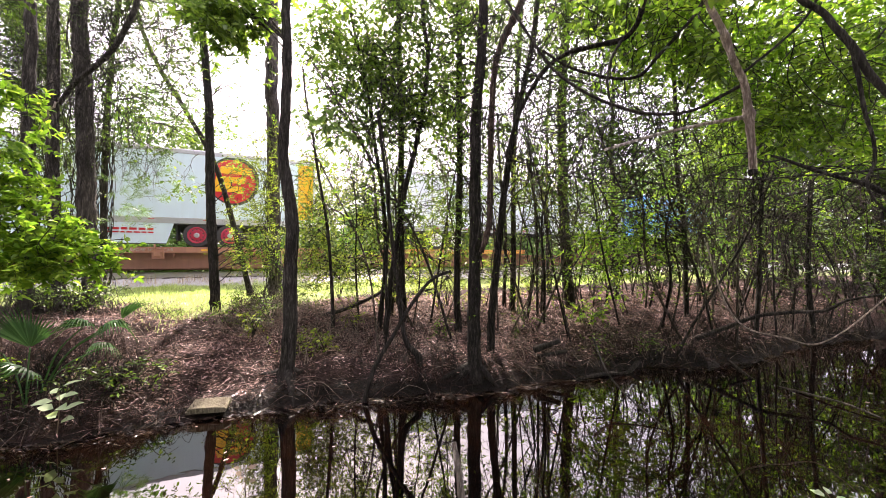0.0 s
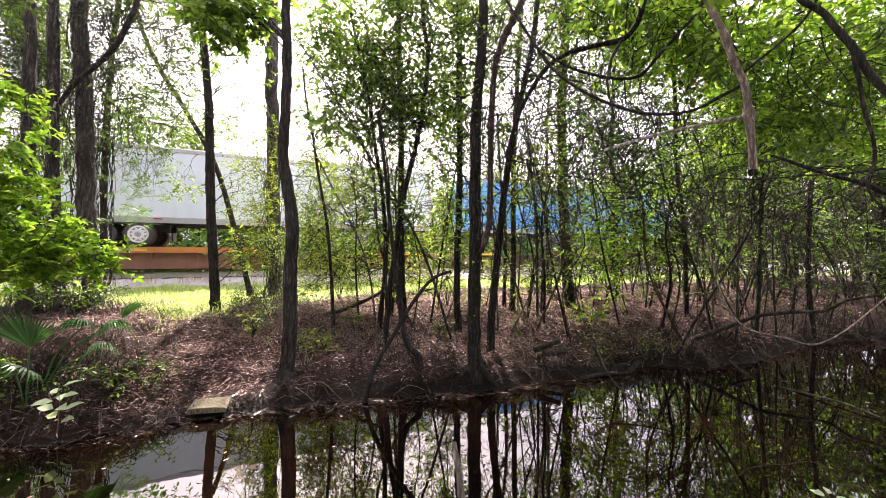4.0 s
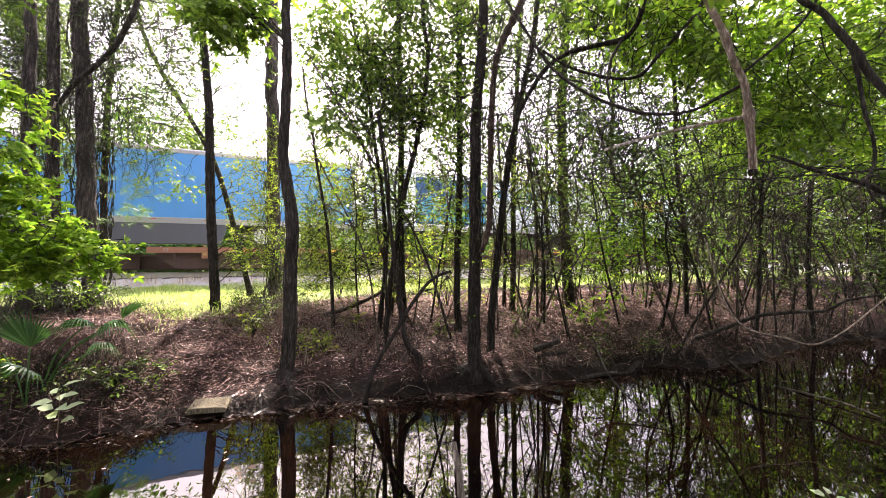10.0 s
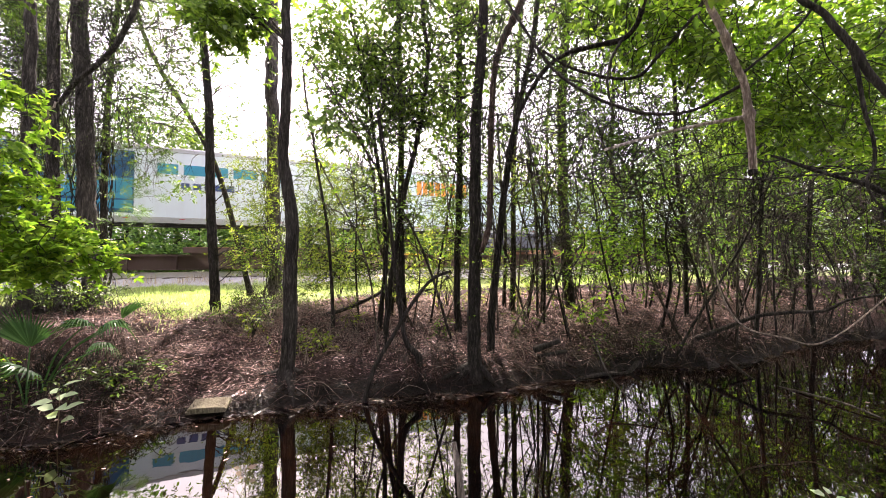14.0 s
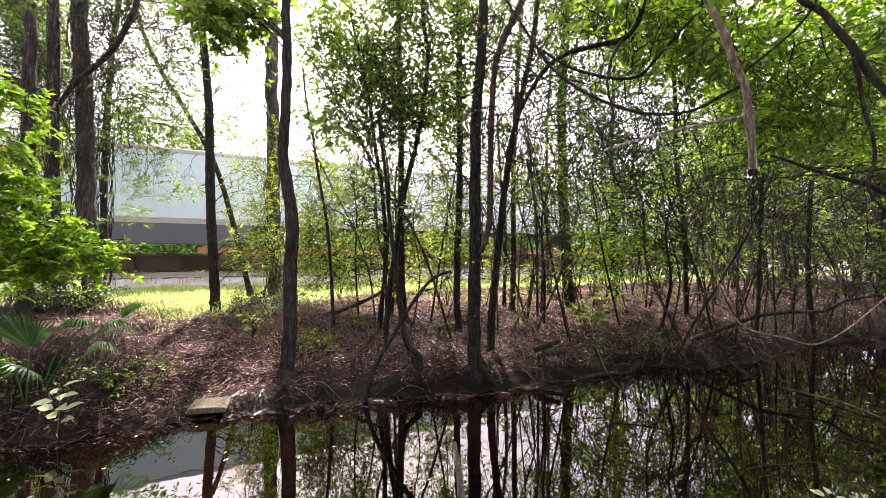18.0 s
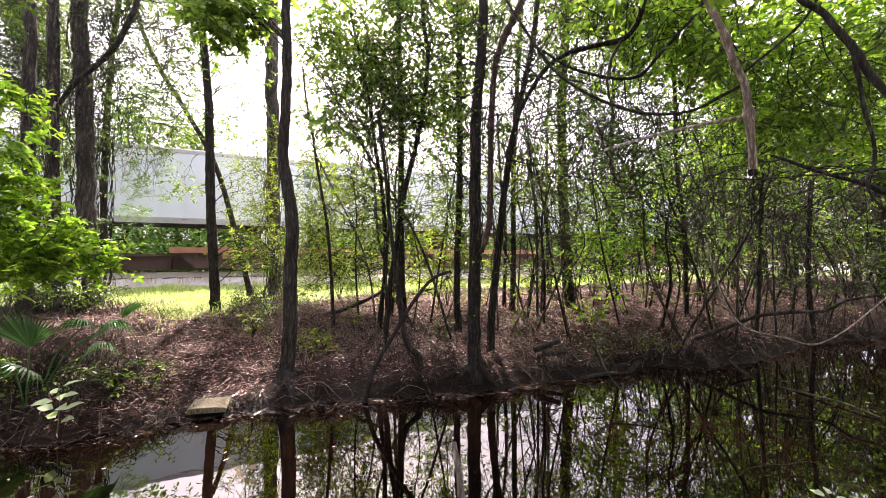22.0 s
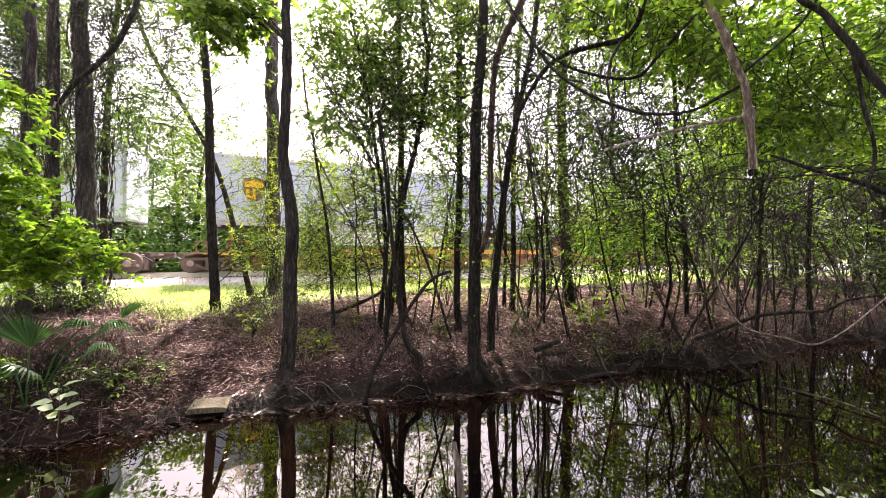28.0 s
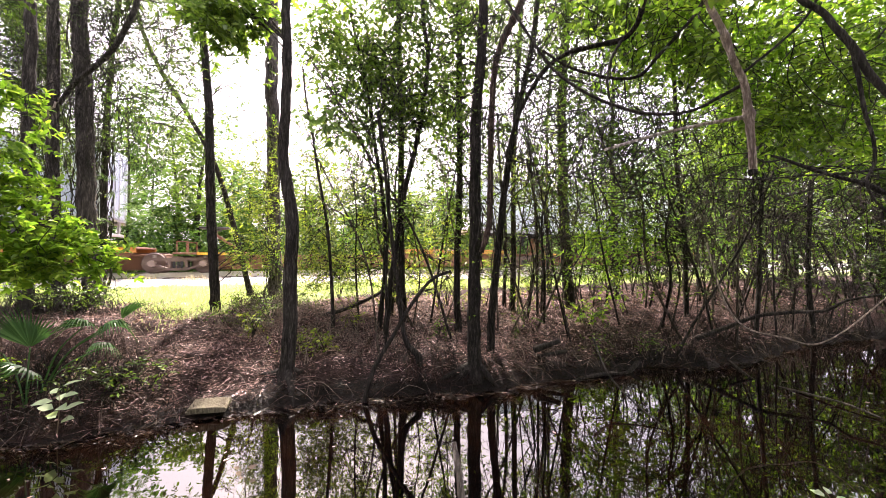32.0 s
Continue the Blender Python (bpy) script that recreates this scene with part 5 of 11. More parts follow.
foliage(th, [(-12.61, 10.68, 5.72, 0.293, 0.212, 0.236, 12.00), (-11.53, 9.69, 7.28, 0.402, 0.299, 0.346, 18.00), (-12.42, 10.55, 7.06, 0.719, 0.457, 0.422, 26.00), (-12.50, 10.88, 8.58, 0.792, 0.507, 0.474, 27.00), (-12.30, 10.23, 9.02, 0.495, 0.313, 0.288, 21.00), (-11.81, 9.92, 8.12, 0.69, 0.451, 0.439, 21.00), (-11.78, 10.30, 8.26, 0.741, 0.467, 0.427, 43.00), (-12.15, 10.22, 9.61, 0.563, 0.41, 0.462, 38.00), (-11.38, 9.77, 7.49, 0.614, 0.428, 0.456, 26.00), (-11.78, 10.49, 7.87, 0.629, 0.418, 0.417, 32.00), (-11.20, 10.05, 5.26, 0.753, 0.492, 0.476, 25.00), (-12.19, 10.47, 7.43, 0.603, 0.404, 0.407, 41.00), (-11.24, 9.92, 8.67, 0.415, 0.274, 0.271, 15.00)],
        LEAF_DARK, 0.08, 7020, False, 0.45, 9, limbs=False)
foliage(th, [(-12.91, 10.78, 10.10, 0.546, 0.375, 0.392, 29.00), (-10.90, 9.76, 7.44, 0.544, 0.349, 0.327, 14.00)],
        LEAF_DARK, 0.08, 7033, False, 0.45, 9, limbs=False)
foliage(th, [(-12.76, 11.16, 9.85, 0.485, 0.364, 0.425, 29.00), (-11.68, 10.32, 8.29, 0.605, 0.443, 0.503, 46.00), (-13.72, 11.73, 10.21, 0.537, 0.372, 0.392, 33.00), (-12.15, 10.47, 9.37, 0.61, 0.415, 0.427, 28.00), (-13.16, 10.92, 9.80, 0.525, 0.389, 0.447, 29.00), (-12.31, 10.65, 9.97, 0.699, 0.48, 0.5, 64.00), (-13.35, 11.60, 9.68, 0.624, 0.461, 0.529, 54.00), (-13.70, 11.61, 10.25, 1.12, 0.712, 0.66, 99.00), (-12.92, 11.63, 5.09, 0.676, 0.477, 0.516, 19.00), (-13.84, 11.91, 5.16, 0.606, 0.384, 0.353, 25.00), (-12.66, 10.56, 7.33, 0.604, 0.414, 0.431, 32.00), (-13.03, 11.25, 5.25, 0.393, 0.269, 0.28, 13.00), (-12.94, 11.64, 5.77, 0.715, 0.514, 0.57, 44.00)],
        LEAF_MID, 0.1, 7038, True, 0.45, 9, limbs=False)
foliage(th, [(-12.02, 10.68, 6.62, 0.875, 0.551, 0.501, 27.00), (-13.26, 11.86, 5.37, 0.746, 0.502, 0.51, 33.00)],
        LEAF_MID, 0.1, 7051, True, 0.45, 9, limbs=False)
foliage(th, [(-13.42, 9.86, 11.27, 1.05, 0.724, 0.759, 23.00), (-10.08, 7.74, 8.46, 1.03, 0.773, 0.906, 32.00)],
        LEAF_MID, 0.16, 7069, True, 0.45, 9, limbs=False)
th = tree("pine_tree", "tall pine trunk with rough grey-brown bark beside the verge", BARK_PINE, [(-9.53, 9.30, 1.03, 0.138), (-9.68, 9.30, 3.36, 0.13), (-9.73, 9.30, 5.22, 0.125), (-9.76, 9.30, 6.65, 0.121), (-9.79, 9.30, 9.70, 0.118)],
          [], LEAF_MID, 0.11, 1002)
foliage(th, [(-10.03, 9.80, 5.65, 0.405, 0.279, 0.293, 7.00), (-10.92, 10.23, 6.93, 0.669, 0.458, 0.476, 26.00), (-10.57, 9.65, 6.06, 0.592, 0.385, 0.37, 33.00), (-11.48, 10.47, 6.40, 0.385, 0.282, 0.321, 14.00), (-10.87, 10.22, 5.20, 0.418, 0.268, 0.251, 16.00), (-11.65, 10.92, 8.07, 0.351, 0.258, 0.293, 8.00), (-10.81, 10.01, 6.16, 0.358, 0.259, 0.288, 13.00), (-10.40, 10.07, 6.25, 0.483, 0.34, 0.367, 27.00), (-10.67, 10.34, 6.35, 0.366, 0.256, 0.274, 11.00), (-10.51, 10.09, 6.44, 0.79, 0.507, 0.478, 36.00), (-12.02, 10.93, 9.52, 0.433, 0.3, 0.318, 20.00), (-11.35, 10.35, 7.47, 0.39, 0.292, 0.34, 22.00)],
        LEAF_DARK, 0.08, 7014, False, 0.45, 9, limbs=False)
foliage(th, [(-12.76, 11.82, 9.93, 0.719, 0.537, 0.624, 35.00), (-12.62, 11.47, 8.41, 0.938, 0.594, 0.548, 60.00), (-12.40, 11.32, 9.58, 0.707, 0.482, 0.499, 49.00), (-11.54, 10.44, 8.38, 0.677, 0.507, 0.59, 77.00), (-11.67, 10.89, 8.83, 0.687, 0.468, 0.483, 33.00), (-11.93, 11.27, 8.70, 1.12, 0.732, 0.709, 87.00), (-11.83, 10.82, 8.62, 0.384, 0.28, 0.316, 13.00), (-12.14, 11.38, 9.84, 0.667, 0.487, 0.55, 58.00), (-11.03, 10.08, 7.01, 0.555, 0.352, 0.324, 15.00), (-11.35, 10.35, 6.99, 0.817, 0.55, 0.559, 49.00), (-10.80, 10.26, 4.97, 0.774, 0.516, 0.517, 48.00)],
        LEAF_MID, 0.1, 7045, True, 0.45, 9, limbs=False)
foliage(th, [(-9.45, 8.81, 10.32, 1.18, 0.823, 0.882, 44.00), (-8.88, 8.49, 10.39, 1.09, 0.736, 0.754, 20.00)],
        LEAF_MID, 0.16, 7076, True, 0.45, 9, limbs=False)
branch(th, [(-8.65, 8.30, 5.74, 0.0439), (-8.39, 8.30, 6.12, 0.0465), (-8.08, 8.30, 6.42, 0.0493), (-7.71, 8.30, 6.73, 0.0524), (-7.39, 8.30, 7.09, 0.0555), (-7.15, 8.30, 7.54, 0.0584), (-6.96, 8.30, 7.99, 0.0611), (-6.85, 8.30, 8.64, 0.0637)], BARK_GREY, 3006)
th = tree("pine_tree", "tall vine-hung pine with dark rough bark", BARK_PINE, [(-8.95, 9.54, 0.999, 0.211), (-9.06, 9.54, 3.10, 0.194), (-9.17, 9.54, 5.29, 0.184), (-9.25, 9.54, 7.51, 0.175), (-9.35, 9.54, 9.89, 0.167)],
          [(-8.28, 9.54, 8.10, 0.87, 0.696, 0.87, 24.00), (-8.02, 9.54, 9.59, 1.31, 0.87, 0.87, 39.00)], LEAF_DARK, 0.1, 1003)
foliage(th, [(-8.82, 9.67, 8.29, 0.636, 0.423, 0.421, 38.00), (-9.36, 9.74, 8.97, 0.322, 0.232, 0.259, 11.00), (-9.32, 9.87, 5.57, 0.719, 0.456, 0.421, 42.00), (-9.75, 9.91, 6.23, 0.532, 0.352, 0.347, 22.00), (-10.04, 10.14, 7.07, 0.558, 0.418, 0.487, 37.00), (-9.26, 9.93, 9.54, 0.571, 0.412, 0.46, 42.00), (-8.63, 9.66, 7.57, 0.35, 0.255, 0.287, 9.00)],
        LEAF_DARK, 0.08, 7021, False, 0.45, 9, limbs=False)
foliage(th, [(-7.67, 9.19, 5.92, 0.245, 0.181, 0.208, 2.00), (-8.88, 9.75, 6.17, 0.422, 0.275, 0.266, 8.00)],
        LEAF_MID, 0.1, 7052, True, 0.45, 9, limbs=False)
foliage(th, [(-8.20, 9.30, 5.00, 0.193, 0.143, 0.164, 2.00), (-7.50, 8.64, 4.70, 0.24, 0.168, 0.179, 2.00)],
        LEAF_MID, 0.08, 7083, False, 0.45, 9, limbs=False)
foliage(th, [(-8.38, 9.44, 7.39, 0.464, 0.316, 0.327, 6.00), (-7.82, 9.71, 9.16, 0.425, 0.272, 0.256, 8.00)],
        LEAF_SHADE, 0.105, 7114, True, 0.45, 6, limbs=False)
foliage(th, [(-7.40, 8.41, 12.37, 1.29, 0.829, 0.784, 55.00), (-7.82, 8.26, 9.76, 0.655, 0.449, 0.467, 9.00), (-7.96, 9.03, 11.05, 1.20, 0.796, 0.788, 37.00), (-7.37, 7.78, 8.55, 0.913, 0.579, 0.535, 23.00)],
        LEAF_MID, 0.16, 7145, True, 0.45, 9, limbs=False)
th = tree("bank_tree", "slender grey trunk leaning behind the pine", BARK_GREY, [(-9.67, 10.56, 1.10, 0.0851), (-9.68, 10.56, 4.31, 0.0792), (-9.66, 10.56, 5.61, 0.0755), (-9.56, 10.56, 7.73, 0.0727), (-9.32, 10.56, 9.71, 0.0706), (-9.20, 10.56, 10.70, 0.0682)],
          [(-8.88, 10.56, 10.54, 0.963, 0.706, 0.803, 24.00)], LEAF_MID, 0.1, 1004)
foliage(th, [(-9.94, 10.29, 7.42, 0.385, 0.247, 0.234, 12.00), (-10.23, 10.44, 5.28, 0.777, 0.491, 0.45, 58.00), (-9.96, 10.72, 5.67, 0.648, 0.448, 0.472, 27.00), (-9.84, 10.30, 6.19, 0.457, 0.329, 0.365, 27.00), (-9.77, 10.46, 9.76, 0.402, 0.273, 0.282, 11.00), (-11.44, 10.66, 7.83, 0.517, 0.387, 0.449, 28.00), (-11.69, 10.94, 7.77, 0.706, 0.498, 0.538, 37.00), (-9.55, 10.34, 7.85, 0.395, 0.295, 0.343, 17.00), (-11.60, 10.59, 7.32, 0.512, 0.341, 0.341, 10.00), (-9.85, 10.73, 5.73, 0.448, 0.309, 0.324, 15.00), (-11.84, 10.73, 7.41, 0.851, 0.548, 0.519, 39.00), (-11.58, 10.61, 8.16, 0.342, 0.251, 0.284, 12.00), (-10.62, 10.78, 7.06, 0.502, 0.332, 0.329, 18.00)],
        LEAF_DARK, 0.08, 7028, False, 0.45, 9, limbs=False)
foliage(th, [(-9.66, 10.16, 6.20, 0.374, 0.262, 0.281, 10.00), (-9.61, 10.43, 5.43, 0.647, 0.456, 0.493, 29.00), (-11.30, 10.79, 8.35, 0.508, 0.321, 0.294, 14.00), (-10.73, 10.42, 5.35, 0.404, 0.297, 0.338, 9.00), (-10.24, 10.34, 7.31, 0.613, 0.407, 0.406, 26.00), (-11.47, 10.95, 7.73, 0.635, 0.439, 0.462, 35.00), (-9.95, 10.94, 10.27, 0.506, 0.337, 0.337, 16.00), (-8.48, 9.99, 8.72, 0.568, 0.366, 0.348, 19.00), (-10.05, 11.31, 7.93, 0.578, 0.376, 0.363, 13.00), (-9.32, 10.74, 9.41, 0.388, 0.282, 0.317, 11.00), (-9.12, 9.93, 8.59, 0.487, 0.333, 0.345, 9.00), (-8.42, 10.28, 9.18, 0.508, 0.338, 0.337, 12.00), (-9.24, 10.20, 6.22, 0.425, 0.314, 0.361, 14.00)],
        LEAF_DARK, 0.08, 7041, False, 0.45, 9, limbs=False)
foliage(th, [(-11.49, 10.94, 7.93, 0.757, 0.517, 0.536, 59.00), (-9.87, 10.35, 7.57, 0.345, 0.248, 0.276, 7.00), (-9.71, 10.48, 9.73, 0.547, 0.396, 0.443, 35.00), (-8.73, 10.71, 9.93, 0.531, 0.36, 0.37, 19.00), (-7.69, 10.00, 9.19, 0.526, 0.348, 0.343, 26.00), (-11.26, 10.53, 5.94, 0.672, 0.492, 0.557, 31.00), (-11.90, 11.10, 5.70, 0.731, 0.534, 0.603, 42.00), (-11.80, 10.68, 6.46, 0.584, 0.416, 0.457, 18.00), (-12.31, 11.99, 8.13, 1.02, 0.643, 0.589, 65.00), (-10.42, 10.27, 4.76, 0.457, 0.307, 0.31, 12.00), (-11.76, 11.37, 5.33, 0.376, 0.27, 0.3, 10.00), (-8.91, 10.08, 6.62, 0.423, 0.267, 0.246, 6.00)],
        LEAF_MID, 0.1, 7059, True, 0.45, 9, limbs=False)
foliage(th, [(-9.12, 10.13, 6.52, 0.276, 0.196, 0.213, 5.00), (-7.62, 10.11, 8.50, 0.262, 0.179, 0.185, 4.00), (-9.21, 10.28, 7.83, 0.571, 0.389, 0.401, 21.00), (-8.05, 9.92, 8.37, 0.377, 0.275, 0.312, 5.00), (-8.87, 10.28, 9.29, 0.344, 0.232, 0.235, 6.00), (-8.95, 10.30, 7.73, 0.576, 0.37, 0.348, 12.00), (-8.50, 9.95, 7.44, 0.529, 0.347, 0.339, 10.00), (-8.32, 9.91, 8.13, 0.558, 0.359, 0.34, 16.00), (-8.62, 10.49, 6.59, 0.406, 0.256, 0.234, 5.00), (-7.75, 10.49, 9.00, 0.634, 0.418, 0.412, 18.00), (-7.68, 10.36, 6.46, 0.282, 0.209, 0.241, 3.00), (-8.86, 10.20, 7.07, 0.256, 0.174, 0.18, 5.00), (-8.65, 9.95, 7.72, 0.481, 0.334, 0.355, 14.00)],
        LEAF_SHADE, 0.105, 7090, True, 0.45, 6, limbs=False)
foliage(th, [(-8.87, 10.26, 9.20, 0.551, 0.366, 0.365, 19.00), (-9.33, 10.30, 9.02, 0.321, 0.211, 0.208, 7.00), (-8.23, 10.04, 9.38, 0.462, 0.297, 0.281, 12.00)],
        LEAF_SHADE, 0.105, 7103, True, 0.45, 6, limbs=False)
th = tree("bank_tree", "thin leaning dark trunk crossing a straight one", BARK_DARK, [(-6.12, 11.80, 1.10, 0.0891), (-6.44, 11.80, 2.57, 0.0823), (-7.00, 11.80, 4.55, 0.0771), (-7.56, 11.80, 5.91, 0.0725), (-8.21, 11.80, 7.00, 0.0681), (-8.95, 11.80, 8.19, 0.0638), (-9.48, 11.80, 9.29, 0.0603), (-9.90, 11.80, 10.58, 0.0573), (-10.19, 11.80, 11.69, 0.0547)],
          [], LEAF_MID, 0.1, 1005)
foliage(th, [(-12.60, 11.98, 10.51, 0.736, 0.51, 0.539, 72.00)],
        LEAF_MID, 0.1, 7035, True, 0.45, 9, limbs=False)
foliage(th, [(-8.33, 9.54, 6.76, 0.36, 0.29, 0.26, 11), (-7.67, 9.37, 6.18, 0.42, 0.29, 0.33, 17), (-7.70, 10.07, 6.15, 0.38, 0.29, 0.28, 12), (-6.76, 9.47, 5.59, 0.36, 0.29, 0.24, 18), (-8.09, 10.13, 5.66, 0.51, 0.29, 0.31, 11), (-7.14, 9.61, 7.10, 0.47, 0.29, 0.30, 18), (-7.01, 10.18, 6.83, 0.35, 0.29, 0.29, 16), (-8.20, 9.81, 7.58, 0.37, 0.29, 0.27, 10), (-9.12, 10.23, 8.52, 0.52, 0.29, 0.28, 12), (-7.61, 10.21, 8.51, 0.46, 0.29, 0.32, 18), (-6.62, 9.81, 7.58, 0.42, 0.29, 0.29, 14), (-7.32, 9.46, 6.51, 0.40, 0.29, 0.31, 10), (-7.93, 9.35, 5.74, 0.47, 0.29, 0.25, 15)],
        LEAF_MID, 0.11, 7801, True, 0.45, 7, limbs=False)
foliage(th, [(-7.55, 9.57, 5.12, 0.25, 0.18, 0.21, 6), (-7.16, 9.51, 4.99, 0.23, 0.18, 0.18, 7), (-6.63, 9.46, 4.25, 0.31, 0.18, 0.16, 8), (-6.70, 10.00, 4.13, 0.22, 0.18, 0.13, 6), (-7.10, 9.87, 3.95, 0.29, 0.18, 0.15, 7), (-7.45, 9.28, 4.50, 0.27, 0.18, 0.13, 9)],
        LEAF_MID, 0.10, 7802, True, 0.4, 7, limbs=False)
foliage(th, [(-6.38, 11.00, 6.34, 0.43, 0.24, 0.24, 8), (-5.57, 10.12, 6.41, 0.32, 0.24, 0.27, 7), (-5.46, 10.51, 5.92, 0.43, 0.24, 0.23, 7), (-5.97, 10.39, 7.33, 0.30, 0.24, 0.22, 4), (-5.53, 10.48, 7.04, 0.44, 0.24, 0.20, 4), (-5.02, 10.14, 7.68, 0.30, 0.24, 0.25, 5), (-5.63, 10.39, 5.56, 0.29, 0.24, 0.27, 5), (-6.09, 10.31, 5.45, 0.28, 0.24, 0.18, 4)],
        LEAF_DARK, 0.10, 7803, False, 0.5, 5, limbs=False)
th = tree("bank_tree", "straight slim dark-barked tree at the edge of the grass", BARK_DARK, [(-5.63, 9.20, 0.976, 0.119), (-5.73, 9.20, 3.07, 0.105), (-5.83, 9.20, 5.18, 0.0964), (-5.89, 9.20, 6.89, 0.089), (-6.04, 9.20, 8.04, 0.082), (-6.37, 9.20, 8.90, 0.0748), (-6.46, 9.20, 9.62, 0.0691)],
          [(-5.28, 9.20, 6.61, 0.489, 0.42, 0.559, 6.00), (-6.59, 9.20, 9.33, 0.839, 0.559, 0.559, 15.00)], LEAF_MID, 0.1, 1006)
foliage(th, [(-6.64, 9.65, 9.36, 0.473, 0.309, 0.299, 14.00), (-7.40, 10.42, 9.35, 0.481, 0.317, 0.312, 11.00)],
        LEAF_DARK, 0.08, 7042, False, 0.45, 9, limbs=False)
foliage(th, [(-4.93, 9.79, 7.31, 0.404, 0.277, 0.287, 6.00), (-4.35, 8.67, 6.13, 0.175, 0.129, 0.147, 1.00), (-6.50, 9.37, 7.95, 0.224, 0.156, 0.166, 1.00), (-4.49, 8.93, 5.92, 0.31, 0.196, 0.181, 1.00), (-5.54, 8.82, 5.82, 0.352, 0.222, 0.202, 3.00), (-5.06, 9.23, 7.64, 0.274, 0.188, 0.197, 4.00), (-6.96, 9.99, 7.53, 0.253, 0.163, 0.155, 2.00), (-5.29, 8.97, 6.99, 0.25, 0.173, 0.183, 3.00), (-5.45, 9.64, 7.92, 0.266, 0.194, 0.22, 1.00), (-4.32, 8.73, 6.99, 0.16, 0.114, 0.124, 1.00)],
        LEAF_MID, 0.08, 7073, False, 0.45, 9, limbs=False)
foliage(th, [(-5.28, 9.76, 2.73, 0.324, 0.208, 0.195, 5.00), (-4.82, 9.23, 2.21, 0.288, 0.191, 0.19, 8.00)],
        LEAF_YELLOW, 0.065, 7104, False, 0.45, 9, limbs=False)
foliage(th, [(-4.25, 8.91, 4.93, 0.183, 0.133, 0.15, 2.00), (-5.12, 9.64, 2.64, 0.352, 0.26, 0.299, 15.00), (-4.44, 9.52, 2.99, 0.338, 0.237, 0.253, 10.00), (-4.69, 8.89, 2.11, 0.257, 0.175, 0.182, 3.00), (-5.14, 9.71, 2.68, 0.378, 0.249, 0.245, 8.00), (-4.43, 9.10, 2.29, 0.343, 0.239, 0.255, 15.00), (-4.87, 9.50, 2.36, 0.385, 0.278, 0.309, 19.00), (-3.57, 9.44, 1.46, 0.394, 0.267, 0.274, 10.00)],
        LEAF_MID, 0.065, 7135, False, 0.45, 9, limbs=False)
foliage(th, [(-4.12, 9.19, 4.67, 0.414, 0.269, 0.259, 10.00), (-4.73, 9.68, 2.43, 0.246, 0.178, 0.199, 6.00), (-4.70, 9.34, 3.92, 0.179, 0.128, 0.14, 3.00), (-4.83, 9.52, 5.31, 0.372, 0.247, 0.244, 13.00), (-4.06, 9.11, 5.12, 0.171, 0.122, 0.133, 3.00), (-4.16, 8.86, 2.84, 0.227, 0.152, 0.152, 2.00), (-5.03, 8.85, 4.05, 0.207, 0.155, 0.181, 3.00), (-4.77, 9.22, 4.79, 0.236, 0.155, 0.152, 3.00), (-4.51, 9.01, 2.87, 0.359, 0.234, 0.226, 10.00), (-4.44, 9.36, 3.90, 0.374, 0.259, 0.272, 12.00), (-4.21, 9.14, 2.35, 0.476, 0.3, 0.273, 18.00), (-4.35, 9.35, 3.67, 0.377, 0.267, 0.291, 15.00), (-4.74, 9.43, 2.51, 0.285, 0.196, 0.204, 5.00)],
        LEAF_YELLOW, 0.065, 7166, False, 0.45, 9, limbs=False)
foliage(th, [(-5.11, 9.25, 3.95, 0.339, 0.24, 0.262, 12.00), (-5.34, 9.73, 2.41, 0.41, 0.265, 0.253, 6.00), (-5.09, 9.11, 4.38, 0.248, 0.18, 0.202, 8.00), (-4.42, 9.56, 3.73, 0.287, 0.209, 0.236, 9.00), (-4.65, 9.63, 2.96, 0.321, 0.238, 0.275, 10.00), (-5.41, 9.38, 3.50, 0.321, 0.205, 0.191, 8.00), (-4.41, 9.45, 3.88, 0.312, 0.221, 0.242, 6.00), (-4.22, 9.02, 2.44, 0.291, 0.199, 0.206, 10.00), (-4.87, 9.18, 2.24, 0.236, 0.177, 0.208, 3.00), (-4.42, 9.09, 4.59, 0.4, 0.26, 0.251, 8.00), (-3.49, 9.32, 3.10, 0.302, 0.226, 0.263, 1)],
        LEAF_YELLOW, 0.065, 7179, False, 0.45, 9, limbs=False)
foliage(th, [(-3.52, 9.61, 2.48, 0.233, 0.176, 0.206, 3.00)],
        LEAF_MID, 0.065, 7197, False, 0.45, 9, limbs=False)
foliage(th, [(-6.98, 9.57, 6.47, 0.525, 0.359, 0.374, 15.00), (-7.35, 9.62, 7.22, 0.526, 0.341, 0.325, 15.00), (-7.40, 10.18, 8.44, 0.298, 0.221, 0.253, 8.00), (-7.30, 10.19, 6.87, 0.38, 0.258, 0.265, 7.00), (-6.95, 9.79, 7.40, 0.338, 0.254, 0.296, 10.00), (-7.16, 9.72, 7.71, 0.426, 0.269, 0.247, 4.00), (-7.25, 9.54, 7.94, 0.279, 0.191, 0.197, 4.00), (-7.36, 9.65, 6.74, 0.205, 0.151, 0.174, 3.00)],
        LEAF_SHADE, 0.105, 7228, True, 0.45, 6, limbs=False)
foliage(th, [(-5.98, 9.85, 12.59, 1.07, 0.711, 0.706, 41.00), (-4.57, 7.30, 8.27, 0.923, 0.601, 0.58, 25.00), (-6.16, 7.46, 11.12, 0.64, 0.425, 0.422, 14.00)],
        LEAF_MID, 0.16, 7259, True, 0.45, 9, limbs=False)
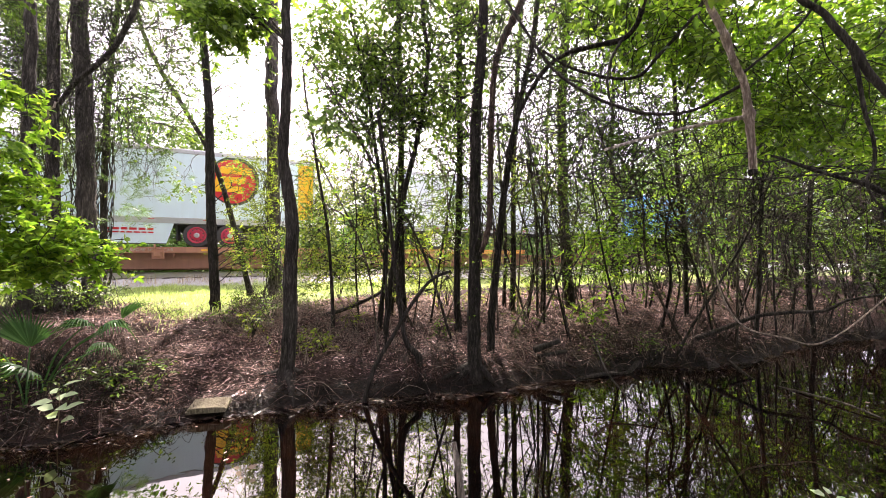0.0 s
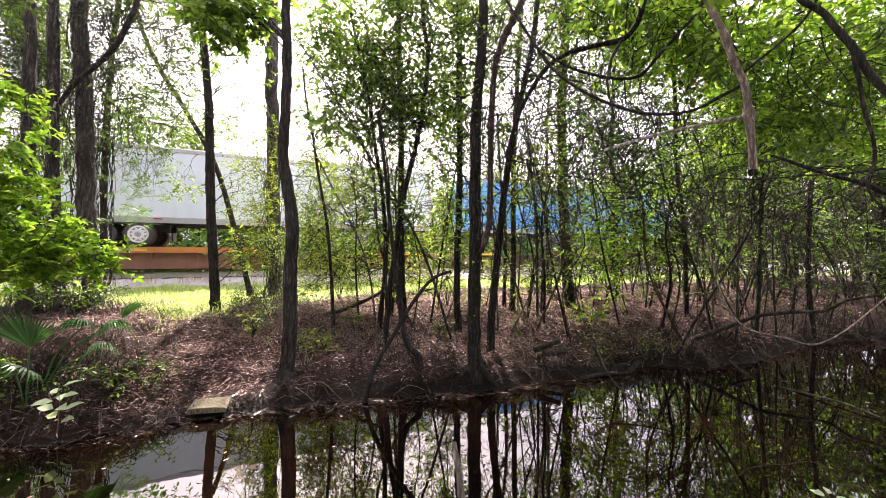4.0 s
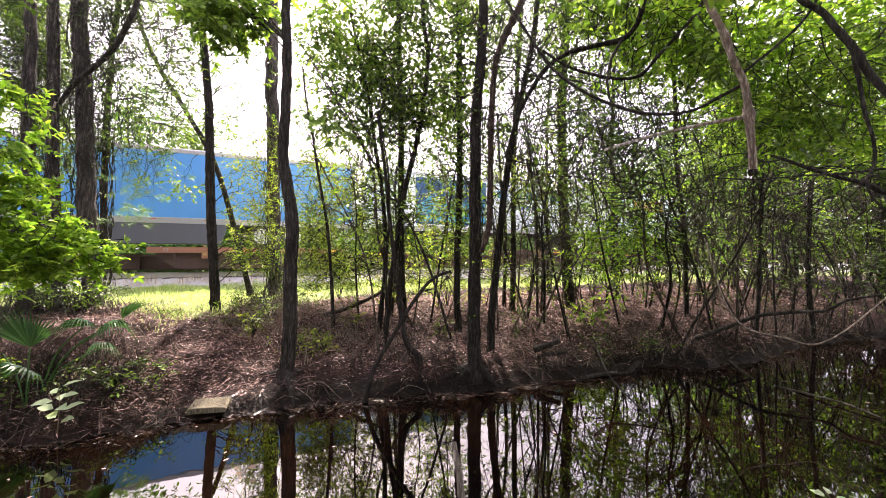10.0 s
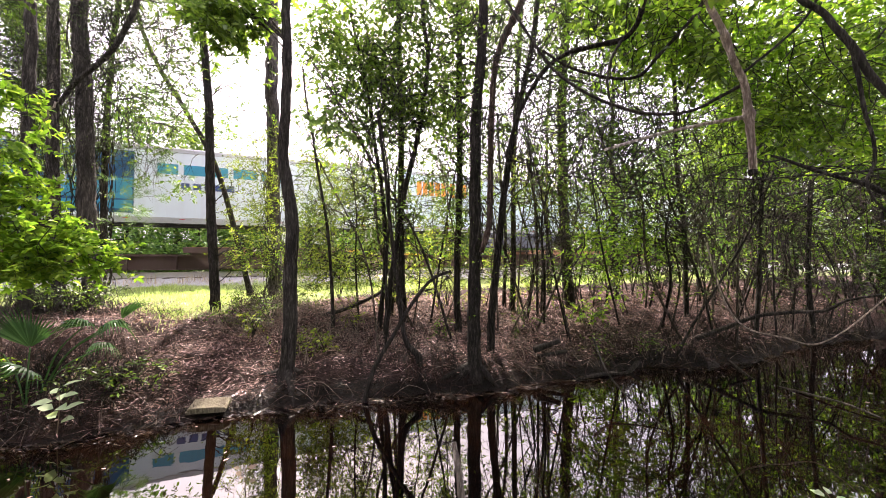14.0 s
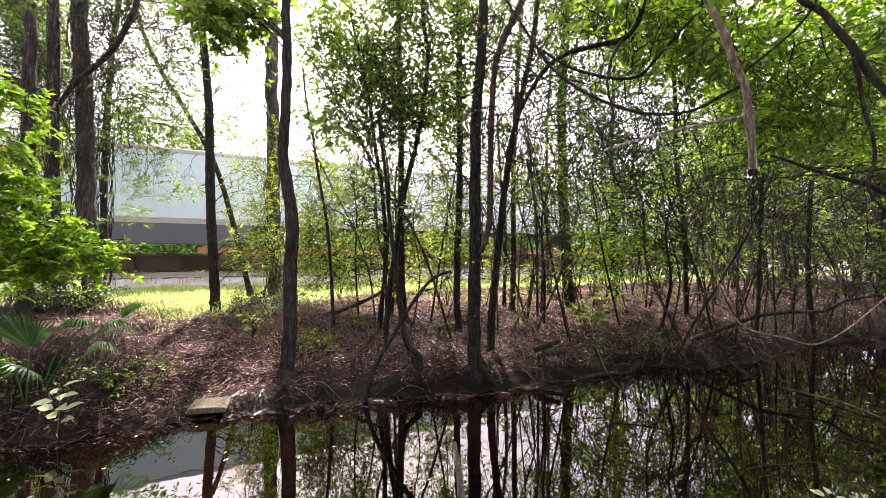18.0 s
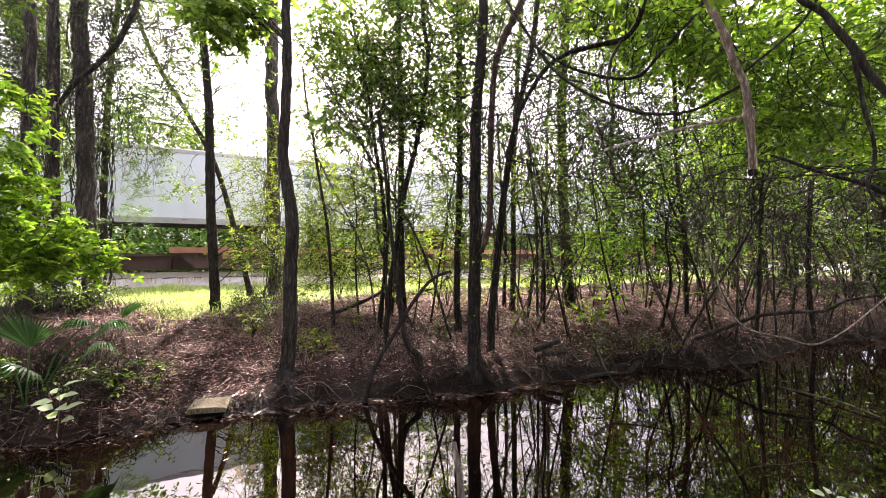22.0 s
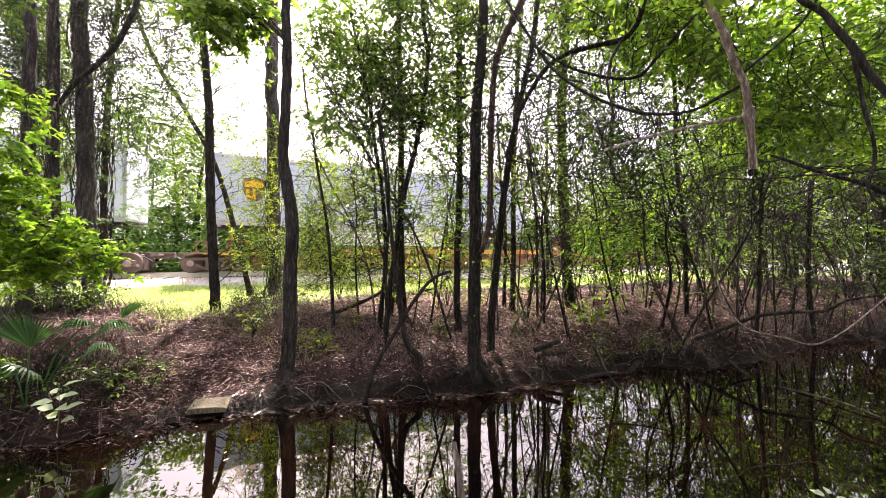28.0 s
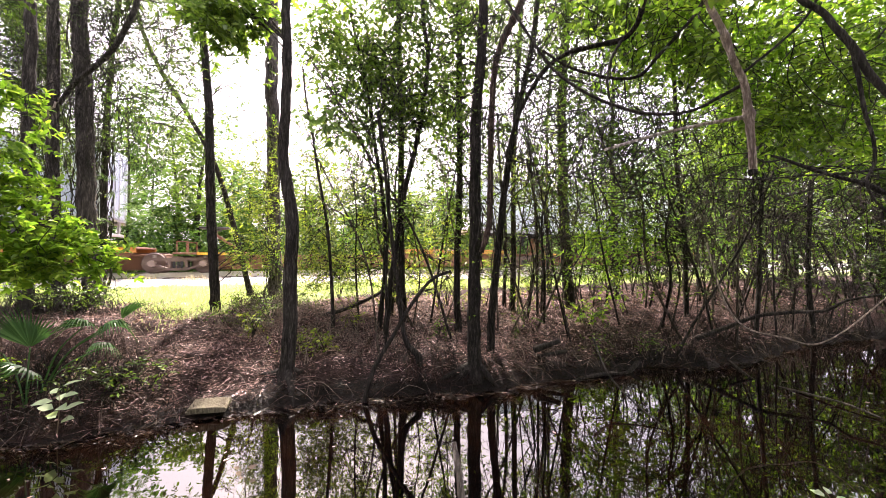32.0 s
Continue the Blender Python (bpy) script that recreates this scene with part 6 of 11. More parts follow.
th = tree("bank_tree", "creeper-covered straight tree on the bank", BARK_PINE, [(-5.16, 11.50, 1.08, 0.207), (-5.24, 11.50, 4.14, 0.195), (-5.30, 11.50, 6.79, 0.187), (-5.31, 11.50, 8.93, 0.181), (-5.33, 11.50, 11.45, 0.175)],
          [(-5.96, 11.50, 5.20, 0.699, 0.594, 0.787, 31.00), (-5.77, 11.50, 3.79, 0.612, 0.594, 0.874, 29.00), (-5.49, 11.50, 2.39, 0.699, 0.489, 0.524, 16.00)], LEAF_YELLOW, 0.08, 1007)
foliage(th, [(-4.52, 9.78, 2.89, 0.391, 0.281, 0.312, 18.00), (-2.36, 10.44, 3.35, 0.43, 0.276, 0.259, 9.00), (-3.78, 10.38, 3.01, 0.464, 0.319, 0.333, 15.00), (-3.39, 10.06, 1.92, 0.347, 0.237, 0.246, 10.00), (-3.80, 10.29, 2.24, 0.48, 0.308, 0.29, 13.00), (-3.63, 10.49, 3.54, 0.476, 0.304, 0.282, 14.00)],
        LEAF_YELLOW, 0.065, 7049, False, 0.45, 9, limbs=False)
foliage(th, [(-3.76, 9.99, 3.62, 0.369, 0.234, 0.217, 10.00), (-3.79, 10.19, 3.95, 0.291, 0.207, 0.225, 4.00), (-2.59, 10.38, 4.89, 0.302, 0.203, 0.205, 7.00), (-3.50, 9.96, 2.95, 0.413, 0.289, 0.309, 10.00)],
        LEAF_MID, 0.065, 7080, False, 0.45, 9, limbs=False)
foliage(th, [(-3.45, 10.58, 4.03, 0.337, 0.23, 0.239, 6.00), (-3.00, 10.64, 2.15, 0.475, 0.343, 0.383, 21.00), (-3.77, 9.88, 2.15, 0.196, 0.146, 0.169, 3.00), (-3.39, 10.53, 2.18, 0.541, 0.357, 0.353, 14.00), (-3.80, 10.68, 1.56, 0.415, 0.286, 0.299, 9.00), (-2.90, 10.93, 3.94, 0.436, 0.285, 0.275, 9.00), (-3.88, 10.84, 5.46, 0.287, 0.191, 0.19, 5.00), (-3.89, 10.99, 2.02, 0.328, 0.218, 0.217, 6.00), (-3.40, 10.38, 2.81, 0.224, 0.167, 0.194, 4.00)],
        LEAF_YELLOW, 0.065, 7111, False, 0.45, 9, limbs=False)
foliage(th, [(-2.43, 10.44, 4.30, 0.352, 0.242, 0.252, 14.00), (-3.96, 10.90, 2.24, 0.495, 0.355, 0.394, 18.00), (-3.44, 10.14, 2.59, 0.235, 0.17, 0.189, 4.00), (-3.88, 10.41, 2.04, 0.457, 0.307, 0.311, 8.00), (-3.28, 10.67, 3.22, 0.376, 0.268, 0.294, 7.00), (-2.55, 10.89, 1.47, 0.302, 0.198, 0.194, 10.00), (-2.36, 10.41, 3.50, 0.307, 0.197, 0.185, 4.00), (-3.49, 10.90, 1.55, 0.373, 0.26, 0.276, 8.00), (-3.92, 10.89, 2.90, 0.492, 0.351, 0.386, 29.00), (-2.61, 10.37, 1.38, 0.592, 0.377, 0.35, 15.00), (-3.81, 10.13, 2.04, 0.512, 0.333, 0.321, 26.00), (-2.79, 10.72, 1.58, 0.332, 0.23, 0.243, 6.00), (-2.41, 10.40, 2.48, 0.394, 0.256, 0.247, 13.00)],
        LEAF_MID, 0.065, 7142, False, 0.45, 9, limbs=False)
foliage(th, [(-3.74, 9.89, 3.25, 0.561, 0.358, 0.333, 22.00), (-3.49, 10.75, 5.03, 0.642, 0.41, 0.381, 19.00), (-3.23, 10.76, 2.15, 0.402, 0.301, 0.352, 15.00), (-3.36, 10.96, 3.65, 0.357, 0.259, 0.29, 13.00), (-3.84, 10.28, 1.36, 0.576, 0.371, 0.353, 32.00), (-3.46, 10.04, 1.92, 0.212, 0.153, 0.17, 2.00), (-2.55, 10.44, 4.37, 0.357, 0.236, 0.233, 10.00), (-2.90, 10.62, 5.09, 0.306, 0.206, 0.209, 8.00), (-3.54, 10.43, 3.16, 0.289, 0.185, 0.174, 5.00), (-2.59, 10.37, 1.43, 0.376, 0.272, 0.305, 15.00), (-3.02, 10.93, 4.03, 0.41, 0.267, 0.258, 15.00), (-3.64, 9.84, 3.64, 0.52, 0.333, 0.313, 19.00)],
        LEAF_MID, 0.065, 7155, False, 0.45, 9, limbs=False)
foliage(th, [(-5.22, 10.22, 3.62, 0.36, 0.21, 0.22, 11), (-5.83, 10.74, 5.01, 0.25, 0.21, 0.23, 13), (-4.92, 10.20, 3.26, 0.25, 0.21, 0.20, 15), (-5.96, 10.95, 4.86, 0.40, 0.21, 0.29, 8), (-5.06, 10.11, 3.85, 0.29, 0.21, 0.21, 9), (-6.14, 11.06, 2.43, 0.25, 0.21, 0.23, 11), (-6.08, 11.02, 2.93, 0.41, 0.21, 0.18, 14), (-4.84, 10.01, 4.51, 0.26, 0.21, 0.24, 6), (-5.29, 10.24, 3.51, 0.25, 0.21, 0.20, 14), (-5.46, 10.73, 5.57, 0.41, 0.21, 0.19, 12), (-5.33, 10.88, 4.76, 0.34, 0.21, 0.18, 15), (-5.18, 10.73, 3.76, 0.25, 0.21, 0.22, 13), (-5.63, 11.04, 4.88, 0.26, 0.21, 0.29, 10), (-5.70, 10.69, 2.10, 0.24, 0.21, 0.28, 9), (-5.71, 10.32, 3.74, 0.39, 0.21, 0.22, 9), (-5.42, 10.94, 5.86, 0.39, 0.21, 0.24, 13)],
        LEAF_YELLOW, 0.075, 7805, False, 0.4, 8, limbs=False)
foliage(th, [(-3.24, 9.98, 4.93, 0.26, 0.21, 0.27, 10), (-3.05, 9.41, 2.42, 0.39, 0.21, 0.21, 6), (-3.31, 9.34, 4.49, 0.27, 0.21, 0.19, 10), (-3.11, 10.16, 4.36, 0.29, 0.21, 0.24, 8), (-2.86, 9.34, 4.14, 0.32, 0.21, 0.20, 11), (-2.69, 10.00, 2.52, 0.29, 0.21, 0.25, 11), (-3.24, 9.83, 4.22, 0.27, 0.21, 0.26, 6), (-2.88, 9.77, 4.48, 0.35, 0.21, 0.25, 6), (-3.00, 9.84, 2.01, 0.41, 0.21, 0.18, 14), (-2.70, 9.84, 3.15, 0.40, 0.21, 0.19, 11), (-2.15, 9.47, 3.29, 0.26, 0.21, 0.19, 10), (-3.06, 9.26, 3.20, 0.35, 0.21, 0.22, 13), (-3.38, 9.89, 2.33, 0.33, 0.21, 0.21, 11), (-3.09, 9.69, 3.13, 0.25, 0.21, 0.20, 11), (-3.70, 9.95, 5.03, 0.34, 0.21, 0.24, 12), (-3.19, 9.21, 2.81, 0.41, 0.21, 0.25, 14), (-2.31, 9.62, 4.05, 0.28, 0.21, 0.27, 7), (-3.44, 9.29, 4.78, 0.36, 0.21, 0.19, 6)],
        LEAF_YELLOW, 0.075, 7806, False, 0.4, 8, limbs=False)
th = tree("bank_tree", "crooked grey-barked tree rooted at the pond edge", BARK_GREY, [(-2.58, 6.18, 0.277, 0.13), (-2.52, 6.18, 0.945, 0.116), (-2.50, 6.18, 2.07, 0.108), (-2.47, 6.18, 2.82, 0.101), (-2.54, 6.18, 3.48, 0.0935), (-2.60, 6.18, 3.95, 0.0869), (-2.56, 6.18, 4.62, 0.0813), (-2.53, 6.18, 5.67, 0.0759), (-2.56, 6.18, 6.35, 0.0704), (-2.52, 6.18, 7.22, 0.0654)],
          [(-3.37, 6.18, 6.44, 0.423, 0.263, 0.235, 6.00), (-2.99, 6.18, 6.39, 0.376, 0.225, 0.188, 3.00), (-2.43, 6.18, 7.12, 0.845, 0.488, 0.376, 13.00)], LEAF_BRIGHT, 0.15, 1008, roots=4)
foliage(th, [(-3.34, 5.60, 6.18, 0.285, 0.213, 0.247, 11.00), (-3.49, 6.24, 6.31, 0.462, 0.316, 0.327, 23.00), (-4.11, 6.28, 6.76, 0.237, 0.175, 0.199, 7.00), (-3.29, 6.30, 6.79, 0.55, 0.348, 0.321, 19.00), (-3.63, 5.81, 6.01, 0.439, 0.287, 0.279, 20.00), (-3.47, 5.41, 5.85, 0.384, 0.25, 0.24, 6.00), (-3.71, 5.81, 6.05, 0.299, 0.219, 0.247, 7.00), (-3.53, 6.25, 6.50, 0.237, 0.159, 0.159, 6.00), (-3.43, 5.91, 6.34, 0.312, 0.199, 0.185, 6.00), (-3.33, 6.36, 6.41, 0.291, 0.205, 0.222, 7.00)],
        LEAF_MID, 0.13, 7056, True, 0.45, 9, limbs=False, lobes=True)
foliage(th, [(-3.80, 7.47, 9.55, 0.882, 0.655, 0.756, 28.00)],
        LEAF_MID, 0.16, 7087, True, 0.45, 9, limbs=False)
th = tree("bank_tree", "thin wavy sapling with leafy crown", BARK_DARK, [(-2.28, 7.70, 0.809, 0.0404), (-2.33, 7.70, 2.01, 0.0339), (-2.41, 7.70, 2.94, 0.0299), (-2.57, 7.70, 3.89, 0.0263), (-2.72, 7.70, 4.83, 0.0231), (-2.87, 7.70, 5.67, 0.0202), (-2.93, 7.70, 6.26, 0.0175)],
          [(-2.40, 7.70, 4.24, 0.527, 0.351, 0.351, 9.00), (-2.17, 7.70, 4.83, 0.468, 0.328, 0.351, 6.00)], LEAF_YELLOW, 0.09, 1009)
foliage(th, [(-3.24, 9.88, 4.47, 0.308, 0.223, 0.25, 8.00), (-3.10, 9.75, 4.77, 0.545, 0.344, 0.315, 15.00), (-3.11, 8.50, 2.02, 0.181, 0.133, 0.152, 2.00), (-3.19, 9.31, 3.79, 0.228, 0.151, 0.15, 2.00), (-2.56, 8.57, 2.01, 0.38, 0.27, 0.295, 15.00), (-2.95, 8.80, 2.00, 0.351, 0.229, 0.22, 4.00), (-3.11, 9.45, 3.59, 0.291, 0.198, 0.204, 6.00), (-3.41, 9.45, 3.02, 0.507, 0.324, 0.303, 9.00), (-2.58, 9.57, 3.61, 0.41, 0.283, 0.297, 10.00), (-3.30, 8.84, 2.47, 0.256, 0.162, 0.148, 1), (-2.75, 8.84, 4.00, 0.39, 0.282, 0.316, 11.00)],
        LEAF_YELLOW, 0.065, 7063, False, 0.45, 9, limbs=False)
foliage(th, [(-3.27, 9.36, 2.71, 0.342, 0.226, 0.222, 11.00), (-2.74, 9.56, 2.31, 0.314, 0.204, 0.195, 4.00), (-2.49, 8.64, 2.17, 0.231, 0.165, 0.182, 2.00), (-3.00, 8.92, 3.19, 0.423, 0.271, 0.255, 6.00), (-3.53, 9.69, 2.90, 0.285, 0.199, 0.213, 3.00), (-3.13, 10.11, 3.65, 0.457, 0.326, 0.359, 12.00), (-2.63, 8.96, 2.37, 0.315, 0.237, 0.277, 10.00), (-2.57, 9.92, 4.45, 0.267, 0.181, 0.184, 3.00), (-2.50, 8.94, 3.68, 0.38, 0.275, 0.307, 11.00), (-3.17, 8.79, 3.00, 0.277, 0.186, 0.188, 5.00), (-3.08, 8.50, 4.13, 0.468, 0.296, 0.271, 9.00), (-3.36, 8.77, 4.22, 0.313, 0.198, 0.181, 7.00), (-2.87, 8.95, 2.70, 0.346, 0.23, 0.23, 7.00)],
        LEAF_MID, 0.065, 7094, False, 0.45, 9, limbs=False)
foliage(th, [(-3.18, 9.26, 4.29, 0.473, 0.316, 0.316, 11.00), (-2.39, 9.64, 2.09, 0.333, 0.21, 0.192, 6.00), (-2.93, 8.52, 2.97, 0.197, 0.138, 0.147, 3.00)],
        LEAF_MID, 0.065, 7107, False, 0.45, 9, limbs=False)
foliage(th, [(-3.39, 9.57, 3.30, 0.464, 0.297, 0.28, 11.00), (-2.88, 8.70, 2.24, 0.437, 0.295, 0.3, 19.00), (-3.22, 8.64, 5.04, 0.229, 0.149, 0.143, 4.00), (-2.95, 9.90, 1.94, 0.513, 0.332, 0.318, 24.00), (-2.96, 9.01, 1.72, 0.404, 0.274, 0.28, 18.00), (-2.81, 8.87, 5.13, 0.296, 0.188, 0.175, 6.00), (-2.87, 9.25, 2.20, 0.286, 0.183, 0.172, 6.00), (-2.86, 9.76, 3.44, 0.282, 0.205, 0.231, 4.00), (-2.68, 10.12, 1.89, 0.395, 0.274, 0.29, 13.00), (-2.29, 8.52, 1.94, 0.301, 0.209, 0.221, 8.00), (-2.38, 8.94, 2.29, 0.337, 0.238, 0.258, 14.00), (-2.77, 9.79, 2.80, 0.488, 0.311, 0.29, 8.00), (-3.30, 9.89, 2.58, 0.372, 0.261, 0.28, 7.00)],
        LEAF_YELLOW, 0.065, 7125, False, 0.45, 9, limbs=False)
foliage(th, [(-2.51, 9.56, 1.97, 0.516, 0.332, 0.314, 24.00), (-3.30, 9.51, 2.93, 0.427, 0.304, 0.334, 10.00), (-3.10, 9.83, 3.41, 0.357, 0.239, 0.24, 8.00), (-2.86, 9.02, 2.18, 0.315, 0.22, 0.234, 10.00), (-2.37, 9.13, 2.47, 0.248, 0.168, 0.173, 6.00), (-2.80, 8.92, 5.33, 0.231, 0.154, 0.153, 2.00), (-2.80, 9.58, 1.83, 0.35, 0.262, 0.305, 6.00)],
        LEAF_YELLOW, 0.065, 7138, False, 0.45, 9, limbs=False)
foliage(th, [(-3.35, 9.04, 1.46, 0.273, 0.181, 0.179, 7.00), (-3.05, 9.90, 1.69, 0.183, 0.137, 0.16, 2.00), (-2.38, 9.08, 2.08, 0.415, 0.295, 0.322, 14.00), (-3.39, 8.96, 2.16, 0.277, 0.18, 0.174, 5.00), (-2.57, 9.98, 2.78, 0.335, 0.239, 0.262, 12.00), (-2.81, 9.69, 2.30, 0.404, 0.273, 0.279, 13.00), (-3.13, 9.64, 3.32, 0.485, 0.319, 0.313, 16.00), (-2.40, 8.86, 4.92, 0.249, 0.168, 0.172, 4.00), (-3.16, 9.75, 3.10, 0.39, 0.268, 0.28, 8.00), (-3.30, 9.58, 2.31, 0.432, 0.292, 0.297, 21.00), (-3.46, 9.68, 3.74, 0.329, 0.235, 0.259, 13.00), (-2.89, 9.31, 1.91, 0.34, 0.249, 0.284, 8.00), (-3.27, 9.05, 2.64, 0.278, 0.194, 0.205, 7.00)],
        LEAF_MID, 0.065, 7156, False, 0.45, 9, limbs=False)
foliage(th, [(-3.29, 9.82, 3.86, 0.288, 0.215, 0.248, 5.00), (-2.62, 9.55, 2.15, 0.338, 0.219, 0.208, 7.00)],
        LEAF_MID, 0.065, 7169, False, 0.45, 9, limbs=False)
foliage(th, [(-2.00, 7.06, 5.08, 0.254, 0.177, 0.189, 9.00), (-2.20, 7.25, 6.22, 0.341, 0.218, 0.205, 10.00), (-2.11, 7.59, 6.05, 0.372, 0.258, 0.274, 13.00), (-2.83, 7.72, 6.46, 0.466, 0.304, 0.294, 17.00), (-2.72, 7.64, 6.17, 0.391, 0.265, 0.273, 23.00), (-2.22, 7.08, 5.65, 0.249, 0.183, 0.209, 5.00), (-3.02, 8.37, 5.41, 0.421, 0.279, 0.276, 21.00), (-2.46, 7.26, 5.03, 0.31, 0.208, 0.21, 8.00), (-2.27, 7.41, 4.89, 0.354, 0.259, 0.293, 18.00), (-2.54, 7.50, 6.97, 0.43, 0.279, 0.267, 12.00), (-2.31, 7.51, 6.67, 0.449, 0.306, 0.317, 22.00), (-2.40, 8.17, 5.56, 0.267, 0.185, 0.195, 8.00), (-2.18, 7.02, 6.41, 0.518, 0.334, 0.318, 39.00)],
        LEAF_MID, 0.13, 7187, True, 0.45, 4, limbs=False)
foliage(th, [(-2.17, 6.78, 4.68, 0.19, 0.15, 0.11, 4), (-1.79, 6.35, 4.47, 0.29, 0.15, 0.12, 4), (-1.70, 6.87, 4.52, 0.22, 0.15, 0.18, 4), (-2.17, 6.34, 4.39, 0.22, 0.15, 0.11, 3)],
        LEAF_PALE_GREEN, 0.19, 7804, True, 0.4, 5, limbs=False)
foliage(th, [(-3.25, 9.74, 2.70, 0.39, 0.22, 0.30, 16), (-3.74, 10.43, 5.08, 0.42, 0.22, 0.20, 8), (-2.84, 10.24, 3.90, 0.48, 0.22, 0.32, 8), (-3.44, 10.10, 3.96, 0.41, 0.22, 0.23, 16), (-3.09, 10.55, 2.66, 0.46, 0.22, 0.26, 8), (-2.57, 9.75, 4.28, 0.35, 0.22, 0.25, 13), (-2.56, 9.34, 3.89, 0.47, 0.22, 0.22, 10), (-3.41, 9.25, 3.50, 0.39, 0.22, 0.28, 8), (-2.43, 10.56, 5.25, 0.30, 0.22, 0.24, 6), (-3.75, 10.35, 3.66, 0.37, 0.22, 0.20, 8), (-2.38, 10.00, 4.14, 0.44, 0.22, 0.27, 11), (-2.71, 9.81, 5.21, 0.44, 0.22, 0.32, 13), (-3.76, 10.05, 3.57, 0.39, 0.22, 0.25, 14), (-3.35, 9.60, 4.26, 0.40, 0.22, 0.19, 14), (-3.67, 10.36, 5.31, 0.34, 0.22, 0.24, 8), (-3.22, 9.76, 2.96, 0.26, 0.22, 0.22, 10), (-3.16, 10.22, 3.21, 0.37, 0.22, 0.20, 14), (-3.03, 10.05, 3.77, 0.40, 0.22, 0.27, 6), (-3.09, 10.39, 4.40, 0.44, 0.22, 0.31, 13), (-2.74, 10.06, 3.95, 0.39, 0.22, 0.21, 9)],
        LEAF_YELLOW, 0.08, 7813, False, 0.4, 8, limbs=False)
th = tree("bank_tree", "thin dark sapling with a broad leafy crown", BARK_DARK, [(-1.34, 7.92, 0.742, 0.057), (-1.25, 7.92, 1.76, 0.0498), (-1.22, 7.92, 2.60, 0.0452), (-1.31, 7.92, 3.81, 0.0413), (-1.44, 7.92, 4.66, 0.0376), (-1.57, 7.92, 5.64, 0.0343), (-1.75, 7.92, 6.50, 0.0311), (-2.00, 7.92, 7.61, 0.028)],
          [(-2.24, 7.92, 7.36, 0.662, 0.482, 0.542, 27.00), (-1.63, 7.92, 6.50, 0.722, 0.578, 0.722, 39.00), (-2.12, 7.92, 6.01, 0.542, 0.433, 0.542, 17.00), (-1.15, 7.92, 7.11, 0.662, 0.506, 0.602, 30.00), (-1.75, 7.92, 5.15, 0.542, 0.409, 0.482, 14.00), (-2.48, 7.92, 6.74, 0.421, 0.313, 0.361, 6.00)], LEAF_MID, 0.11, 1010)
foliage(th, [(-1.66, 9.29, 2.24, 0.395, 0.29, 0.33, 14.00), (-1.49, 9.21, 1.95, 0.338, 0.253, 0.294, 14.00)],
        LEAF_YELLOW, 0.065, 7070, False, 0.45, 9, limbs=False)
foliage(th, [(-2.25, 9.32, 2.26, 0.384, 0.264, 0.277, 15.00), (-2.06, 9.86, 2.14, 0.368, 0.26, 0.283, 12.00), (-1.73, 9.91, 4.89, 0.264, 0.182, 0.192, 7.00)],
        LEAF_MID, 0.065, 7101, False, 0.45, 9, limbs=False)
foliage(th, [(-2.23, 10.34, 2.81, 0.252, 0.19, 0.223, 8.00), (-2.19, 9.19, 1.98, 0.254, 0.191, 0.223, 9.00), (-2.11, 10.54, 4.19, 0.462, 0.304, 0.299, 20.00), (-2.25, 8.82, 4.96, 0.414, 0.271, 0.264, 8.00), (-2.15, 8.81, 5.30, 0.324, 0.207, 0.195, 9.00), (-2.38, 10.10, 2.04, 0.206, 0.148, 0.163, 3.00)],
        LEAF_YELLOW, 0.065, 7132, False, 0.45, 9, limbs=False)
foliage(th, [(-2.01, 9.73, 2.18, 0.526, 0.347, 0.341, 16.00), (-2.03, 9.38, 2.05, 0.232, 0.172, 0.198, 3.00), (-1.89, 9.27, 1.95, 0.252, 0.176, 0.187, 6.00), (-2.06, 9.73, 1.63, 0.338, 0.223, 0.22, 12.00), (-1.91, 9.19, 5.28, 0.353, 0.242, 0.253, 6.00), (-1.96, 10.29, 2.36, 0.367, 0.266, 0.299, 14.00), (-2.34, 9.96, 1.85, 0.451, 0.297, 0.293, 17.00), (-1.90, 10.20, 2.57, 0.305, 0.22, 0.244, 4.00), (-2.32, 9.78, 2.06, 0.276, 0.204, 0.234, 7.00)],
        LEAF_MID, 0.065, 7163, False, 0.45, 9, limbs=False)
foliage(th, [(-1.69, 7.50, 5.63, 0.412, 0.264, 0.247, 22.00), (-1.42, 7.33, 5.36, 0.329, 0.211, 0.197, 7.00), (-1.32, 7.28, 7.44, 0.509, 0.326, 0.306, 23.00), (-1.33, 7.95, 6.90, 0.358, 0.239, 0.239, 14.00), (-1.37, 7.56, 6.42, 0.45, 0.295, 0.288, 16.00), (-1.65, 8.20, 7.22, 0.472, 0.333, 0.361, 22.00), (-1.54, 8.17, 5.27, 0.327, 0.233, 0.255, 16.00), (-2.45, 8.47, 6.97, 0.579, 0.379, 0.37, 39.00), (-1.37, 7.29, 4.93, 0.524, 0.342, 0.331, 17.00), (-2.10, 7.73, 7.32, 0.485, 0.334, 0.349, 14.00), (-2.17, 8.29, 7.90, 0.489, 0.319, 0.308, 12.00), (-2.71, 8.22, 8.17, 0.415, 0.282, 0.289, 22.00), (-3.01, 8.57, 8.20, 0.313, 0.197, 0.179, 8.00)],
        LEAF_MID, 0.13, 7194, True, 0.45, 4, limbs=False)
